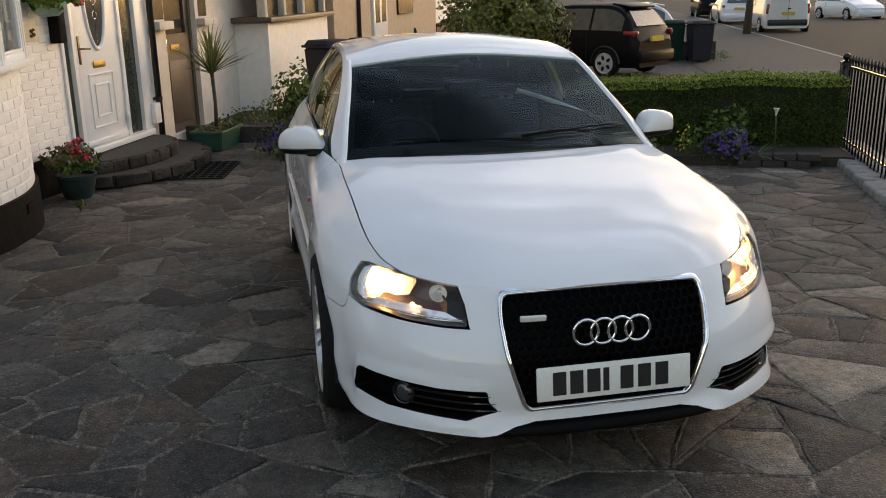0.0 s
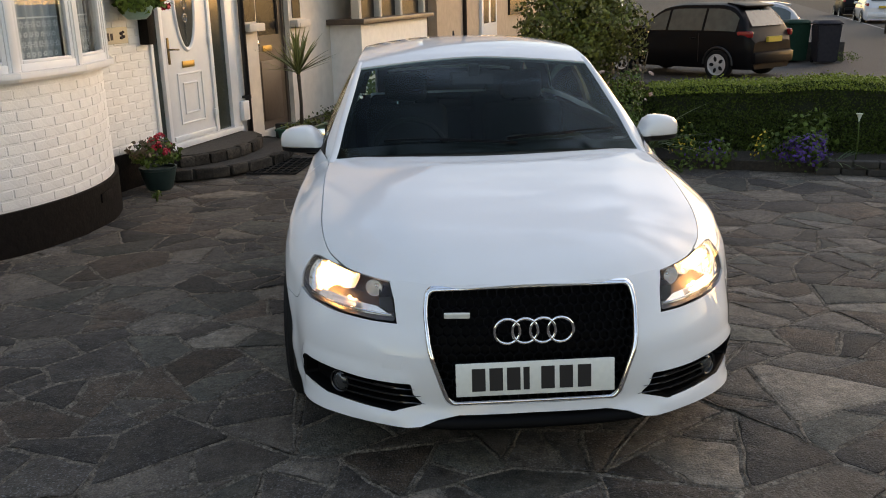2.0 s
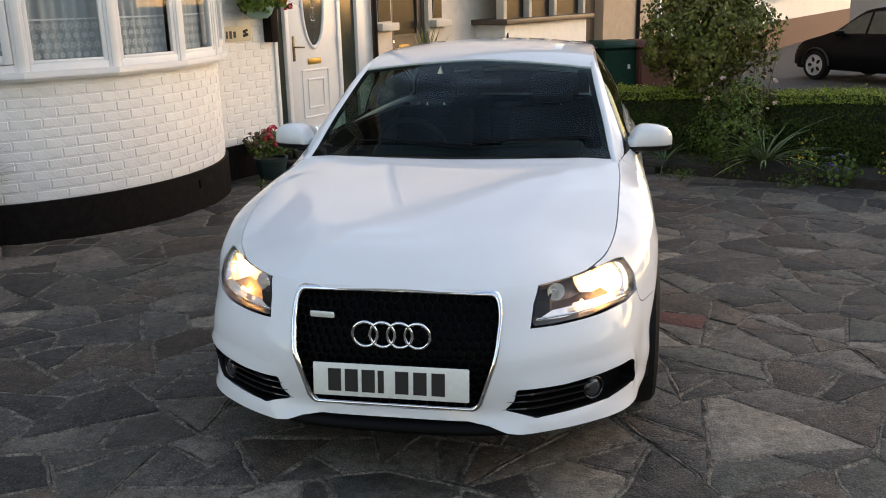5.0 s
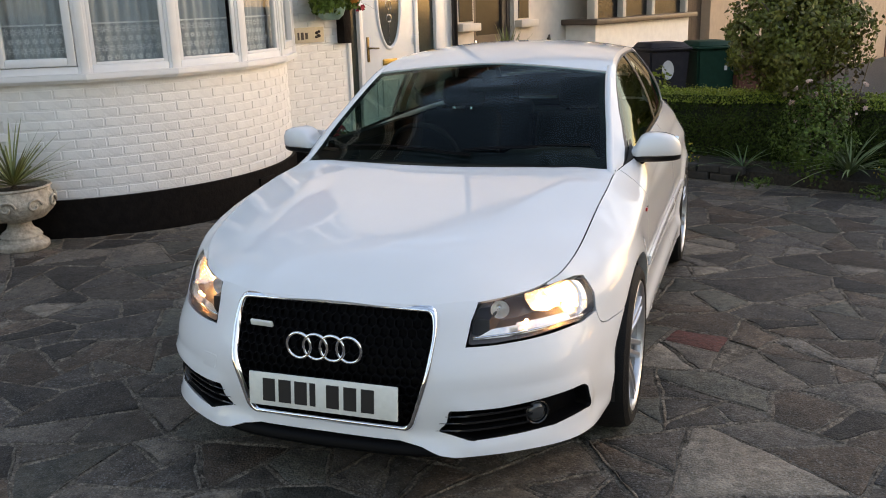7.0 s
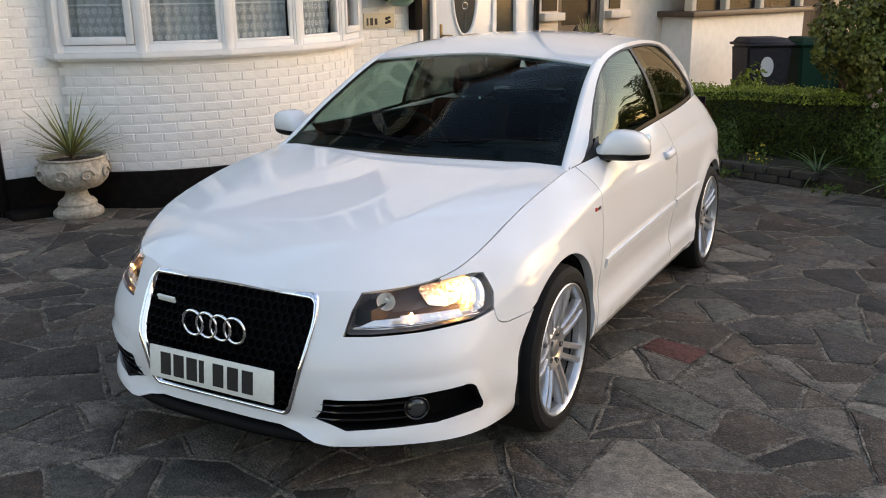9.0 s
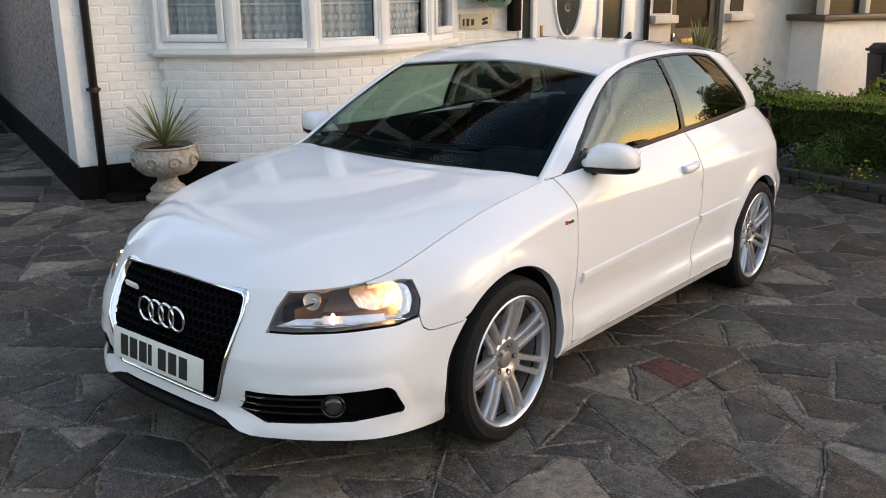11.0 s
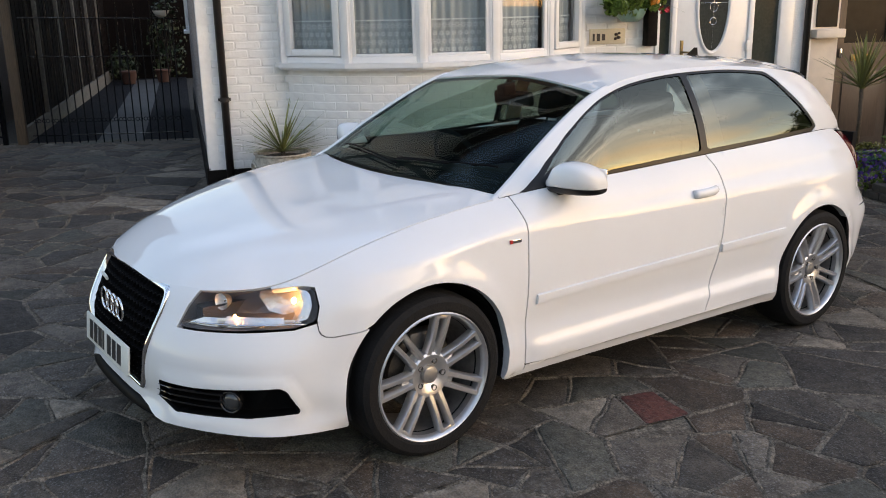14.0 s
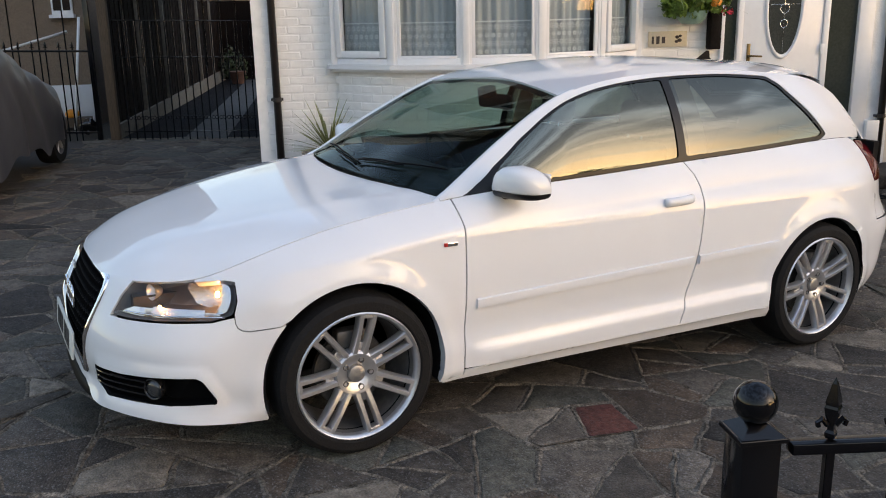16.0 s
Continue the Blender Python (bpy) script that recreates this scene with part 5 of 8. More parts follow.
def casement(parent, p0, p1, z0, z1, opening, narrow):
    """One facet of the bow window between two plan points: frame, sash, glass, curtain."""
    d = Vector((p1[0] - p0[0], p1[1] - p0[1], 0))
    L = d.length
    ang = math.atan2(d.y, d.x)
    m = Matrix.Translation((p0[0], p0[1], 0)) @ Matrix.Rotation(ang, 4, "Z")      # local x along, -y outwards
    win = new("window")
    win.parent = parent
    win.matrix_local = m
    win["label"] = "white framed window pane with lace net curtain"
    f = .045
    part("window_frame", boxes((0, f, -.035, .035, z0, z1), (L - f, L, -.035, .035, z0, z1), (f, L - f, -.035, .035, z0, z0 + .055), (f, L - f, -.035, .035, z1 - .05, z1), bev=.006), M_UPVC, win, "white frame", 40)
    g = f + .004
    s = .058 if opening else .028
    if opening:
        part("sash", boxes((g, g + s, -.052, .012, z0 + .060, z1 - .055), (L - g - s, L - g, -.052, .012, z0 + .060, z1 - .055), (g + s, L - g - s, -.052, .012, z0 + .060, z0 + .060 + s), (g + s, L - g - s, -.052, .012, z1 - .055 - s, z1 - .055), bev=.007), M_UPVC, win, "white opening sash", 40)
    a, b = g + s, L - g - s
    if not opening:
        part("glazing_bead", boxes((f, a, -.028, -.004, z0 + .055, z1 - .05), (b, L - f, -.028, -.004, z0 + .055, z1 - .05), (a, b, -.028, -.004, z0 + .055, z0 + .078), (a, b, -.028, -.004, z1 - .073, z1 - .05), bev=.004), M_UPVC, win, "", 40)
    pn = raw("pane", [(a - .01, -.008, z0 + .06), (b + .01, -.008, z0 + .06), (b + .01, -.008, z1 - .06), (a - .01, -.008, z1 - .06)], [(0, 1, 2, 3)], M_GLASS, win, "clear glass")
    pn.visible_shadow = False
    # gathered net with a lace border
    n = 46
    rnd = random.Random(int(p0[1] * 100))
    ph = rnd.random() * 6
    vs = []
    for i in range(n + 1):
        x = f + (L - 2 * f) * i / n
        yy = .095 + .016 * math.sin(i * .95 + ph) + .010 * math.sin(i * .41 + 2 * ph)
        vs += [(x, yy, z0 + .045), (x, yy, z0 + .36), (x, yy * .98, z1 - .05)]
    fs = [(3 * i + k, 3 * i + 3 + k, 3 * i + 4 + k, 3 * i + 1 + k) for i in range(n) for k in (0, 1)]
    cu = raw("net_curtain", vs, fs, M_VOILE, win, "pale gathered net curtain", True)
    # lace flowers: raised stars and dots on the border
    bm = bmesh.new()
    for row in range(4):
        x = f + .035 + (.028 if row % 2 else 0)
        zc = z0 + .10 + .068 * row
        while x < L - f - .03:
            for k in range(8):
                aa = k * math.pi / 4
                c, sn = math.cos(aa), math.sin(aa)
                r = .027 if row % 2 else .022
                q = [(r * .25, -.0015), (r * .7, -.0045), (r * 1.1, 0), (r * .7, .0045), (r * .25, .0015)]
                bm.faces.new([bm.verts.new((x + u * c - v * sn, .072, zc + u * sn + v * c)) for u, v in q])
            for dx, dz in ((.028, .034), (-.028, .034), (0, .040)):
                bm.faces.new([bm.verts.new((x + dx + .0035 * math.cos(t), .074, zc + dz + .0035 * math.sin(t))) for t in (0, 1.05, 2.1, 3.14, 4.19, 5.24)])
            x += .056
    vs2 = [bm.verts.new(p) for p in ((f, .074, z0 + .345), (L - f, .074, z0 + .345), (L - f, .074, z0 + .356), (f, .074, z0 + .356))]
    bm.faces.new(vs2)
    part("lace_border", bm, M_LACE, cu, "white lace star border", False)["kind"] = "stuff"
    return win


bay = thing("bow_window", "white five-sided bow window with lace net curtains", "window", HOUSE, kind="structure")
for i in range(NF):
    p0, p1 = bow(edges_a[i], RB + .03), bow(edges_a[i + 1], RB + .03)
    casement(bay, p0, p1, ZW0, ZW1, i in (0, 4), False)
for a in edges_a[1:-1]:
    part("mullion", boxes((-.022, .050, -.030, .030, ZW0, ZW1), bev=.008), M_UPVC, bay, "white mullion", 40, Matrix.Translation((*bow(a, RB + .02), 0)) @ Matrix.Rotation(a, 4, "Z"))
part("window_jamb", boxes((-.06, .10, CY - 1.44, CY - 1.372, ZW0, ZW1), bev=.006), M_UPVC, bay, "white jamb", 40)
part("window_jamb", boxes((-.06, .10, CY + 1.372, CY + 1.44, ZW0, ZW1), bev=.006), M_UPVC, bay, "white jamb", 40)
bm = bmesh.new()
prism(bm, [bow(a, RB + .10) for a in edges_a] + [(-.1, CY + 1.5), (-.1, CY - 1.5)], ZW1, ZW1 + .35)
part("bay_head", bm, M_WHITEWALL, bay, "white bay head", False)
# added box behind the nets, its walls coloured dark as an unlit room
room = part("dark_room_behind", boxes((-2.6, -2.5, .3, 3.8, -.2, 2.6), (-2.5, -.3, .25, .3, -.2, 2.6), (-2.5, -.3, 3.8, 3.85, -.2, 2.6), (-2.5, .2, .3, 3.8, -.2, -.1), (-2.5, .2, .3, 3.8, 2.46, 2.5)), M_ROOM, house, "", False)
# upper floor and eaves, seen in the car's polished paint
part("upper_wall", boxes((-.045, -.02, -.10, 6.12, 2.80, 5.6)), M_WHITEWALL, house, "white painted upper wall", False)
for nm, out_, z0_, z1_, m_, lb in (("tile_hanging", .03, 2.52, 3.42, M_ROOF, "brown tile hanging of the upper bow"), ("upper_sill", .11, 3.42, 3.52, M_UPVC, "white upper window sill"),
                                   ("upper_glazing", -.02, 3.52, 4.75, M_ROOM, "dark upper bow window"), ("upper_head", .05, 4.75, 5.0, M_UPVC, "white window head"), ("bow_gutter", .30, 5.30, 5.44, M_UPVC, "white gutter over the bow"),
                                   ("bow_soffit", .26, 5.0, 5.30, M_ROOF, "brown boarded eaves")):
    bm = bmesh.new()
    prism(bm, [bow(a, RB + out_) for a in arc] + [(-.06, CY + 1.40), (-.06, CY - 1.40)], z0_, z1_)
    part(nm, bm, m_, house, lb, 30)
for a in [-HALF + 2 * HALF * i / 5 for i in range(6)]:
    part("upper_mullion", boxes((-.03, .03, -.05, .05, 3.52, 4.75)), M_UPVC, house, "", False, Matrix.Translation((*bow(a, RB), 0)) @ Matrix.Rotation(a, 4, "Z"))
bm = bmesh.new()
vs = [bm.verts.new(p) for p in ((.35, -.6, 5.5), (.35, 20, 5.5), (-4.2, 20, 8.4), (-4.2, -.6, 8.4), (.35, -.6, 5.62), (.35, 20, 5.62), (-4.2, 20, 8.52), (-4.2, -.6, 8.52))]
for q in ((0, 3, 2, 1), (4, 5, 6, 7), (0, 1, 5, 4), (0, 4, 7, 3), (1, 2, 6, 5)):
    bm.faces.new([vs[i] for i in q])
part("roof", bm, M_ROOF, house, "brown tiled roof", False)

# front door in its frame
dr = thing("door_1", "white panelled front door with an oval leaded window", "door", HOUSE @ pose(-.05, 0, 0), kind="structure")
part("door_frame", boxes((-.06, .03, 4.28, 4.325, .14, 2.35), (-.06, .03, 4.455, 4.51, .20, 2.29), (-.06, .03, 5.335, 5.395, .20, 2.29), (-.06, .03, 5.70, 5.86, .14, 2.35), (-.06, .03, 4.325, 5.70, 2.29, 2.35), bev=.006), M_UPVC, dr, "white door frame", 40)
part("threshold", boxes((-.08, .06, 4.27, 5.86, .135, .195), bev=.006), M_UPVC, dr, "white threshold", 40)
for y0, y1 in ((4.325, 4.455), (5.395, 5.70)):
    pn = part("side_light", boxes((-.02, -.014, y0, y1, .20, 2.29)), mat("obscure_dark_glass", (.035, .042, .036), .12, var=.15, scale=12) if y0 < 5 else bpy.data.materials["obscure_dark_glass"], dr, "dark obscured glass", False)
leaf = part("door_leaf", boxes((-.03, .012, 4.515, 5.33, .20, 2.285), bev=.004), M_UPVC, dr, "white door leaf", 40)


def oval(cy, cz, ry, rz, n=40):
    return [(cy + ry * math.cos(2 * math.pi * i / n), cz + rz * math.sin(2 * math.pi * i / n)) for i in range(n)]


def frame_loop(bm, loop, w, x, h):
    """A raised moulding along a closed outline in the (along, up) plane."""
    cy, cz = sum(p[0] for p in loop) / len(loop), sum(p[1] for p in loop) / len(loop)
    rows = []
    for k, hh in ((-1, 0), (-.5, h), (.5, h), (1, 0)):
        row = []
        for y, z in loop:
            d = Vector((y - cy, z - cz))
            d = d * (1 + k * w / 2 / d.length)
            row.append(bm.verts.new((x + hh, cy + d.x, cz + d.y)))
        rows.append(row)
    n = len(loop)
    for a, b in zip(rows, rows[1:]):
        for i in range(n):
            bm.faces.new((a[i], a[(i + 1) % n], b[(i + 1) % n], b[i]))


OC = (4.925, 1.60)
bm = bmesh.new()
prism(bm, oval(*OC, .165, .47), 0, .004)
part("oval_glass", bm, mat("leaded_glass", (.05, .055, .05), .06, var=.3, scale=20), leaf, "dark oval glass", False, Matrix(((0, 0, 1, .0125), (1, 0, 0, 0), (0, 1, 0, 0), (0, 0, 0, 1))))
bm = bmesh.new()
frame_loop(bm, oval(*OC, .185, .495), .045, .0122, .022)
part("oval_surround", bm, M_UPVC, leaf, "white oval moulding", True)
bm = bmesh.new()
for k in range(3):
    ring(bm, (.019, OC[0], OC[1] - .18 + .14 * k), .045 - .008 * abs(k - 1), .003, "X", 20, 5)
tube(bm, [(.019, OC[0], OC[1] - .44), (.019, OC[0], OC[1] + .44)], .0025, 5)
tube(bm, [(.019, OC[0] - .15, OC[1]), (.019, OC[0] + .15, OC[1])], .0025, 5)
part("leading", bm, M_CHROME, leaf, "silver leading", True)
bm = bmesh.new()
frame_loop(bm, [(4.70, .37), (5.14, .37), (5.14, .87), (4.70, .87)], .03, .0122, .012)
frame_loop(bm, [(4.79, .47), (5.05, .47), (5.05, .77), (4.79, .77)], .03, .0122, .012)
part("panel_moulding", bm, M_UPVC, leaf, "white raised panel", False)
part("weather_bar", boxes((.012, .035, 4.53, 5.31, .215, .26), bev=.008), M_UPVC, leaf, "white weather bar", 40)
part("letter_plate", boxes((.012, .026, 4.80, 5.02, .93, .995), bev=.006), M_BRASS, leaf, "brass letter plate", 40)
hd = part("handle_plate", boxes((.012, .022, 4.565, 4.60, .98, 1.24), bev=.004), M_BRONZE, leaf, "dull bronze handle plate", 40)
bm = bmesh.new()
tube(bm, [(.022, 4.583, 1.125), (.06, 4.583, 1.125), (.064, 4.60, 1.125), (.062, 4.70, 1.118)], .009, 8)
part("lever", bm, M_BRONZE, hd, "dull bronze lever", True)
for z in (.35, 1.12, 1.95):
    part("hinge", boxes((.02, .045, 5.315, 5.352, z, z + .10), bev=.006), M_UPVC, dr, "white hinge", 40)
# steps
bm = bmesh.new()
prism(bm, [(-.05, 4.18)] + [(-.05 + .50 * math.sin(t), 5.02 - .84 * math.cos(t)) for t in np.linspace(.12, math.pi - .12, 18)] + [(-.05, 5.86)], -.4, .125)
tagged(part("doorstep", bm, M_STEPSTONE, None, "rounded dark stone doorstep", 40, HOUSE), category="step")
bm = bmesh.new()
prism(bm, [(-.05, 4.05)] + [(-.05 + .82 * math.sin(t), 5.10 - 1.06 * math.cos(t)) for t in np.linspace(.1, math.pi - .1, 22)] + [(-.05, 6.16)], -.4, .015)
tagged(part("lower_doorstep", bm, M_STEPSTONE, None, "low rounded dark stone step", 40, HOUSE), category="step")
M_STEPROCK = mat("rough_step_rock", (0.070, 0.057, 0.045), 0.85, spec=0.2, var=0.5, scale=9, bump=1.0, bscale=45, second=(0.030, 0.027, 0.022), mix=0.9, objvar=0.4, stain=0.4)
rnd = random.Random(17)
for owner, rx_, ry_, cy_, z0_, z1_, n_ in (("doorstep", .50, .84, 5.02, .010, .128, 11), ("lower_doorstep", .82, 1.06, 5.10, -.085, .018, 15)):
    for k in range(n_):
        t_ = .16 + (math.pi - .32) * (k + .5 + rnd.uniform(-.15, .15)) / n_
        x, y = -.05 + rx_ * math.sin(t_), cy_ - ry_ * math.cos(t_)
        a = math.degrees(math.atan2(ry_ * math.sin(t_), rx_ * math.cos(t_)))
        w = .5 * (math.pi - .32) * math.hypot(rx_ * math.cos(t_), ry_ * math.sin(t_)) / n_
        bm = bmesh.new()
        box(bm, -w * rnd.uniform(.95, 1.05), w * rnd.uniform(.95, 1.05), -.055, .050, z0_, z1_ + rnd.uniform(-.012, .004), bev=.014)
        for v in bm.verts:
            v.co += Vector((rnd.uniform(-.007, .007), rnd.uniform(-.007, .007), rnd.uniform(-.005, .003)))
        part("riser_stone", bm, M_STEPROCK, bpy.data.objects[owner], "", 50, pose(x, y, 0, rnd.uniform(-3, 3), 0, a))
# door mat: rubber lattice
mt = thing("door_mat", "black rubber lattice door mat on the paving", "mat", H(.92, 5.0, gz(.92, 5.0) + .006, 10))
for i in range(10):
    part("mat_bar", boxes((-.25, .25, -.42 + i * .0933 - .008, -.42 + i * .0933 + .008, 0, .014)), M_RUBBER, mt, "", False)
for i in range(7):
    part("mat_bar", boxes((-.25 + i * .083 - .007, -.25 + i * .083 + .007, -.425, .425, .001, .015)), M_RUBBER, mt, "", False)


# ---- pipes, plaque, lamp ----
def pipe(x, y, z0, z1, r, label, brackets):
    p = thing("downpipe", label, "downpipe", HOUSE @ pose(x, y, 0))
    bm = bmesh.new()
    tube(bm, [(0, 0, z0), (0, 0, z1)], r, 14)
    part("pipe", bm, M_PIPE, p, "", True)
    for z in brackets:
        bm = bmesh.new()
        lathe(bm, [(r, z - .02), (r + .006, z - .02), (r + .006, z + .02), (r, z + .02)], 14)
        box(bm, -.05, .0, -.055, .055, z - .012, z + .012, bev=.003)
        part("bracket", bm, M_PIPE, p, "", 40)


pipe(.0, .075, -.05, 5.5, .034, "dark brown round downpipe on the house corner", (.86, 2.4, 4.0))
pipe(.0, 6.02, .0, 5.5, .034, "dark downpipe beside the front door", (.5, 1.7, 3.0))
gully = part("drain_gully", boxes((-.10, .22, -.24, .18, -.05, .055), bev=.02), M_PLINTH, None, "small black drain gully box", 40, H(.02, .30))
tagged(gully, category="drain")
pq = thing("plaque", "cream house plaque with dark marks", "plaque", HOUSE @ pose(-.040, 3.76, 1.30))
part("board", boxes((0, .018, -.19, .19, -.07, .075), bev=.004), M_CREAM, pq, "", 40)
for y, w, h in ((-.15, .010, .035), (-.10, .016, .035), (-.045, .016, .03)):
    part("mark", boxes((.018, .022, y - w, y + w, -.005 - h, h - .005)), M_MARK, pq, "")
for y, z, r in ((.09, .02, .020), (.115, -.01, .022), (.085, -.02, .018), (.12, .03, .016)):
    bm = bmesh.new()
    ball(bm, (.020, y, z), r, 10, .8)
    part("mark", bm, M_MARK, pq, "", True)
lampost = part("wall_box", boxes((0, .11, -.055, .055, -.22, .22), bev=.012), M_PLINTH, None, "narrow black box on the wall beside the door", 40, HOUSE @ pose(-.045, 4.20, 1.42))
tagged(lampost, category="wall box")
mb = part("meter_box", boxes((0, .07, -.07, .07, -.11, .11), bev=.01), M_UPVC, None, "small grey meter box by the downpipe", 40, HOUSE @ pose(-.045, 5.93, .35))
tagged(mb, category="meter box")


# ---- plants ----
def leaf_mesh(name, n, sampler, size, material, seed, parent=None, label="", flat=0.3, fold=0.25):
    """Many small folded leaves; sampler gives a place and an outward direction."""
    rnd = np.random.RandomState(seed)
    V, F = [], []
    for i in range(n):
        p, d = sampler(rnd)
        d = np.array(d, float) + rnd.normal(0, .55, 3)
        d /= np.linalg.norm(d) + 1e-9
        t = np.cross(d, rnd.normal(0, 1, 3))
        t /= np.linalg.norm(t) + 1e-9
        b = np.cross(d, t)
        s = size * rnd.uniform(.6, 1.35)
        p = np.array(p, float)
        k = len(V)
        w = s * .42
        V += [p - t * s * .5, p + b * w - d * w * fold, p + t * s * .55, p - b * w - d * w * fold]
        F += [(k, k + 1, k + 2), (k, k + 2, k + 3)]
    return raw(name, V, F, material, parent, label, False)


def blob(c, r, low=-.3):
    """Samples the outer shell of a bumpy ball."""
    def f(rnd):
        while True:
            d = rnd.normal(0, 1, 3)
            d /= np.linalg.norm(d)
            if d[2] > low:
                break
        k = rnd.uniform(.62, 1.0) ** .5 * (1 + .16 * math.sin(5 * d[0] + c[0] * 9) + .14 * math.sin(6 * d[1] + 2) + .1 * math.sin(9 * d[2]))
        return (c[0] + d[0] * r[0] * k, c[1] + d[1] * r[1] * k, c[2] + d[2] * r[2] * k), d
    return f


def blobs(rows, low=-.5):
    fs_ = [blob(c, r, low) for c, r in rows]
    return lambda rnd: fs_[rnd.randint(len(fs_))](rnd)


def strap_plant(name, label, m, stem, n, length, width, droop, material, seed, spread=1.25, up=0.15):
    """A rosette of long narrow leaves, each a part, on a stem."""
    rnd = random.Random(seed)
    root = thing(name, label, "plant", m)
    if stem > .02:
        bm = bmesh.new()
        tube(bm, [(0, 0, 0), (.008, .004, stem * .5), (0, 0, stem)], .022, 8, [.026, .02, .022])
        part("stem", bm, M_BARK, root, "thin bare stem", True)
    meshes = []
    for k in range(4):
        vs, fs = [], []
        seg = 6
        dr_ = droop * (.5 + .4 * k)
        for i in range(seg + 1):
            f = i / seg
            w = width * math.sin(math.pi * min(.97, .16 + .84 * f)) ** .6 * (1 if f < .95 else .3)
            x, z = length * f, -dr_ * length * f * f
            vs += [(x, -w, z + w * .35), (x, 0, z), (x, w, z + w * .35)]
        for i in range(seg):
            fs += [(3 * i, 3 * i + 3, 3 * i + 4, 3 * i + 1), (3 * i + 1, 3 * i + 4, 3 * i + 5, 3 * i + 2)]
        me = bpy.data.meshes.new("leaf")
        me.from_pydata(vs, [], fs)
        me.materials.append(material)
        meshes.append(me)
    for i in range(n):
        ob = new("leaf", meshes[rnd.randrange(4)])
        ob.parent = root
        tilt = 90 - math.degrees(up + spread * rnd.random() ** .75)
        s = rnd.uniform(.7, 1.08)
        ob.matrix_local = Matrix.Translation((0, 0, stem)) @ Matrix.Rotation(i * 2.39996, 4, "Z") @ Matrix.Rotation(-radians(tilt), 4, "Y") @ Matrix.Diagonal((s, 1, s, 1))
    return root


# urn with a young cabbage palm
urn = thing("garden_urn", "weathered cast stone urn with scrolled bowl", "urn", H(.30, .52) @ Matrix.Scale(1.12, 4))
bm = bmesh.new()
lathe(bm, [(0, 0), (.155, 0), (.165, .012), (.165, .035), (.15, .05), (.135, .055), (.125, .075), (.130, .09), (.115, .11), (.085, .13), (.072, .16), (.072, .175), (.09, .19), (.11, .195), (0, .195)], 36)
part("foot", bm, M_CAST, urn, "", 40)
bm = bmesh.new()
lathe(bm, [(.10, .192), (.165, .205), (.215, .25), (.235, .30), (.232, .335), (.215, .375), (.212, .395), (.225, .405), (.222, .415), (.20, .412), (.195, .37), (0, .36)], 40)
bowl = part("bowl", bm, M_CAST, urn, "", 40)
for k in range(9):
    a = 2 * math.pi * k / 9
    bm = bmesh.new()
    pts = []
    for i in range(22):
        t = i / 21 * 4.6
        rr = .052 * (1 - t / 6)
        aa = a + (rr * math.cos(t * 1.4)) / .235
        zz = .305 + rr * math.sin(t * 1.4) * .95
        rad = .222 + .012 * math.sin((zz - .22) * 14)
        pts.append((rad * math.cos(aa) * 1.03, rad * math.sin(aa) * 1.03, zz))
    tube(bm, pts, .009, 6)
    part("scroll", bm, M_CAST, bowl, "", True)
bm = bmesh.new()
lathe(bm, [(0, .392), (.10, .390), (.197, .372)], 24)
part("compost", bm, M_SOIL, urn, "dark compost", True)
strap_plant("cabbage_palm", "spiky young cabbage palm growing in the stone urn", H(.30, .52, gz(.30, .52) + .43), .03, 70, .50, .0085, .06, M_STRAP, 3, 1.35, .08)

# cordyline in the green trough
tr = thing("plant_trough", "dark green plastic trough on the paving", "planter", H(.50, 6.35, None, 0))
bm = bmesh.new()
prism(bm, [(-.15, -.27), (.15, -.27), (.15, .27), (-.15, .27)], .0, .215)
for v in bm.verts:
    if v.co.z > .1:
        v.co.x *= 1.16
        v.co.y *= 1.13
bmesh.ops.bevel(bm, geom=list(bm.edges), offset=.012, segments=2, affect="EDGES")
part("trough_body", bm, M_PLANTER, tr, "", 40)
part("trough_rim", boxes((-.195, -.165, -.325, .325, .20, .228), (.165, .195, -.325, .325, .20, .228), (-.165, .165, -.325, -.295, .20, .228), (-.165, .165, .295, .325, .20, .228), bev=.006), M_PLANTER, tr, "", 40)
part("trough_soil", boxes((-.16, .16, -.29, .29, .19, .219)), M_SOIL, tr, "", False)
leaf_mesh("low_growth", 260, lambda r: ((r.uniform(-.15, .15), r.uniform(-.28, .28), .225 + r.uniform(0, .045)), (0, 0, 1)), .035, M_SHRUB, 5, tr, "mossy growth")["kind"] = "stuff"
strap_plant("cordyline", "tall cordyline with yellow-green strap leaves in a trough", H(.50, 6.35, gz(.5, 6.35) + .215), .62, 60, .56, .013, .10, M_STRAP, 9, 1.45, -.1)
strap_plant("cordyline_skirt", "drooping dry strap leaves of the cordyline", H(.50, 6.35, gz(.5, 6.35) + .215), .58, 22, .42, .010, .5, M_STRAP, 19, .5, -.75)

# pot of red flowers by the step
pt = thing("flower_pot", "dark green pot with red geraniums by the step", "flower pot", H(.26, 3.78))
bm = bmesh.new()
lathe(bm, [(0, 0), (.105, 0), (.125, .03), (.155, .15), (.162, .19), (.172, .195), (.172, .215), (.155, .215), (.15, .185), (0, .185)], 28)
part("pot", bm, M_GREENPOT, pt, "", 40)
leaf_mesh("geranium_leaves", 420, blob((0, 0, .30), (.22, .22, .15), -.35), .045, M_FERN, 12, pt, "green leaves")["kind"] = "stuff"
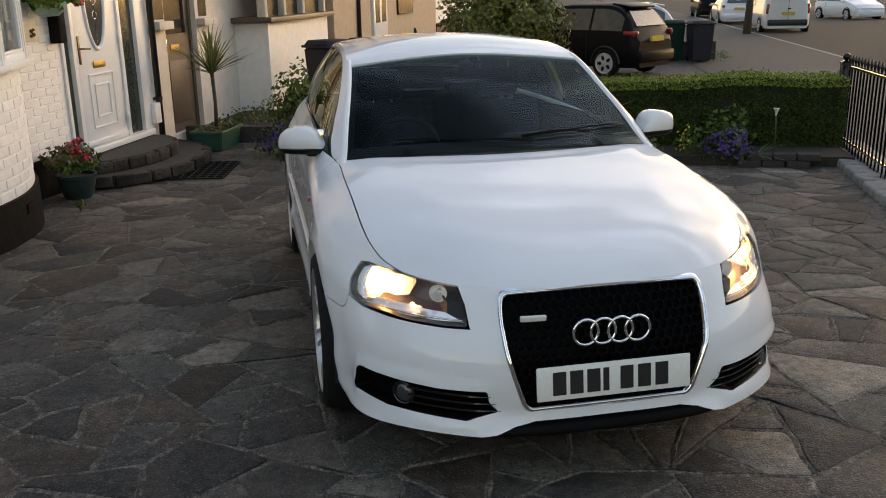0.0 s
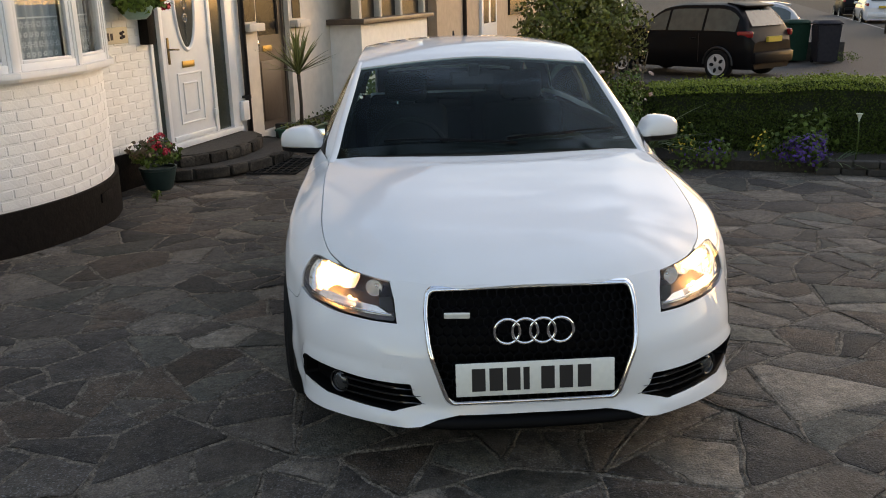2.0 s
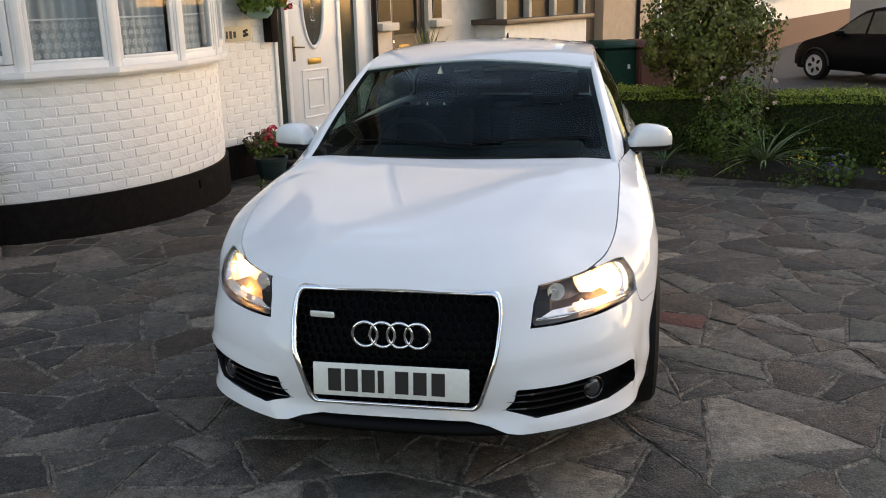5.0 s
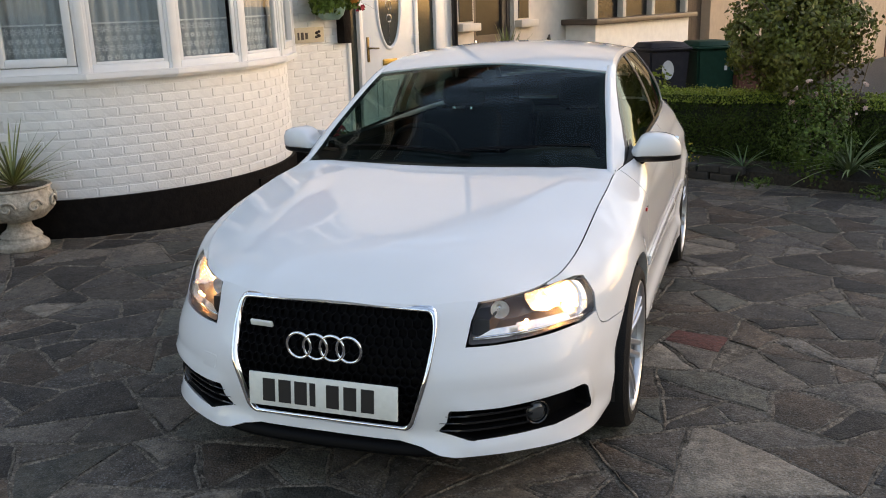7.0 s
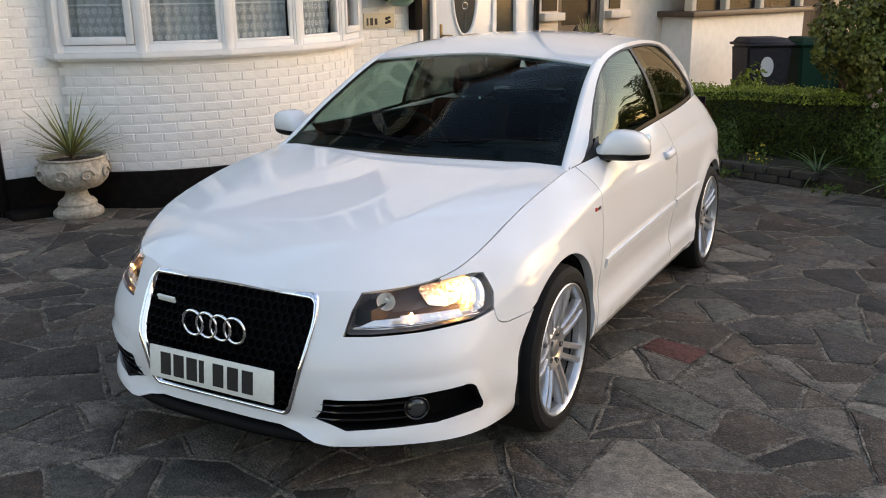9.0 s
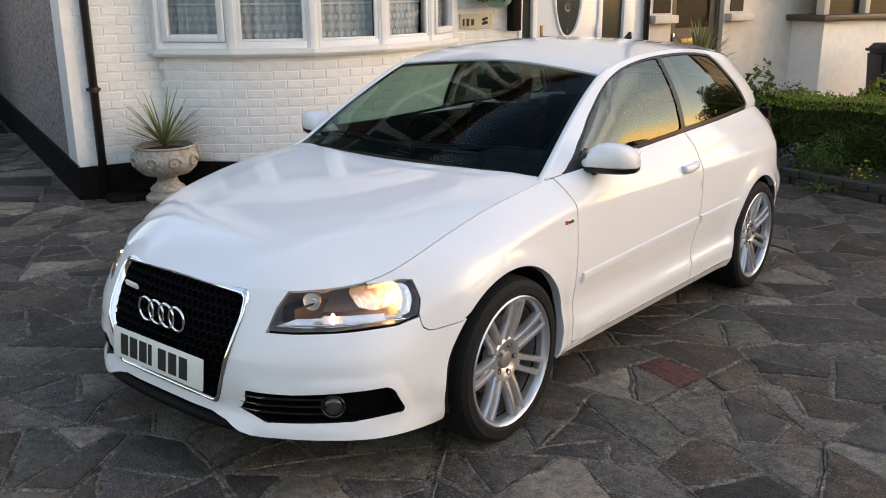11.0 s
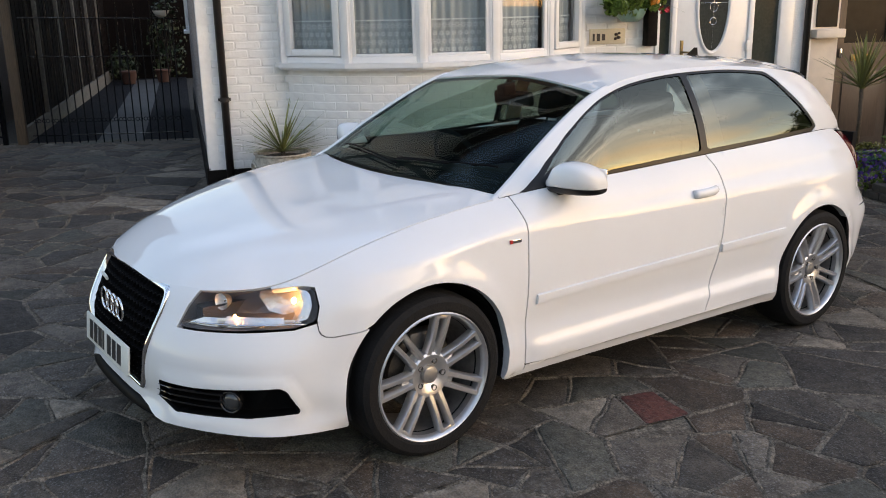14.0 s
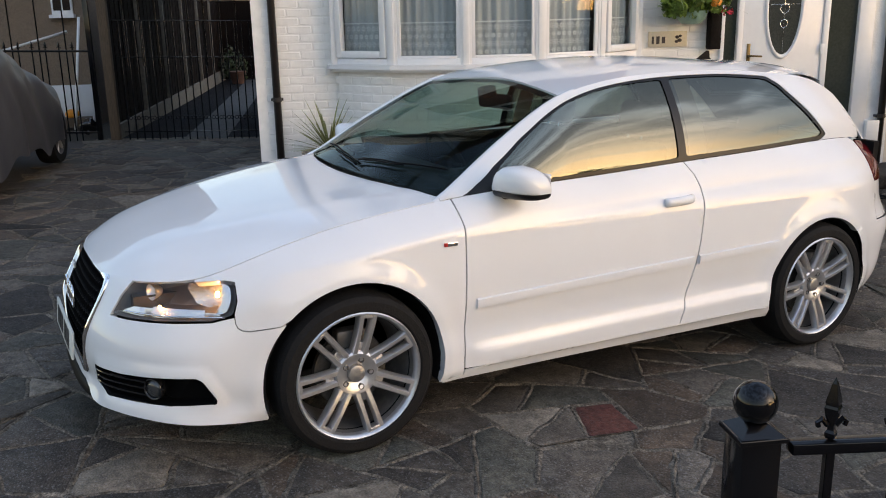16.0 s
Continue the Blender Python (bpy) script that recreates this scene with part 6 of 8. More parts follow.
leaf_mesh("dark_leaves", 200, blob((-.02, -.05, .34), (.20, .18, .14), -.2), .045, M_DARKLEAF, 13, pt, "dark red leaves")["kind"] = "stuff"
leaf_mesh("red_blooms", 230, blobs([((.02, -.06, .46), (.05, .05, .04)), ((.10, -.12, .42), (.05, .05, .05)), ((.06, -.02, .50), (.04, .05, .03)), ((.14, -.05, .36), (.04, .05, .04)), ((-.05, .06, .44), (.03, .03, .03)), ((.08, .1, .40), (.025, .025, .025))]), .032, M_REDFLOWER, 14, pt, "red blooms")["kind"] = "stuff"

# hanging basket
M_BASKETLEAF = mat("basket_leaf", (0.105, 0.165, 0.028), 0.55, spec=0.25, island=0.5)
hb = thing("hanging_basket", "pale green wall basket with trailing spider plant and flowers", "hanging basket", HOUSE @ pose(.12, 3.92, 1.56))
bm = bmesh.new()
lathe(bm, [(0, -.125), (.08, -.12), (.125, -.08), (.15, -.02), (.157, .0), (.148, .0), (.135, -.02), (0, -.02)], 28)
part("bowl", bm, M_TEALPOT, hb, "", 40)
leaf_mesh("basket_leaves", 1300, blobs([((.02, 0, .08), (.20, .26, .17)), ((.08, -.16, .02), (.12, .14, .14)), ((.06, .16, .06), (.14, .14, .15))], -.5), .055, M_BASKETLEAF, 22, hb, "green leaves")["kind"] = "stuff"
leaf_mesh("basket_flowers", 60, blobs([((.20, .05, .13), (.055, .055, .05)), ((.20, .14, .06), (.04, .04, .04))]), .045, M_ORANGE, 23, hb, "orange flowers")["kind"] = "stuff"
leaf_mesh("basket_red_flowers", 50, blobs([((.10, .31, -.02), (.04, .045, .05)), ((.12, .30, .12), (.045, .045, .04)), ((.14, .24, .19), (.035, .04, .035))]), .045, M_REDFLOWER, 24, hb, "red flowers")["kind"] = "stuff"
strap_plant("spider_plant", "trailing spider plant in the wall basket", HOUSE @ pose(.16, 3.77, 1.62), .0, 60, .40, .008, .85, M_STRAPGREEN, 31, 1.3, -.5)

# ---- hedge, bed and shrubs ----
HX0, HX1, HY0, HY1 = 1.4, 7.25, 6.20, 6.95


def hedge_top(x):
    return .555 + .022 * (x - 1.4) + .014 * math.sin(x * 2.3) + .012 * math.sin(x * 5.1 + 1)


hedge = thing("hedge", "clipped green privet hedge beside the drive", "hedge", HOUSE)
# solid filling behind the leaves, coloured dark for the shade inside the hedge
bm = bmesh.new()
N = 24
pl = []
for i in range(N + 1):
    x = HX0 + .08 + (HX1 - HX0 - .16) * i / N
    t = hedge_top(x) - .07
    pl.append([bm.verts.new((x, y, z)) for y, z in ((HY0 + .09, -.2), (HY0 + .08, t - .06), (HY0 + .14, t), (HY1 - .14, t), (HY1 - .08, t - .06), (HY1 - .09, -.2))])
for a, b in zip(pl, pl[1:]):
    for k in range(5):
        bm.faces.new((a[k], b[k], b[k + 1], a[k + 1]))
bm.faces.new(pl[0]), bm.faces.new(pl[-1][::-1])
part("hedge_core", bm, M_HEDGECORE, hedge, "dark solid filling that stands for the shaded inside", False)


def hedge_face(rnd):
    x = rnd.uniform(HX0, HX1)
    z = rnd.uniform(-.02, 1) * hedge_top(x)
    y = HY0 + rnd.uniform(-.03, .10) + .05 * (z > .4) + .035 * math.sin(x * 7.3 + 2 * math.sin(z * 9)) * math.sin(z * 11 + x * 3.1)
    if rnd.rand() < .12:
        x, y = (HX1 - rnd.uniform(0, .08) if rnd.rand() < .6 else HX0 + rnd.uniform(0, .08)), rnd.uniform(HY0, HY1)
        return (x, y, z), (1 if x > 4 else -1, -.3, .2)
    return (x, y, z), (0, -1, .35)


def hedge_up(rnd):
    x, y = rnd.uniform(HX0, HX1), rnd.uniform(HY0 - .02, HY1)
    e = min(1, (y - HY0 + .03) / .08)
    return (x, y, hedge_top(x) - .07 + rnd.uniform(0, .085) * e + .04 * (rnd.rand() < .06)), ((0, -.2, 1) if rnd.rand() < .4 else (rnd.uniform(-1, 1), rnd.uniform(-1, .3), .25))


# the crown leaves take a much brighter green than the faces
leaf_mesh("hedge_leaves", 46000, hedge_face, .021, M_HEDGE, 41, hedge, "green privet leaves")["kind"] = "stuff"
leaf_mesh("hedge_crown", 26000, hedge_up, .022, M_HEDGETOP, 42, hedge, "bright green leaves along the top")["kind"] = "stuff"
# bed in front, edged with low bricks
bed = part("flower_bed", boxes((1.5, 7.2, 5.62, 6.4, -.3, .0)), M_SOIL, None, "dark soil bed below the hedge", False, H(0, 0, -.005))
tagged(bed, category="flower bed", kind="structure")
edge = thing("bed_edging", "weathered brick edging round the flower bed", "edging", HOUSE)
bm = bmesh.new()
box(bm, -.105, .105, -.05, .05, -.034, .034, bev=.009)
bme = bpy.data.meshes.new("brick")
bm.to_mesh(bme)
bm.free()
bme.materials.append(M_STEPSTONE)
rnd = random.Random(4)
for x0, x1, rows_ in ((1.6, 3.6, 2), (6.1, 6.95, 2)):
    n = int((x1 - x0) / .222)
    for j in range(rows_):
        for i in range(n):
            x = x0 + .111 + .222 * i + (.1 if j else 0)
            ob = new("brick", bme)
            ob.parent = edge
            ob.matrix_local = Matrix.Translation((0, 0, gz(x, 5.56) + .032 + .07 * j)) @ pose(x, 5.56 + rnd.uniform(-.012, .012), 0, rnd.uniform(-2, 2), rnd.uniform(-2, 2), rnd.uniform(-3, 3))


def low_plant(name, label, x, y, r, n, size, material, flower=None, fn=0, fsize=.03, seed=1, h=None):
    p = thing(name, label, "plant", H(x, y, gz(x, y) + .03))
    leaf_mesh("leaves", n, blob((0, 0, (h or r) * .55), (r, r, h or r), -.5), size, material, seed, p, "green leaves")["kind"] = "stuff"
    bm = bmesh.new()
    rn = random.Random(seed + 7)
    hh = h or r
    for k in range(9):
        a, q = rn.uniform(0, 6.28), rn.uniform(.3, .75) * r
        tube(bm, [(0, 0, -.03), (q * .4 * math.cos(a), q * .4 * math.sin(a), hh * .5), (q * math.cos(a), q * math.sin(a), hh * rn.uniform(.8, 1.2))], .004, 4)
    part("stems", bm, M_BARK if hh > .4 else M_FERN, p, "thin stems", True)
    if flower:
        leaf_mesh("blossom", fn, blob((0, -.03, (h or r) * .62), (r * .95, r, (h or r) * .95), -.2), fsize, flower, seed + 1, p, "small flowers")["kind"] = "stuff"
    return p


M_BOXLEAF = mat("box_leaf", (0.060, 0.095, 0.018), 0.6, spec=0.2, island=0.4)
low_plant("violet_cushion", "mound of purple flowers in the bed", 6.02, 5.66, .24, 260, .04, M_FERN, M_PURPLE, 420, .032, 51, .20)
low_plant("violet_cushion", "scattered purple flowers along the bed edge", 5.2, 5.66, .22, 220, .04, M_FERN, M_PURPLE, 50, .026, 53, .16)
low_plant("violet_cushion", "scattered purple flowers along the bed edge", 2.35, 5.72, .20, 160, .04, M_FERN, M_PURPLE, 150, .026, 55, .18)
low_plant("violet_cushion", "mound of purple flowers at the end of the bed", 1.52, 5.66, .28, 300, .04, M_FERN, M_PURPLE, 380, .030, 151, .22)
low_plant("leafy_perennial", "broad green leaves at the end of the hedge", 1.50, 6.15, .25, 700, .052, M_FERN, None, 0, 0, 153, .55)
low_plant("pansies", "yellow pansies in the flower bed", 4.92, 5.72, .14, 90, .04, M_FERN, M_YELLOW, 36, .028, 57, .24)
low_plant("pansies", "yellow pansies in the flower bed", 5.65, 5.75, .12, 80, .04, M_FERN, M_YELLOW, 28, .028, 59, .22)
low_plant("pansies", "yellow pansies in the flower bed", 3.08, 5.70, .12, 80, .03, M_FERN, M_YELLOW, 22, .026, 61, .16)
low_plant("leafy_perennial", "leafy green perennial leaning from the hedge", 4.24, 5.86, .34, 2600, .032, M_FERN, None, 0, 0, 63, .52)
low_plant("box_ball", "small rounded green shrub beside the drive", 2.66, 5.74, .21, 1500, .022, M_BOXLEAF, None, 0, 0, 65, .26)
low_plant("leafy_perennial", "broad green leaves below the hedge", 6.05, 5.95, .26, 420, .055, M_FERN, None, 0, 0, 67, .30)
strap_plant("day_lily", "arching green strap leaves in the bed", H(4.56, 5.72, gz(4.56, 5.72) + .10), .02, 64, .56, .009, .62, M_STRAPPALE, 71, .80, .12)
strap_plant("day_lily", "arching green strap leaves in the bed", H(3.62, 5.72, gz(3.62, 5.72) + .05), .02, 26, .36, .007, .8, M_STRAPGREEN, 72, .8, .2)
strap_plant("day_lily", "arching green strap leaves in the bed", H(6.28, 5.60, gz(6.28, 5.60) + .05), .02, 16, .24, .007, .7, M_STRAPGREEN, 73, .9, .1)
for x, y in ((6.46, 5.72),):
    p = thing("arum_lily", "single white arum lily on a tall stem", "flower", H(x, y, gz(x, y) + .02))
    bm = bmesh.new()
    tube(bm, [(0, 0, 0), (.01, 0, .25), (.0, 0, .47)], .006, 6)
    part("stem", bm, M_FERN, p, "", True)
    bm = bmesh.new()
    lathe(bm, [(.005, .45), (.011, .48), (.022, .51), (.032, .525)], 12)
    part("bloom", bm, mat("white_petal", (.72, .74, .62), .5), p, "white bloom", True)
low_plant("weeds", "green weeds in the paving joints", 3.9, 5.35, .16, 70, .03, M_FERN, None, 0, 0, 81, .05)
low_plant("weeds", "green weeds in the paving joints", 2.9, 5.40, .20, 80, .03, M_FERN, None, 0, 0, 82, .05)
low_plant("weeds", "green weeds in the paving joints", 4.9, 5.40, .20, 80, .03, M_FERN, None, 0, 0, 83, .06)
low_plant("weeds", "small green weed by the house", .55, 3.3, .05, 30, .025, M_FERN, None, 0, 0, 84, .05)

# tall shrub standing behind the hedge
SX, SY = 3.74, 6.68
sh = thing("evergreen_shrub", "tall rounded evergreen shrub with bronze young leaves", "shrub", H(SX, SY))
bm = bmesh.new()
tube(bm, [(0, 0, -.1), (.02, 0, .4), (0, .02, .9), (.03, 0, 1.4)], .04, 8, [.05, .045, .035, .02])
rnd = random.Random(8)
for k in range(9):
    a, z = k * 2.4, .6 + .08 * k
    tube(bm, [(0, 0, z), (.25 * math.cos(a), .25 * math.sin(a), z + .2), (.5 * math.cos(a), .5 * math.sin(a), z + .42)], .015, 6, [.02, .014, .006])
part("trunk", bm, M_BARK, sh, "branching trunk", True)
leaf_mesh("crown", 17000, blobs([((0, 0, 1.35), (.55, .58, .60)), ((-.3, -.15, 1.25), (.38, .40, .40)), ((.30, -.1, 1.28), (.36, .40, .42)), ((0, .1, 1.75), (.42, .42, .38)), ((.1, -.30, 1.0), (.34, .28, .32)), ((.05, -.2, .75), (.26, .22, .22))], -1), .046, M_SHRUB, 91, sh, "glossy green and bronze leaves")["kind"] = "stuff"
rb = thing("rose_bush", "thin rose stems with pale pink flowers", "rose", H(4.22, 6.30))
bm = bmesh.new()
rnd = random.Random(5)
for k in range(9):
    dx, dy = rnd.uniform(-.3, .3), rnd.uniform(-.25, .1)
    tube(bm, [(dx * .2, dy * .2, 0), (dx * .6, dy * .6, .5), (dx, dy, rnd.uniform(.75, 1.1))], .006, 5)
part("stems", bm, M_DARKLEAF, rb, "thin reddish stems", True)
leaf_mesh("rose_leaves", 260, blob((0, -.1, .75), (.36, .25, .35), -1), .045, M_DARKLEAF, 95, rb, "dark leaves")["kind"] = "stuff"
leaf_mesh("rose_blooms", 60, blobs([((rnd.uniform(-.3, .35), -.28 + rnd.uniform(-.08, .05), rnd.uniform(.5, 1.05)), (.022, .022, .022)) for _ in range(12)]), .035, M_PINKFLOWER, 96, rb, "pale pink blooms")["kind"] = "stuff"


# ---- railings along the street ----
def railing(name, label, p0, p1, ztop, gap, post_first=True, posts=True, zbase=.09, finial=True, group="street railings", rail=1.0):
    a, b = Vector((*p0, 0)), Vector((*p1, 0))
    d = b - a
    L = d.length
    ang = math.atan2(d.y, d.x)
    m = HOUSE @ Matrix.Translation((a.x, a.y, 0)) @ Matrix.Rotation(ang, 4, "Z")
    root = thing(name, label, "railing", m, group)
    za, zb = gz(*p0), gz(*p1)

    def zz(x):
        return za + (zb - za) * x / L
    sl = math.atan2(zb - za, L)
    for z, h in ((ztop - .16, .014 * rail), (zbase + .06, .012 * rail)):
        part("rail", boxes((.0, L / math.cos(sl), -.020 * rail, .020 * rail, -h, h), bev=.004 * rail), M_IRON, root, "", 40, Matrix.Translation((0, 0, za + z)) @ Matrix.Rotation(-sl, 4, "Y"))
    bm = bmesh.new()
    box(bm, -.008, .008, -.008, .008, zbase - .06, ztop - .16, bev=.002)
    bar = bpy.data.meshes.new("bar")
    bm.to_mesh(bar)
    bm.free()
    bar.materials.append(M_IRON)
    bm = bmesh.new()
    z0 = ztop - .146
    lathe(bm, [(.009, z0), (.012, z0 + .005), (.012, z0 + .011), (.008, z0 + .016), (.007, z0 + .025), (.013, z0 + .043), (.0165, z0 + .058), (.014, z0 + .063), (.0155, z0 + .068), (.006, z0 + .102), (0, z0 + .114)], 4)
    for s in (-1, 1):
        tube(bm, [(s * .007, 0, z0 + .024), (s * .019, 0, z0 + .038), (s * .026, 0, z0 + .031), (s * .023, 0, z0 + .023)], .005, 5)
    fin = bpy.data.meshes.new("finial")
    bm.to_mesh(fin)
    bm.free()
    fin.materials.append(M_IRON)
    n = int((L - .12) / gap)
    for i in range(n + 1):
        x = .010 + gap * (i + .5)
        if x > L - .05:
            break
        ob = new("bar", bar)
        ob.parent = root
        ob.matrix_local = Matrix.Translation((x, 0, zz(x)))
        if finial:
            o2 = new("finial", fin)
            o2.parent = ob
    return root


def iron_post(x, y, top, label, w=.036):
    p = thing("gate_post", label, "gate post", H(x, y), "street railings")
    part("shaft", boxes((-w, w, -w, w, -.2, top), bev=.003), M_IRON, p, "", 40)
    bm = bmesh.new()
    box(bm, -w - .008, w + .008, -w - .008, w + .008, top, top + .010, bev=.002)
    prism(bm, [(-w - .004, -w - .004), (w + .004, -w - .004), (w + .004, w + .004), (-w - .004, w + .004)], top + .010, top + .026)
    for v in bm.verts:
        if v.co.z > top + .02:
            v.co.x *= .45
            v.co.y *= .45
    part("cap", bm, M_IRON, p, "", False)
    bm = bmesh.new()
    ball(bm, (0, 0, top + .026 + .036), .0385, 28)
    part("ball_finial", bm, M_IRON, p, "glossy black ball", True)


iron_post(6.93, 1.17, .885, "square black iron post with a ball on top")
iron_post(7.30, 6.62, .90, "square black iron post with a ball on top", .045)
railing("street_railing", "black iron railing with spear finials", (6.965, 1.22), (7.29, 6.58), 1.035, .125, rail=.76)
# cobbled edging at the foot of the railing
cob = thing("stone_edging", "row of weathered stones below the railing", "edging", HOUSE)
bm = bmesh.new()
box(bm, -.11, .11, -.085, .085, -.06, .05, bev=.022)
cme = bpy.data.meshes.new("stone")
bm.to_mesh(cme)
bm.free()
cme.materials.append(M_KERB)
cme.shade_smooth()
rnd = random.Random(14)
for i in range(27):
    y = 1.45 + i * .19
    x = 6.86 + (7.30 - 6.94) * (y - 1.28) / 5.34
    ob = new("stone", cme)
    ob.parent = cob
    ob.matrix_local = pose(x, y, gz(x, y) + .02, rnd.uniform(-5, 5), rnd.uniform(-6, 6), rnd.uniform(-7, 7))
part("backing_stone", boxes((-.11, .11, 0, 5.2, -.2, .075), bev=.01), M_CONCRETE, cob, "", 40, pose(7.06, 1.4, gz(7, 4), 0, 0, -3.9))

# ---- neighbour's house ----
nb = thing("neighbour_house", "cream painted terraced house with brown woodwork", "house", HOUSE, kind="structure")
part("front_wall", boxes((-.30, -.05, 6.12, 6.45, -.4, 5.6), (-.30, -.05, 7.30, 11.9, -.4, 5.6), (-.30, -.05, 6.45, 7.30, 2.2, 5.6), (-.30, -.05, 6.45, 7.3, -.4, .02)), M_RENDER, nb, "cream painted wall", False)
part("bay_front", boxes((-.05, .42, 8.55, 11.5, -.4, 1.20)), M_WHITEBRICK, nb, "white bay wall", False)
part("bay_base", boxes((.42, .44, 8.53, 11.52, -.4, .24)), M_RENDER, nb, "cream bay base", False)
part("bay_sill", boxes((-.05, .52, 8.42, 11.62, 1.20, 1.275), bev=.012), M_BROWNDOOR, nb, "brown window sill", 40)
part("bay_glass", boxes((.30, .31, 8.6, 11.4, 1.275, 2.5)), M_DARKGLASS, nb, "dark window glass", False)
for y in (8.55, 9.35, 10.25, 11.4):
    part("bay_mullion", boxes((.28, .40, y, y + .10, 1.275, 2.5), bev=.008), mat("cream_paint", (.62, .57, .50), .4, var=.05, scale=4) if y < 8.6 else bpy.data.materials["cream_paint"], nb, "cream mullion", 40)
for y in (8.68, 9.48, 10.4):
    vs = []
    for i in range(31):
        yy = y + .82 * i / 30
        vs += [(.285 + .015 * math.sin(i * 1.1), yy, 1.28), (.285 + .015 * math.sin(i * 1.1), yy, 2.5)]
    raw("bay_curtain", vs, [(2 * i, 2 * i + 2, 2 * i + 3, 2 * i + 1) for i in range(30)], M_VOILE, nb, "pale net curtain", True)
part("bay_front_upper", boxes((-.05, .46, 8.5, 11.55, 2.5, 2.8)), M_RENDER, nb, "", False)
nd = thing("door_2", "brown wooden front door with glazed top", "door", HOUSE @ pose(-.16, 0, 0), kind="structure")
part("door_frame", boxes((-.02, .05, 6.45, 6.51, .02, 2.2), (-.02, .05, 7.24, 7.30, .02, 2.2), (-.02, .05, 6.51, 7.24, 2.12, 2.2), bev=.006), M_BROWNDOOR, nd, "brown frame", 40)
lf = part("door_leaf", boxes((-.02, .03, 6.51, 7.24, .02, 1.15), (-.02, .03, 6.51, 6.60, 1.15, 2.12), (-.02, .03, 7.15, 7.24, 1.15, 2.12)), M_BROWNDOOR, nd, "brown painted door", False)
part("door_glass", boxes((-.005, .005, 6.60, 7.15, 1.15, 2.12)), M_DARKGLASS, lf, "dark door glass", False)
part("door_panel", boxes((.03, .042, 6.62, 7.12, .12, .85), bev=.008), M_BROWNDOOR, lf, "", 40)
part("letter_plate", boxes((.03, .04, 6.70, 6.93, .96, 1.03), bev=.004), M_BRASS, lf, "brass letter plate", 40)
part("door_knob", boxes((.03, .07, 6.53, 6.56, 1.0, 1.1), bev=.01), M_CHROME, lf, "", 40)
part("small_window", boxes((-.06, -.04, 6.16, 6.42, 1.33, 2.1)), M_DARKGLASS, nb, "", False)
part("small_sill", boxes((-.06, .06, 6.10, 6.46, 1.22, 1.31), bev=.01), M_RENDER, nb, "cream sill", 40)
part("small_window", boxes((-.06, -.04, 7.40, 7.62, 1.33, 2.1)), M_DARKGLASS, nb, "", False)
part("small_sill", boxes((-.06, .06, 7.32, 7.72, 1.22, 1.31), bev=.01), M_RENDER, nb, "cream sill", 40)
gatew = thing("side_gate", "tall brown wooden side gate", "gate", HOUSE @ pose(-.1, 11.9, 0), kind="structure")
for i in range(6):
    part("board", boxes((0, .03, .01 + i * .2, .205 + i * .2, -.1, 2.6)), M_BROWNGATE, gatew, "", False)
nb2 = thing("far_house", "beige rendered terraced house with white door", "house", HOUSE, kind="structure")
part("front_wall", boxes((-.35, .10, 13.1, 25.2, -.8, 5.6)), M_BEIGE, nb2, "beige wall", False)
bm = bmesh.new()
tube(bm, [(.14, 14.9, -.4), (.14, 14.9, 5.5)], .04, 8)
part("pipe", bm, M_PIPE, nb2, "dark downpipe", True)
part("white_door", boxes((.08, .16, 16.2, 17.6, -.2, 2.3), bev=.01), M_UPVC, nb2, "white door and frame", 40)
for y in (16.35, 17.0):
    part("door_glass", boxes((.155, .165, y, y + .45, .9, 2.1)), M_DARKGLASS, nb2, "", False)
part("wall_window", boxes((.08, .15, 19.0, 21.0, 1.0, 2.3)), M_DARKGLASS, nb2, "", False)
nb4 = thing("end_house", "white rendered house at the end of the row", "house", HOUSE, kind="structure")
part("front_wall", boxes((-.35, .10, 25.2, 46, .55, 5.6)), M_WHITEWALL, nb4, "white rendered wall", False)
part("brick_base", boxes((-.35, .13, 25.2, 46, -.8, .55)), M_ROOF, nb4, "red brick base", False)
fw = part("window", boxes((.08, .16, 26.3, 28.6, 1.15, 2.5), bev=.01), M_UPVC, nb4, "white window", 40)
for y in (26.42, 27.52):
    part("pane", boxes((.155, .165, y, y + .95, 1.27, 2.38)), M_DARKGLASS, fw, "", False)
# low wall, and a raised bed in front of the neighbour's house
lw = part("low_brick_wall", boxes((-.05, 1.9, 6.72, 6.86, -.3, .085), bev=.01), M_STEPSTONE, None, "low dark brick edging between the two fronts", 40, HOUSE)
tagged(lw, category="low wall", kind="structure")
fb = part("front_bed", boxes((.0, 2.0, 6.86, 8.8, -.3, .03)), M_SOIL, None, "bare soil bed before the neighbouring house", False, HOUSE)
tagged(fb, category="flower bed", kind="structure")
low_plant("weeds", "tangled weeds by the neighbouring wall", .55, 7.3, .3, 240, .04, M_SHRUB, None, 0, 0, 85, .22)
low_plant("weeds", "tangled weeds by the neighbouring wall", .5, 8.1, .25, 160, .04, M_SHRUB, None, 0, 0, 86, .2)
low_plant("round_bush", "small leafy green bush", 1.5, 8.2, .28, 600, .06, M_HEDGETOP, None, 0, 0, 87, .42)


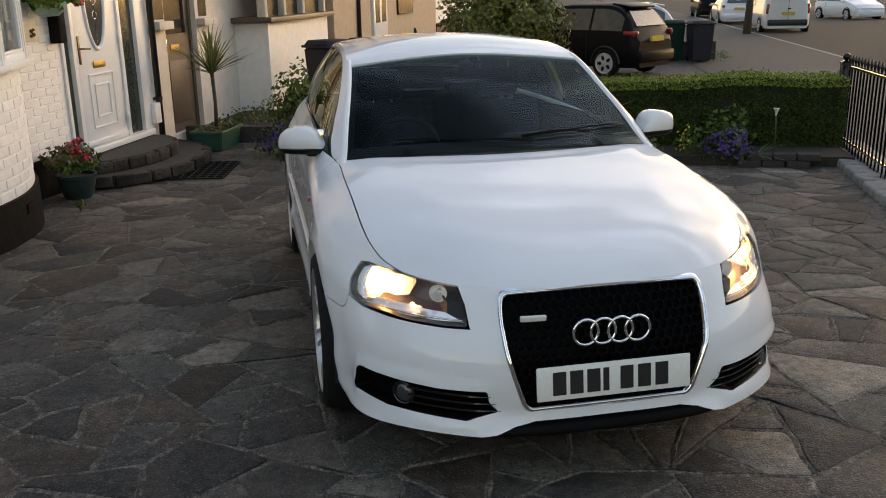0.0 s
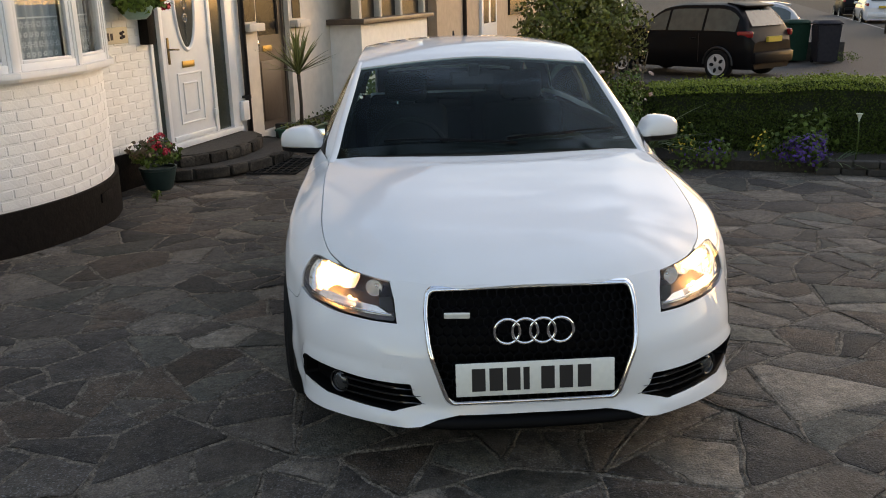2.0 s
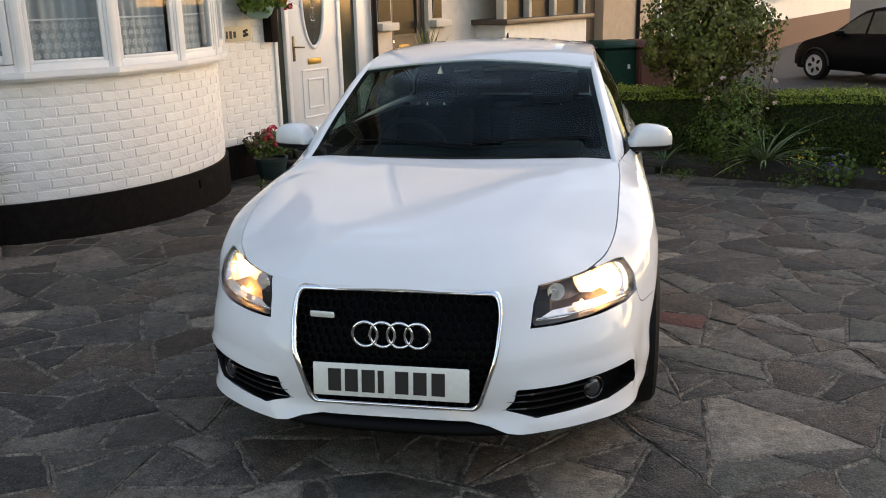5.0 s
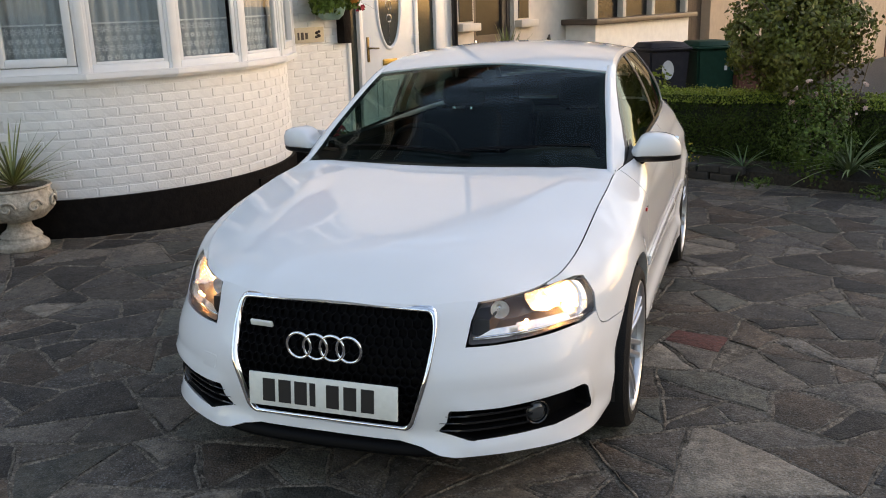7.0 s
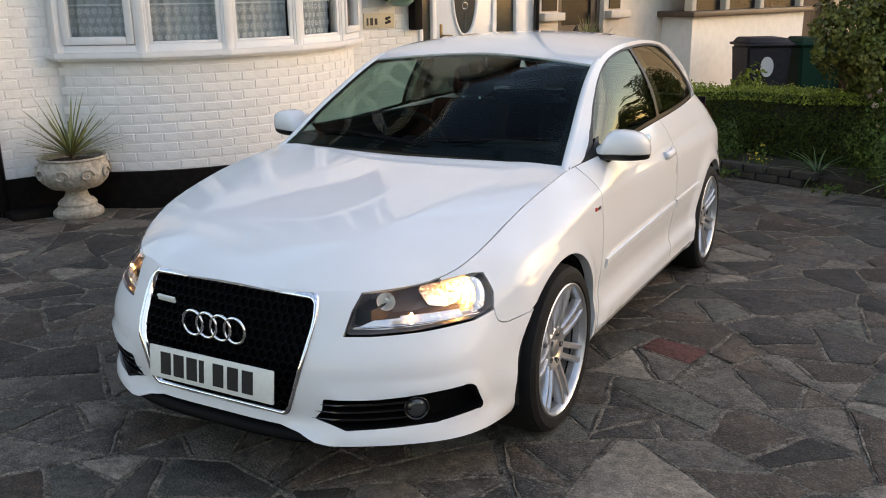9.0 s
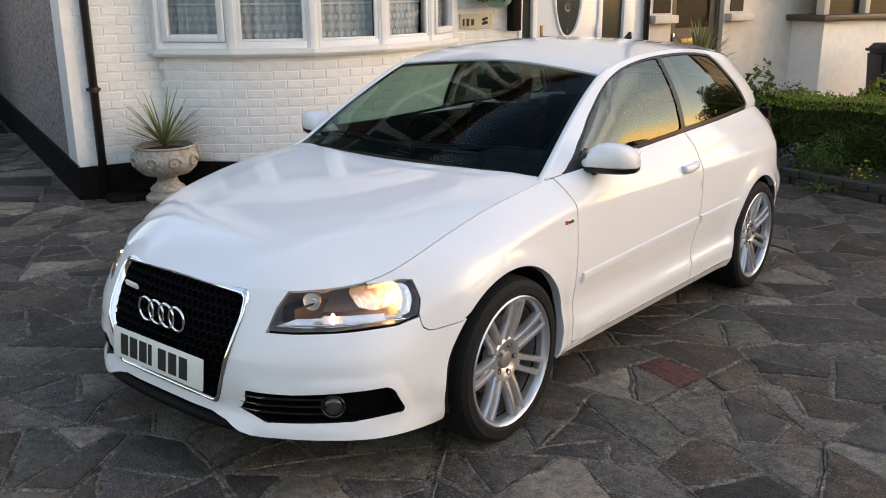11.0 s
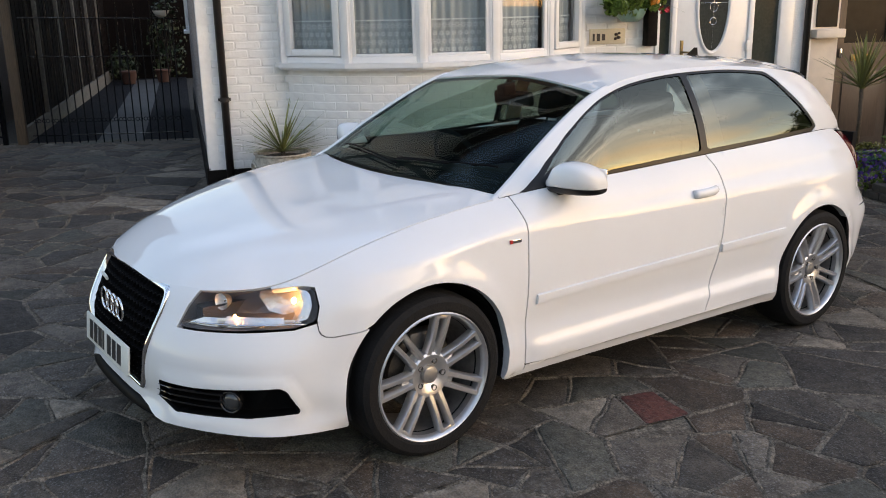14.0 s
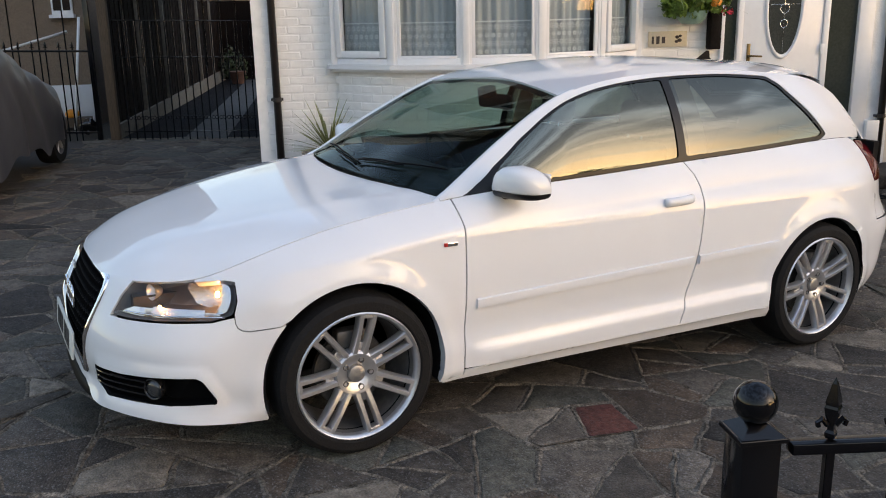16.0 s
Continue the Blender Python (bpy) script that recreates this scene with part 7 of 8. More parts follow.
def wheelie_bin(x, y, rz, material, label, mark=None):
    b = thing("wheelie_bin", label, "bin", H(x, y, None, rz), "wheelie bins")
    bm = bmesh.new()
    prism(bm, [(-.24, -.24), (.24, -.24), (.24, .24), (-.24, .24)], .04, .95)
    for v in bm.verts:
        if v.co.z > .5:
            v.co.x *= 1.2
            v.co.y *= 1.18
    bmesh.ops.bevel(bm, geom=[e for e in bm.edges], offset=.025, segments=2, affect="EDGES")
    part("bin_body", bm, material, b, "", 40)
    bm = bmesh.new()
    prism(bm, [(-.31, -.31), (.31, -.31), (.31, .31), (-.31, .31)], .95, .985)
    prism(bm, [(-.29, -.29), (.29, -.29), (.29, .27), (-.29, .27)], .985, 1.05)
    for v in bm.verts:
        if v.co.z > 1.02:
            v.co.x *= .8
            v.co.y = v.co.y * .82 + .03
    bmesh.ops.bevel(bm, geom=[e for e in bm.edges], offset=.012, segments=1, affect="EDGES")
    part("bin_lid", bm, material, b, "", 40)
    bm = bmesh.new()
    tube(bm, [(-.22, .33, .96), (.22, .33, .96)], .018, 8)
    part("bin_handle", bm, material, b, "", True)
    for sx in (-.22, .22):
        bm = bmesh.new()
        lathe(bm, [(0, -.025), (.09, -.025), (.10, -.01), (.10, .01), (.09, .025), (0, .025)], 16, pose(sx, .22, .10, 0, 90, 0))
        part("bin_wheel", bm, M_RUBBER, b, "", 40)
    if mark == "round":
        bm = bmesh.new()
        prism(bm, oval(0, 0, .085, .125, 24), 0, .003)
        part("label", bm, M_LABEL, b, "pale round label", False, pose(-.03, -.283, .70, 86.5, 0, 0))
    if mark == "small":
        part("label", boxes((-.02, .02, 0, .003, -.03, .03)), M_LABEL, b, "small pale mark", False, pose(.12, -.285, .70, -3, 0, 0))


wheelie_bin(1.17, 9.0, 52, M_BINBLACK, "black wheelie bin with a pale round label", "round")
wheelie_bin(1.64, 9.46, 50, M_BINGREEN, "dark green wheelie bin", "small")
wheelie_bin(2.08, 9.78, 46, M_BINBROWN, "reddish brown wheelie bin")


# ---- other cars ----
M_FARRED = mat("red_lamp_glass", (0.28, 0.012, 0.012), 0.2, coat=0.4)
M_FARGLASS = mat("parked_car_glass", (0.055, 0.072, 0.068), 0.12, var=0.12, scale=1.6, coat=0.4)

M_FARALLOY = mat("painted_alloy", (0.50, 0.50, 0.50), 0.4, 0.2, var=0.05, scale=10)


def plain_car(label, m, material, L, Wd, Hh, kind="hatch", group="parked cars", wheel_mat=M_FARALLOY):
    """A parked car further off: body, glass, wheels, lamps; its nose points along +x."""
    c = thing("parked_car", label, "car", m, group)
    hw = Wd / 2
    wb = L * .64
    x0, x1 = -L / 2, L / 2
    if kind == "van":
        prof = [(x0, .35), (x0 - .02, .8), (x0 + .03, Hh * .95), (x0 + .15, Hh), (x1 - 1.45, Hh), (x1 - 1.05, Hh * .93), (x1 - .62, 1.12), (x1 - .1, .95), (x1, .7), (x1 - .02, .33)]
        belt, gx0, gx1 = 1.08, x1 - 2.2, x1 - .75
    else:
        prof = [(x0 + .02, .35), (x0, .62), (x0 + .06, .98), (x0 + .16, 1.10), (x0 + .42, Hh * .93), (x0 + .75, Hh), (x0 + 1.9, Hh), (x0 + 2.35, Hh * .96), (x1 - 1.05, 1.02), (x1 - .2, .80), (x1 - .02, .62), (x1, .35)]
        belt, gx0, gx1 = .98, x0 + .3, x1 - 1.15
    xs_, zs_ = [p[0] for p in prof[1:-1]], [p[1] for p in prof[1:-1]]

    def zt(x):
        return float(np.mean(np.interp(np.clip(x + np.linspace(-.16, .16, 9), x0, x1), xs_, zs_)))
    vs, fs = [], []
    ncol = 60
    for i in range(ncol + 1):
        x = x0 + (x1 - x0) * i / ncol
        e = min(1, (x - x0) / .5, (x1 - x) / .6)
        w = hw * (.80 + .20 * math.sqrt(max(0, e * (2 - e))))
        z = zt(x)
        bz = min(belt, z - .04)
        ins = .0 if z < belt + .06 else min(.19 if kind != "van" else .08, (z - belt) * .36)
        row = [(w * .9, .22), (w, .36), (w * 1.0, .62), (w * .985, bz - .10), (w * .955, bz), (w * .95 - ins * .55, bz + (z - bz) * .55), (w * .93 - ins, z - .035), (w * .80 - ins, z), (0, z + .015)]
        vs += [(x, y, zz) for y, zz in row] + [(x, -y, zz) for y, zz in row[-2::-1]]
    k = 17
    for i in range(ncol):
        for j in range(k - 1):
            fs.append((i * k + j, i * k + j + 1, (i + 1) * k + j + 1, (i + 1) * k + j))
    fs += [tuple(range(k)), tuple(ncol * k + j for j in reversed(range(k)))]
    raw("car_body", vs, fs, material, c, "", 40)

    def glass(name, quads):
        V, F = [], []
        for q in quads:
            b = len(V)
            V += q
            F.append((b, b + 1, b + 2, b + 3))
        raw(name, V, F, M_FARGLASS, c, "pale reflecting glass", False)
    for s in (1, -1):
        def sp(x, f):
            e = min(1, (x - x0) / .5, (x1 - x) / .6)
            w = hw * (.80 + .20 * math.sqrt(max(0, e * (2 - e))))
            z = zt(x)
            ins = .0 if z < belt + .06 else min(.19 if kind != "van" else .08, (z - belt) * .36)
            return (x, s * (w * .95 - ins * (.05 + .95 * f) + .028), belt + (z - .09 - belt) * f)
        cuts = [gx0 + .05, gx0 + (gx1 - gx0) * .34, gx0 + (gx1 - gx0) * .70, gx1] if kind != "van" else [gx0, gx1 - .1]
        for a, b in zip(cuts, cuts[1:]):
            n = 6
            V, F = [], []
            for i in range(n + 1):
                x = a + .02 + (b - a - .06) * i / n
                V += [sp(x, .06), sp(x, .5), sp(x, .97)]
            for i in range(n):
                for j in range(2):
                    F.append((3 * i + j, 3 * i + 3 + j, 3 * i + 4 + j, 3 * i + 1 + j))
            raw("side_window", V, F, M_FARGLASS, c, "dark side window", True)
        for xw in (-wb / 2, wb / 2):
            root = new("wheel")
            root.parent = c
            root.matrix_local = pose(xw, s * (hw - .055), .31, -90 * s, 0, 0)
            bm = bmesh.new()
            lathe(bm, [(.20, -.09), (.30, -.10), (.312, -.06), (.312, .06), (.30, .10), (.215, .10)], 32)
            part("tyre", bm, M_RUBBER, root, "", 40)
            bm = bmesh.new()
            lathe(bm, [(.215, .095), (.205, .085), (.19, .05), (.0, .045)], 32)
            part("rim_dish", bm, M_ALLOYDARK, root, "", 40)
            bm = bmesh.new()
            lathe(bm, [(.222, .088), (.226, .104), (.214, .106), (.196, .094), (.190, .07)], 32)
            part("rim", bm, wheel_mat, root, "", 40)
            bm = bmesh.new()
            for i in range(15):                               # dark lip of the wheel arch
                a = math.pi * i / 14
                for rr_, zz_ in ((.335, .075), (.36, .112), (.385, .075)):
                    bm.verts.new((rr_ * math.cos(a), -rr_ * math.sin(a) * s, zz_))
            bm.verts.ensure_lookup_table()
            for i in range(14):
                for j in range(2):
                    bm.faces.new([bm.verts[q_] for q_ in (3 * i + j, 3 * i + 3 + j, 3 * i + 4 + j, 3 * i + 1 + j)])
            part("arch_lip", bm, M_BLACKPLASTIC, root, "", True)
            bm = bmesh.new()
            lathe(bm, [(.198, .086), (.17, .098), (.08, .090), (.05, .098), (.0, .100)], 32)
            face = part("wheel_face", bm, wheel_mat, root, "silver wheel face", 40)
            for kk in range(5):
                bm = bmesh.new()
                ball(bm, Vector((0, 0, 0)), .047, 12, .25)
                part("wheel_hole", bm, M_RUBBER, face, "", True, Matrix.Rotation(kk * math.pi / 2.5, 4, "Z") @ Matrix.Translation((.125, 0, .093)) @ Matrix.Diagonal((1.25, .85, 1, 1)))
        # lamps
        zl = .92 if kind != "van" else 1.0
        part("tail_lamp", boxes((0, .34, -.05, .05, zl - .05, zl + .09) if kind != "van" else (0, .10, -.07, .07, zl - .20, zl + .20), bev=.035), M_FARRED, c, "red tail lamp", 40, pose(x0 + .02, s * hw * .83, 0, 0, 0, s * 12))
        part("head_lamp", boxes((x1 - .22, x1 - .04, -.14, .14, .64, .78), bev=.03), M_REFLECT, c, "", 40, pose(-.06, s * hw * .72, 0, 0, 0, s * -18))
        part("door_mirror", boxes((.0, .12, -.09, .09, -.06, .06), bev=.03), material, c, "", 40, pose(gx1 - .25, s * (hw + .06), belt + .02))
    # screens
    if kind == "van":
        glass("windscreen", [[(x1 - .66, -hw * .75, 1.16), (x1 - .66, hw * .75, 1.16), (x1 - 1.02, hw * .68, Hh * .93), (x1 - 1.02, -hw * .68, Hh * .93)]])
        part("door_seam", boxes((x0 - .028, x0 - .018, -.006, .006, .4, Hh - .2)), M_BLACKPLASTIC, c, "", False)
        part("door_handle", boxes((x0 - .05, x0 - .01, -.10, .04, .98, 1.04), bev=.01), M_BLACKPLASTIC, c, "", 40)
    else:
        glass("rear_screen", [[(x0 + .135, hw * .68, 1.10), (x0 + .135, -hw * .68, 1.10), (x0 + .40, -hw * .58, Hh * .91), (x0 + .40, hw * .58, Hh * .91)]])
        a, b = x0 + 2.42, x1 - 1.10
        glass("windscreen", [[(b, -hw * .72, zt(b) + .015), (b, hw * .72, zt(b) + .015), (a, hw * .60, zt(a) + .015), (a, -hw * .60, zt(a) + .015)]])
        part("roof_spoiler", boxes((x0 + .34, x0 + .80, -hw * .60, hw * .60, -.022, .022), bev=.016), material, c, "", 40, pose(0, 0, Hh - .045 - .16 * (x0 + .57), 0, -9, 0))
        for s in (1, -1):
            part("door_seam", boxes((-.004, .004, -.003, .003, .34, belt - .03)), M_BLACKPLASTIC, c, "", False, pose(gx0 + (gx1 - gx0) * .36, s * (hw + .001), 0))
            part("door_handle", boxes((-.09, .09, -.014, .014, -.014, .014), bev=.010), material, c, "", 40, pose(gx0 + (gx1 - gx0) * .42, s * (hw - .004), belt - .13))
    part("rear_bumper", boxes((x0 - .07, x0 + .16, -hw * .84, hw * .84, .33, .58), bev=.05), M_BLACKPLASTIC if kind == "van" else material, c, "", 40)
    part("front_bumper", boxes((x1 - .16, x1 + .05, -hw * .82, hw * .82, .28, .55), bev=.05), material, c, "", 40)
    part("number_plate", boxes((x0 - .075, x0 - .02, -.26, .26, .74, .85)), mat("yellow_plate", (.62, .42, .05), .5, var=.05, scale=10) if "yellow_plate" not in bpy.data.materials else bpy.data.materials["yellow_plate"], c, "yellow number plate", False, pose(.02 if kind != "van" else 0, 0, .03))
    return c


M_BLACKPAINT = mat("black_car_paint", (.006, .0055, .006), .5, coat=.08, spec=.07, var=.05, scale=3)
M_SILVER = mat("silver_car_paint", (.45, .46, .47), .3, .3, var=.03, scale=3, coat=.6)


def car_pose(x, y, rz):
    return H(x, y, gz(x, y) - (.10 if 11.6 < x < 20.5 else 0), rz)


plain_car("black compact family car parked nose to the house", car_pose(4.55, 18.45, 146), M_BLACKPAINT, 4.07, 1.76, 1.57)
plain_car("white hatchback parked by the kerb", car_pose(12.45, 46.5, 90), M_PAINT, 4.0, 1.75, 1.5)
plain_car("white panel van parked at the kerb", car_pose(13.05, 38.6, 90), M_PAINT, 4.6, 1.88, 1.85, "van")
plain_car("white saloon car parked across the road", car_pose(19.4, 51, -75), M_PAINT, 4.5, 1.8, 1.45)
plain_car("dark car parked across the road", car_pose(17.5, 60, 90), M_BLACKPAINT, 4.3, 1.8, 1.45)
plain_car("silver car parked on a front drive", car_pose(5.2, 24, 180), M_SILVER, 4.2, 1.75, 1.45)
plain_car("dark car by the kerb", car_pose(12.5, 56, 90), M_BLACKPAINT, 4.2, 1.75, 1.45)
wheelie_bin(7.66, 21.2, 12, M_BINBLACK, "black wheelie bin beside the black car")
wheelie_bin(6.98, 21.7, 16, M_BINGREEN, "dark green wheelie bin")
dw = part("garden_wall", boxes((5.9, 8.2, 22.0, 22.2, -.7, .12), bev=.01), M_STEPSTONE, None, "low dark garden wall", 40, HOUSE)
tagged(dw, category="garden wall", kind="structure")
low_plant("weeds", "rough grass at the foot of the wall", 8.1, 21.5, .5, 500, .03, M_FERN, None, 0, 0, 88, .14)

# ---- side passage with gates ----
for (x, y, w, mt_, lb) in ((-4.45, -2.33, .060, M_BROWNGATE, "square brown concrete gate pillar"), (-4.42, -2.53, .032, M_IRON, "black iron gate post")):
    g = part("gate_pillar", boxes((-w, w, -w, w, -.2, 2.6), bev=.008), mt_, None, lb, 40, H(x, y))
    tagged(g, category="gate post")
railing("passage_gate", "tall black iron gate across the side passage", (-4.40, -2.20), (-4.40, -.26), 1.75, .10, zbase=.05, finial=False, group="side gates", rail=.45)
railing("passage_gate", "tall black iron gate across the side passage", (-4.43, -2.19), (-4.43, -.26), 2.45, .21, zbase=1.05, finial=False, group="side gates", rail=.45)
railing("side_railing", "tall black iron railing with spear tops", (-4.40, -5.4), (-4.40, -2.56), 1.35, .17, zbase=.05, group="side gates")
railing("side_railing", "tall black iron railing", (-4.43, -5.4), (-4.43, -2.56), 2.5, .34, zbase=.05, finial=False, group="side gates", rail=.45)
gs = thing("gate_scrollwork", "small black iron scrolls along the foot of the gate", "scrollwork", HOUSE, "side gates")
for k in range(18):
    y = -2.12 + k * .104
    for dy in (-.022, .022):
        bm = bmesh.new()
        ring(bm, (-4.385, y + dy, gz(-4.4, y) + .30), .022, .005, "X", 18, 5)
        part("scroll", bm, M_IRON, gs, "", True)
sw = thing("window_3", "small white side window over the passage", "window", HOUSE, kind="structure")
part("window_frame", boxes((-8.2, -7.35, -.15, -.09, 1.30, 1.37), (-8.2, -7.35, -.15, -.09, 2.05, 2.12), (-8.2, -8.13, -.15, -.09, 1.37, 2.05), (-7.42, -7.35, -.15, -.09, 1.37, 2.05), bev=.006), M_UPVC, sw, "white frame", 40)
part("pane", boxes((-8.13, -7.42, -.115, -.105, 1.37, 2.05)), M_DARKGLASS, sw, "dark glass", False)
part("window_sill", boxes((-8.26, -7.29, -.19, -.09, 1.25, 1.30), bev=.008), M_UPVC, sw, "white sill", 40)
slab_sheet("passage_path", -16.5, -4.5, -1.44, -.86, -.004, M_PATH, "worn concrete path", 6, 20)
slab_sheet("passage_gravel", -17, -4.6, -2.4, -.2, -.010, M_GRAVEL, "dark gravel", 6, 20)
M_FENCEPOST = mat("weathered_post", (0.15, 0.135, 0.115), 0.85, var=0.3, scale=6, bump=0.4, bscale=40)
fnc = thing("timber_fence", "tall timber fence coloured near black for shade, with thin posts", "fence", HOUSE, kind="structure")
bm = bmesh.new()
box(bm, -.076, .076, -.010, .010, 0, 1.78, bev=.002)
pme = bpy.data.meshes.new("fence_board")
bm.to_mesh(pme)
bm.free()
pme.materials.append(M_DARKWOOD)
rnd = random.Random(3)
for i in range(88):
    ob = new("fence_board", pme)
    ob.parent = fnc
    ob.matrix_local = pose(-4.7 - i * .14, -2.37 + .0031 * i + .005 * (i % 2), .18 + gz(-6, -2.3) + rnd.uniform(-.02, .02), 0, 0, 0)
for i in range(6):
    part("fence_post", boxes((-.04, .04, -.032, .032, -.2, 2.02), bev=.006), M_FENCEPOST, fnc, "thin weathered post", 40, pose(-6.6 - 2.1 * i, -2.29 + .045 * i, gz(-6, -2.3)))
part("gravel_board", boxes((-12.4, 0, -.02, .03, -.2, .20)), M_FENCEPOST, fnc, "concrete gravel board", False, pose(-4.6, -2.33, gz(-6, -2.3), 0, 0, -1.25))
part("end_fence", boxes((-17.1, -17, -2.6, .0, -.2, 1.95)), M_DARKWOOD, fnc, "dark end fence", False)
shed = thing("garden_shed", "distant garden outbuilding with orange tiled roof", "shed", HOUSE, kind="structure")
part("shed_wall", boxes((-24, -21, -9, 3, -.2, 2.2)), M_RENDER, shed, "pale wall", False)
bm = bmesh.new()
prism(bm, [(-20.6, 2.1), (-24.4, 2.1), (-22.5, 3.4)], -9.2, 3.2, Matrix(((1, 0, 0, 0), (0, 0, 1, 0), (0, 1, 0, 0), (0, 0, 0, 1))))
part("shed_roof", bm, M_ROOF, shed, "orange tiled roof", False)
low_plant("passage_shrub", "dark shrubs at the end of the passage", -16.2, -1.75, .35, 400, .08, M_IVY, None, 0, 0, 101, .5)
low_plant("passage_shrub", "dark creeper along the fence", -16.6, -.6, .4, 500, .10, M_IVY, None, 0, 0, 104, 1.5)
for x, y, r in ((-15.2, -1.55, .20), (-15.4, -.75, .18)):
    p = thing("terracotta_pot", "terracotta flower pot in the passage", "flower pot", H(x, y))
    bm = bmesh.new()
    lathe(bm, [(0, 0), (r * .7, 0), (r, .26), (r * 1.08, .27), (r * 1.08, .31), (r * .9, .31), (0, .28)], 20)
    part("pot", bm, mat("terracotta", (.10, .045, .030), .8, var=.15, scale=8) if x > -15.3 else bpy.data.materials["terracotta"], p, "", 40)
hbk = thing("hanging_basket", "small hanging basket in the passage", "hanging basket", HOUSE @ pose(-9.2, -.55, 1.62))
bm = bmesh.new()
lathe(bm, [(0, -.12), (.09, -.10), (.15, 0), (.14, 0), (0, -.02)], 16)
part("bowl", bm, M_RENDER, hbk, "", True)
bm = bmesh.new()
for k in range(3):
    a = 2.1 * k
    tube(bm, [(.14 * math.cos(a), .14 * math.sin(a), 0), (0, 0, .38)], .004, 4)
tube(bm, [(0, 0, .38), (0, .33, .5)], .008, 5)
part("chain", bm, M_IRON, hbk, "", True)
# the other neighbour: brown wall, window, oddments, covered car
nb3 = thing("side_neighbour", "brown pebbledash house beyond the railings", "house", HOUSE, kind="structure")
part("wall", boxes((-11, -6.6, -9, -3.05, -.3, 5.6)), mat("brown_pebbledash", (.20, .145, .105), .9, var=.3, scale=20, bump=.8, bscale=90), nb3, "brown pebbledash wall", False)
win = part("window", boxes((-6.61, -6.55, -3.53, -3.22, 1.66, 2.6), bev=.005), M_UPVC, nb3, "white window", 40)
part("pane", boxes((-6.556, -6.545, -3.50, -3.39, 1.72, 2.5), (-6.556, -6.545, -3.36, -3.25, 1.72, 2.5)), M_GLOSSBLACK, win, "", False)
part("window_ledge", boxes((-6.6, -6.48, -3.56, -3.19, 1.61, 1.66)), M_UPVC, win, "", False)
for p0, p1, mm, lb, nm in (((-5.6, -3.15, .0), (-5.75, -2.95, 1.62), M_UPVC, "long white pole leaning by the wall", "pole"), ((-5.5, -4.6, 1.0), (-5.6, -3.1, 1.42), M_LABEL, "grey plank propped on the railings", "plank")):
    bm = bmesh.new()
    tube(bm, [p0, p1], .02, 8)
    tagged(part(nm, bm, mm, None, lb, True, HOUSE), category=nm)
ob_ = part("leaning_board", boxes((-.03, .03, -.34, .34, 0, .62), bev=.01), M_LABEL, None, "pale board leaning against the wall", 40, HOUSE @ pose(-6.42, -3.38, gz(-6.4, -3.4) - .01, 0, -8, 0))
tagged(ob_, category="board")
stack = thing("timber_stack", "small stack of timber offcuts by the wall", "timber", H(-6.15, -3.30))
for k in range(3):
    part("offcut", boxes((-.16, .16, -.24, .24, .045 * k, .045 * k + .042), bev=.005), M_BROWNGATE, stack, "", 40, pose(0, .01 * k, 0, 0, 0, 4 * k))
bm = bmesh.new()
ball(bm, (0, 0, .07), .11, 14, .7)
for v in bm.verts:
    v.co += Vector((noise.noise(v.co * 9), noise.noise(v.co * 9 + Vector((3, 0, 0))), noise.noise(v.co * 9 + Vector((0, 5, 0))))) * .05
tagged(part("orange_sack", bm, M_ORANGE, None, "crumpled orange sack on the ground", True, H(-6.15, -3.30, gz(-6.15, -3.3) + .13)), category="sack")
bm = bmesh.new()
ball(bm, (0, 0, .10), .12, 14, .9)
for v in bm.verts:
    v.co += Vector((noise.noise(v.co * 11), noise.noise(v.co * 11 + Vector((3, 0, 0))), noise.noise(v.co * 11 + Vector((0, 5, 0))))) * .06
tagged(part("rubbish_bag", bm, M_GLOSSBLACK, None, "black plastic rubbish bag", True, H(-5.2, -2.86)), category="rubbish bag")

cc = thing("covered_car", "parked car under a loose grey cloth cover", "car", H(-.45, -3.34, None, 180))
vs, fs = [], []
ncol, nrow = 70, 40
for i in range(ncol + 1):
    u = i / ncol
    x = -2.3 + 4.6 * u
    e = min(1, (x + 2.3) / .55, (2.3 - x) / .55)
    w = .93 * (.78 + .22 * math.sqrt(max(0, e * (2 - e))))
    hgt = float(np.interp(x, [-2.3, -2.2, -1.9, -1.2, -.5, .5, 1.0, 1.6, 2.1, 2.3], [.66, .86, 1.03, 1.42, 1.56, 1.54, 1.32, 1.08, .94, .66]))
    for j in range(nrow + 1):
        a = math.pi * j / nrow
        cx, cz = math.cos(a), math.sin(a)
        yy = w * math.copysign(abs(cx) ** .55, cx)
        low = .24 + .05 * math.sin(x * 4) + .04 * math.sin(x * 9 + 1)
        z = low + (hgt - low) * abs(cz) ** .55
        fold = .030 * noise.noise(Vector((x * 3.1, a * 2.0, 1))) + .022 * math.sin(x * 9 + 3 * noise.noise(Vector((x * 2, a * 3, 4)))) * (1 - cz) 
        vs.append((x + .02 * noise.noise(Vector((x, a * 4, 9))), yy * (1 + fold), z + fold * .6))
for i in range(ncol):
    for j in range(nrow):
        b = i * (nrow + 1) + j
        fs.append((b, b + 1, b + nrow + 2, b + nrow + 1))
raw("cover", vs, fs, M_COVER, cc, "creased grey cloth cover", True)
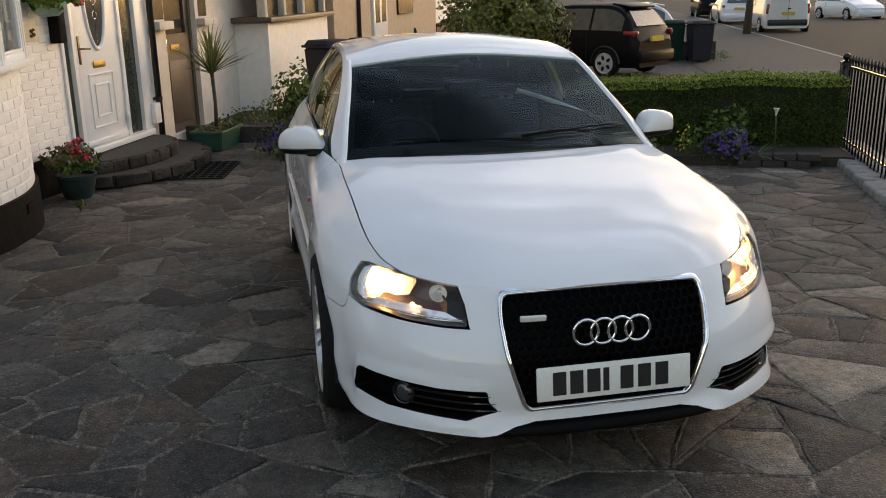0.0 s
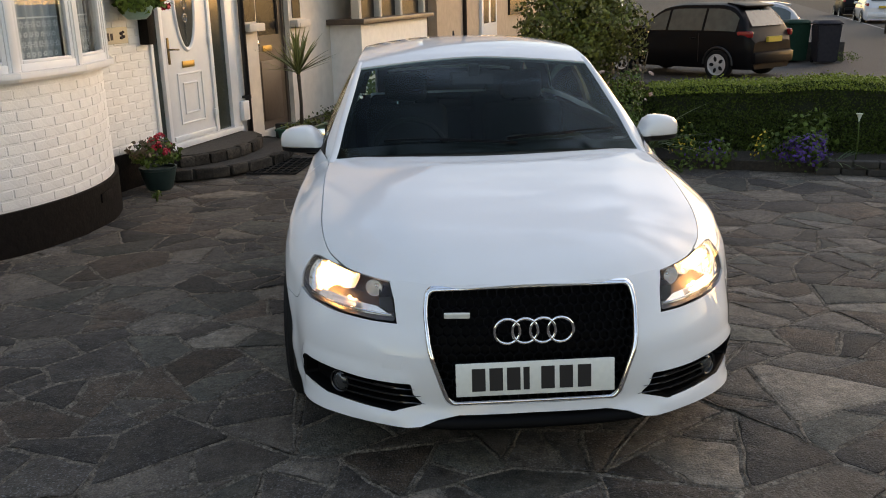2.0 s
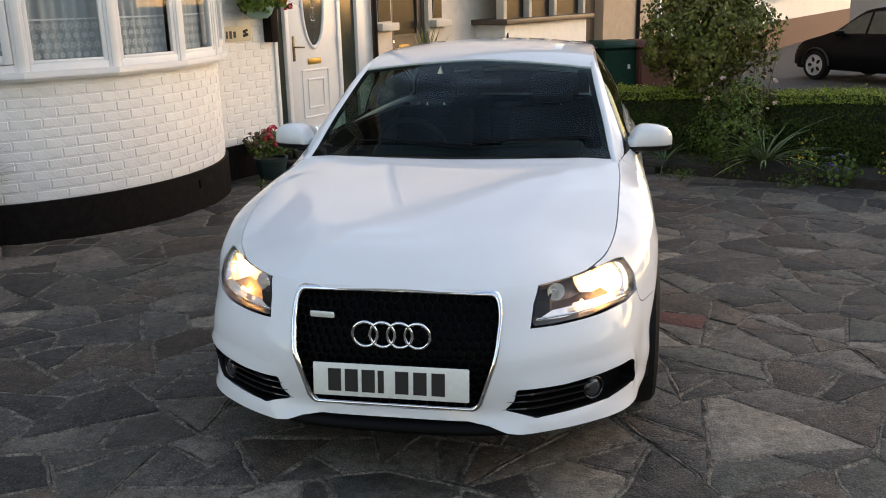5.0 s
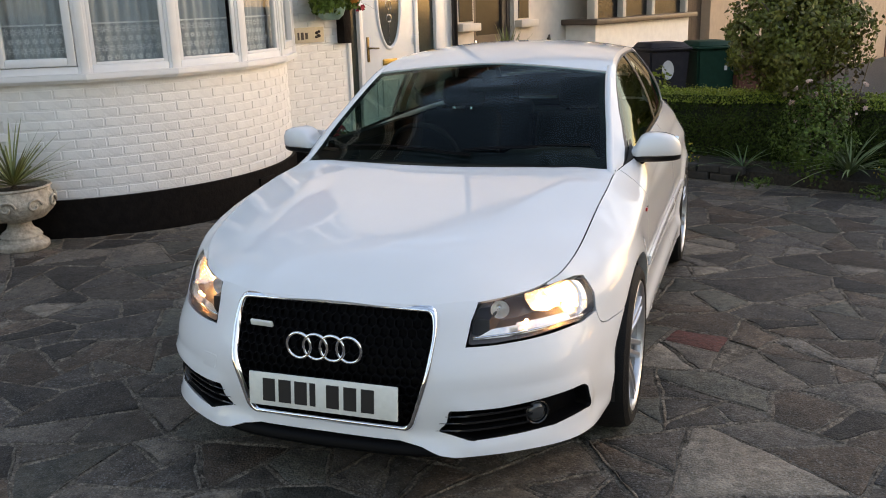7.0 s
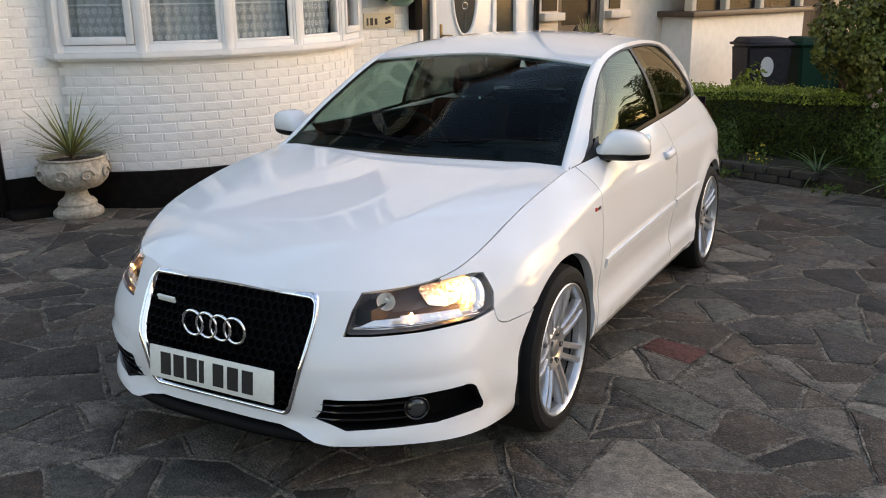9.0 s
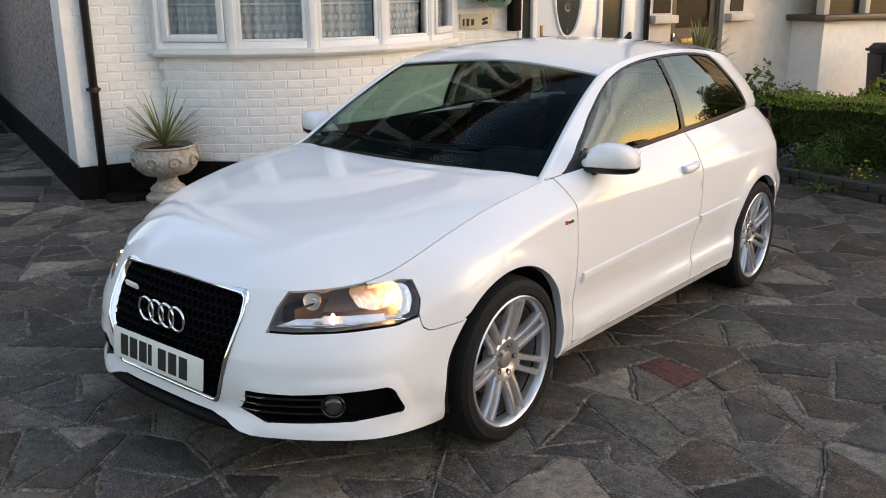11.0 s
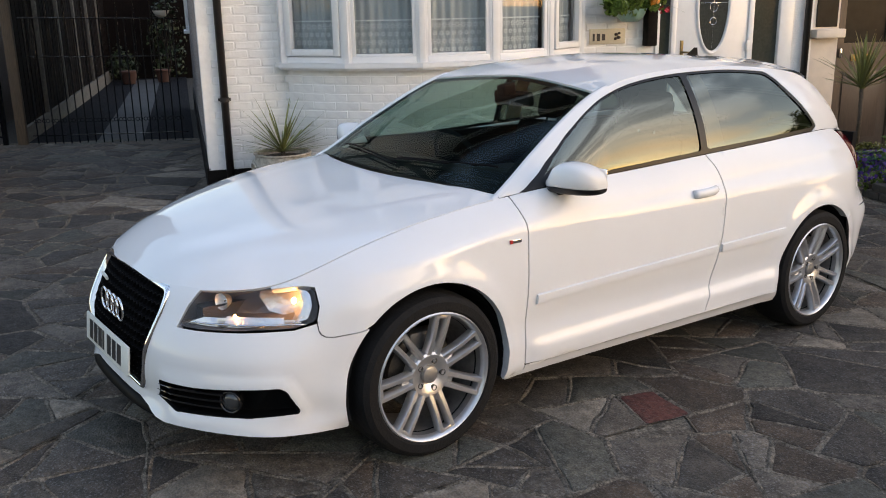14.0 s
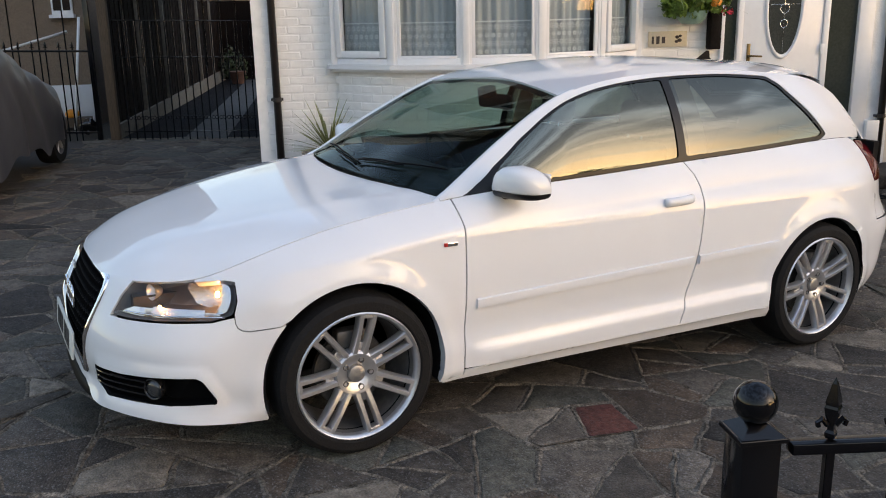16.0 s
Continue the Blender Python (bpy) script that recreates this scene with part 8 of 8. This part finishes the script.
for xw in (-1.35, 1.72):
    for s in (1, -1):
        root = new("wheel")
        root.parent = cc
        root.matrix_local = pose(xw, s * .80, .31, -90 * s, 0, 0)
        bm = bmesh.new()
        lathe(bm, [(.20, -.09), (.30, -.10), (.312, -.06), (.312, .06), (.30, .10), (.215, .10)], 32)
        part("tyre", bm, M_RUBBER, root, "", 40)
        bm = bmesh.new()
        lathe(bm, [(.215, .095), (.205, .085), (.19, .05), (0, .045)], 32)
        part("rim_dish", bm, M_ALLOYDARK, root, "", 40)
        for kk in range(7):
            part("spoke", boxes((.02, .205, -.018, .018, .06, .085), bev=.004), M_ALLOY, root, "", 40, Matrix.Rotation(kk * 2 * math.pi / 7, 4, "Z"))

# ---- across the road: plain house fronts and trees that close the street ----
opp = thing("opposite_houses", "low brick terrace across the road", "house", HOUSE, kind="structure")
part("terrace_wall", boxes((45, 45.5, -60, 40, -.3, 3.2)), mat("far_brick", (.24, .15, .11), .85, var=.2, scale=3), opp, "brick terrace wall", False)
bm = bmesh.new()
prism(bm, [(44.6, 3.1), (51, 3.1), (47.8, 5.0)], -60, 40, Matrix(((1, 0, 0, 0), (0, 0, 1, 0), (0, 1, 0, 0), (0, 0, 0, 1))))
part("terrace_roof", bm, M_ROOF, opp, "", False)


def street_tree(x, y, h, r, seed):
    t = thing("street_tree", "leafy green roadside tree by the kerb", "tree", H(x, y))
    bm = bmesh.new()
    tube(bm, [(0, 0, -.2), (.05, 0, h * .3), (0, .08, h * .6), (.05, 0, h * .85)], .15, 8, [.17, .13, .09, .03])
    rn = random.Random(seed)
    for k in range(8):
        a, z = k * 2.4, h * (.35 + .05 * k)
        tube(bm, [(0, 0, z), (r * .4 * math.cos(a), r * .4 * math.sin(a), z + .5), (r * .8 * math.cos(a), r * .8 * math.sin(a), z + 1.1)], .03, 5, [.06, .04, .015])
    part("trunk", bm, M_BARK, t, "", True)
    rows = [((0, 0, h * .75), (r, r, r * .9))] + [((r * .7 * math.cos(k * 1.3), r * .7 * math.sin(k * 1.3), h * (.6 + .06 * (k % 4))), (r * .5, r * .5, r * .45)) for k in range(7)]
    leaf_mesh("crown", 5200, blobs(rows, -1), .17, M_HEDGE, seed, t, "leafy crown")["kind"] = "stuff"


street_tree(11.2, 34.8, 5.0, 1.3, 201)
street_tree(22.5, 20, 6.5, 2.4, 202)
street_tree(22.8, 31, 6.0, 2.2, 203)
street_tree(22.5, 12, 4.6, 1.6, 204)

# ---- painted bricks of the bow and the flat walls ----
bm = bmesh.new()
box(bm, -.012, .0042, -.1045, .1045, -.0315, .0315, bev=.0045, seg=1)
brick_me = bpy.data.meshes.new("brick")
bm.to_mesh(brick_me)
bm.free()
brick_me.materials.append(M_WHITEBRICK)
rnd = random.Random(21)
COURSE, LEN = .0745, .219
n_c = int((ZS - ZP - .005) / COURSE) + 1
for j in range(n_c):
    z = ZP + .040 + j * COURSE
    if z > ZS - .02:
        break
    n = int(2 * HALF * RB / LEN)
    for i in range(n + 1):
        a = -HALF + (i + (.5 if j % 2 else 0) + .25) * LEN / RB
        if a > HALF - .03 or a < -HALF + .02:
            continue
        ob = new("brick", brick_me)
        ob.parent = bay_wall
        x, y = bow(a, RB - .0079 + rnd.uniform(-.0010, .0010))
        ob.matrix_local = pose(x, y, z + rnd.uniform(-.003, .003), rnd.uniform(-.8, .8), rnd.uniform(-1.0, 1.0), math.degrees(a) + rnd.uniform(-1.2, 1.2))


def brick_field(name, y0, y1, z0, z1, x, parent):
    """Painted bricks on a flat stretch, as one joined relief."""
    bm = bmesh.new()
    j = 0
    z = z0 + .04
    while z < z1:
        y = y0 + (.11 if j % 2 else .0)
        while y < y1 - .05:
            w = min(.1045, (y1 - y) / 2)
            bw = box(bm, x - .01, x + .0012 + rnd.uniform(-.0006, .0006), y, y + 2 * w, z - .0315 + rnd.uniform(-.002, .002), z + .0315, bev=.005, seg=1)
            y += LEN
        z += COURSE
        j += 1
    part(name, bm, M_WHITEBRICK, parent, "painted brick relief", 40)["kind"] = "stuff"


brick_field("brick_relief", -.015, .62, ZP, 2.3, -.042, house)
brick_field("brick_relief", 3.43, 4.27, ZP, 2.3, -.042, house)

# ---- crazy paving ----
rs = np.random.RandomState(11)


def in_drive(x, y):
    """Inside the paved front, in the house's directions, with a margin."""
    if not (-4.5 < x < 6.85 and -2.6 < y < 7.1):
        return False
    if x < -.0 and y > -.25:
        return False
    if (x - CX) ** 2 + (y - CY) ** 2 < (RB + .02) ** 2 and x > -.1:
        return False
    if y > 5.50 and x > 1.45:
        return False
    return not (y > 6.6)


inv = HOUSE.inverted()
RED = inv @ Vector((1.06, 4.42, 0))
PALE = inv @ Vector((1.28, 3.14, 0))


def area(poly):
    return abs(sum(a[0] * b[1] - b[0] * a[1] for a, b in zip(poly, poly[1:] + poly[:1]))) / 2


def clip(poly, nx, ny, c):
    """Keeps the side of a convex outline where nx x + ny y is less than c."""
    out = []
    for a, b in zip(poly, poly[1:] + poly[:1]):
        fa, fb = nx * a[0] + ny * a[1] - c, nx * b[0] + ny * b[1] - c
        if fa <= 0:
            out.append(a)
        if fa * fb < 0:
            t = fa / (fa - fb)
            out.append((a[0] + (b[0] - a[0]) * t, a[1] + (b[1] - a[1]) * t))
    return out


# seeds of the stones, large and small, thrown so that none crowd; the plan is drawn out along one direction
CA, SA, DRAW = math.cos(radians(62)), math.sin(radians(62)), 1.22


def drawn(x, y):
    return CA * x + SA * y, (CA * y - SA * x) * DRAW


def undrawn(u, v):
    v /= DRAW
    return CA * u - SA * v, SA * u + CA * v


def sturdy(poly):
    """No slivers: stones that are wide enough for their outline."""
    return len(poly) > 2 and area(poly) / sum(math.dist(a, b) for a, b in zip(poly, poly[1:] + poly[:1])) > .034


seeds = [(*drawn(RED.x, RED.y), .40), (*drawn(PALE.x, PALE.y), .44)]
for _ in range(9000):
    u, v = drawn(rs.uniform(-5.2, 7.6), rs.uniform(-3.3, 7.4))
    r = rs.choice([.26, .36, .48], p=[.4, .4, .2])
    if all((u - a) ** 2 + (v - b) ** 2 > (.80 * (r + q)) ** 2 for a, b, q in seeds):
        seeds.append((u, v, r))
S = np.array(seeds)


def split(poly):
    """Breaks a large slab across its length, again and again, into angular stones."""
    if area(poly) < rs.choice([.035, .055, .085, .13, .20], p=[.16, .26, .28, .20, .10]) * 1.35:
        return [poly]
    far = max(((math.dist(a, b), a, b) for a in poly for b in poly), key=lambda q: q[0])
    for _ in range(6):
        a = math.atan2(far[2][1] - far[1][1], far[2][0] - far[1][0]) + rs.uniform(-.65, .65)
        f = rs.uniform(.33, .67)
        nx, ny = math.cos(a), math.sin(a)
        c = nx * (far[1][0] * (1 - f) + far[2][0] * f) + ny * (far[1][1] * (1 - f) + far[2][1] * f)
        one, two = clip(poly, nx, ny, c), clip(poly, -nx, -ny, -c)
        if sturdy(one) and sturdy(two):
            return split(one) + split(two)
    return [poly]


def carve(poly, at, sides):
    """Cuts a slab along the sides (angle, distance) of one stone round a point, and breaks up the rest."""
    out = []
    for a, d in sides:
        nx, ny = math.cos(radians(a)), math.sin(radians(a))
        c = nx * at.x + ny * at.y + d
        rest_ = clip(poly, -nx, -ny, -c)
        if sturdy(rest_):
            out += split(rest_)
            poly = clip(poly, nx, ny, c)
    return out + [poly]


cells = []
for x, y, r in seeds:
    poly = [(x - 1.6, y - 1.6), (x + 1.6, y - 1.6), (x + 1.6, y + 1.6), (x - 1.6, y + 1.6)]
    d2 = (S[:, 0] - x) ** 2 + (S[:, 1] - y) ** 2
    for k in np.argsort(d2)[1:26]:
        x2, y2, r2 = S[k]
        nx, ny = x2 - x, y2 - y
        poly = clip(poly, nx, ny, (x2 * x2 + y2 * y2 - x * x - y * y + r * r - r2 * r2) / 2)
        if len(poly) < 3:
            break
    if len(poly) < 3:
        continue
    poly = [undrawn(*p) for p in poly]
    m = len(poly)
    poly = [p for k, p in enumerate(poly) if math.dist(p, poly[(k + 1) % m]) > .045]
    if len(poly) < 3:
        continue
    if inside(RED.x, RED.y, poly):
        cells += carve(poly, RED, ((12, .14), (100, .11), (185, .15), (268, .11)))
    elif inside(PALE.x, PALE.y, poly):
        cells += carve(poly, PALE, ((70, .17), (195, .20), (310, .20)))
    else:
        cells += split(poly)


cells = [[p for k, p in enumerate(c) if math.dist(p, c[k - 1]) > .02] for c in cells]
cells = [p for p in cells if sturdy(p)]


def warp(x, y):
    """Bends every joint a little, so that no side of a stone is straight."""
    v = Vector((x * 2.3, y * 2.3, 3.0))
    f = Vector((x * 9, y * 9, 7.0))
    o = Vector((31.7, 11.3, 0))
    return x + .022 * noise.noise(v) + .009 * noise.noise(f), y + .022 * noise.noise(v + o) + .009 * noise.noise(f + o)


def inset_poly(poly, d):
    """Moves every side of a convex outline inwards."""
    out = poly
    cx, cy = sum(p[0] for p in poly) / len(poly), sum(p[1] for p in poly) / len(poly)
    for a, b in zip(poly, poly[1:] + poly[:1]):
        nx, ny = b[1] - a[1], a[0] - b[0]
        k = math.hypot(nx, ny)
        if k < 1e-4:
            continue
        nx, ny = nx / k, ny / k
        if nx * (cx - a[0]) + ny * (cy - a[1]) > 0:
            nx, ny = -nx, -ny
        out = clip(out, nx, ny, nx * a[0] + ny * a[1] - d)
        if len(out) < 3:
            return None
    return [p for k, p in enumerate(out) if math.dist(p, out[k - 1]) > .006]


def rings_at(poly, rows, seed, tilt=(0, 0, 0), rough=.004):
    """Rings of a convex outline drawn in towards its middle, laid on the ground; rows: how far in, how high."""
    base = dense(poly, .05)
    n = len(base)
    cx, cy = sum(p[0] for p in base) / n, sum(p[1] for p in base) / n
    V, F = [], []
    for k, (d, z) in enumerate(rows):
        for i, (x, y) in enumerate(base):
            r = math.hypot(x - cx, y - cy) + 1e-6
            s = max(.3, 1 - d / r)
            x, y = cx + (x - cx) * s, cy + (y - cy) * s
            jag = rough * noise.noise(Vector((x * 26, y * 26, seed * 1.7)))
            x, y = warp(x + jag, y + jag)
            p = W(x, y)
            V.append((p.x, p.y, G(p.y) + z + tilt[2] + (x - cx) * tilt[0] + (y - cy) * tilt[1] + .0022 * noise.noise(Vector((x * 7, y * 7, 2)))))
        if k:
            F += [((k - 1) * n + a, (k - 1) * n + (a + 1) % n, k * n + (a + 1) % n, k * n + a) for a in range(n)]
    if sum(a[0] * b[1] - b[0] * a[1] for a, b in zip(poly, poly[1:] + poly[:1])) < 0:
        F = [f[::-1] for f in F]
    return V, F, n


def stone_shape(poly, seed):
    """A paving stone with a chipped rim and a slightly uneven top."""
    r = random.Random(seed)
    q = inset_poly(poly, r.uniform(.006, .013))
    if not q or len(q) < 3:
        return None
    if sum(a[0] * b[1] - b[0] * a[1] for a, b in zip(q, q[1:] + q[:1])) < 0:
        q = q[::-1]
    q = rounded(q, .012, 1)
    V, F, n = rings_at(q, ((0, -.012), (.003, -.003), (.012, .0)), seed, (r.uniform(-.008, .008), r.uniform(-.008, .008), r.uniform(-.0025, .0025)), .008)
    F.append(tuple(2 * n + a for a in range(n)))
    return V, F


paving = thing("paving", "crazy paving of dark irregular stones with pale joints", "paving", kind="structure")
rest = [([], []) for _ in STONES]
order = []
joint = ([], [])
for i, poly in enumerate(cells):
    cx, cy = sum(p[0] for p in poly) / len(poly), sum(p[1] for p in poly) / len(poly)
    if in_drive(cx, cy):
        w = W(cx, cy)
        order.append((math.hypot(w.x - .9, w.y - 3.2), i))
order.sort()
for rank, (_, i) in enumerate(order):
    poly = cells[i]
    sh_ = stone_shape(poly, i)
    if not sh_:
        continue
    V, F, n = rings_at(poly, ((0, .0005), (.009, -.0012), (.020, -.0085)), i, (0, 0, 0), .009)
    b = len(joint[0])
    joint[0].extend(V)
    joint[1].extend(tuple(b + k for k in f) for f in F)
    red, pale = inside(RED.x, RED.y, poly), inside(PALE.x, PALE.y, poly)
    kind = 3 if pale else int(rs.choice(5, p=[.38, .27, .16, .07, .12]))
    if rank < 300:
        ob = raw("paving_stone", sh_[0], sh_[1], M_REDSTONE if red else STONES[kind], paving, "red paving stone" if red else "", True)
        ob.data.set_sharp_from_angle(angle=radians(30))
    else:
        V, F = rest[kind]
        b = len(V)
        V += sh_[0]
        F += [tuple(b + k for k in f) for f in sh_[1]]
for kind, (V, F) in enumerate(rest):
    if V:
        ob = raw("far_paving_stones", V, F, FAR_STONES[kind], paving, "dark paving stones", True)
        ob.data.set_sharp_from_angle(angle=radians(30))
        ob["kind"] = "stuff"
ob = raw("joint_mortar", joint[0], joint[1], M_MORTAR, paving, "pale crumbling mortar joints", True)
ob["kind"] = "stuff"
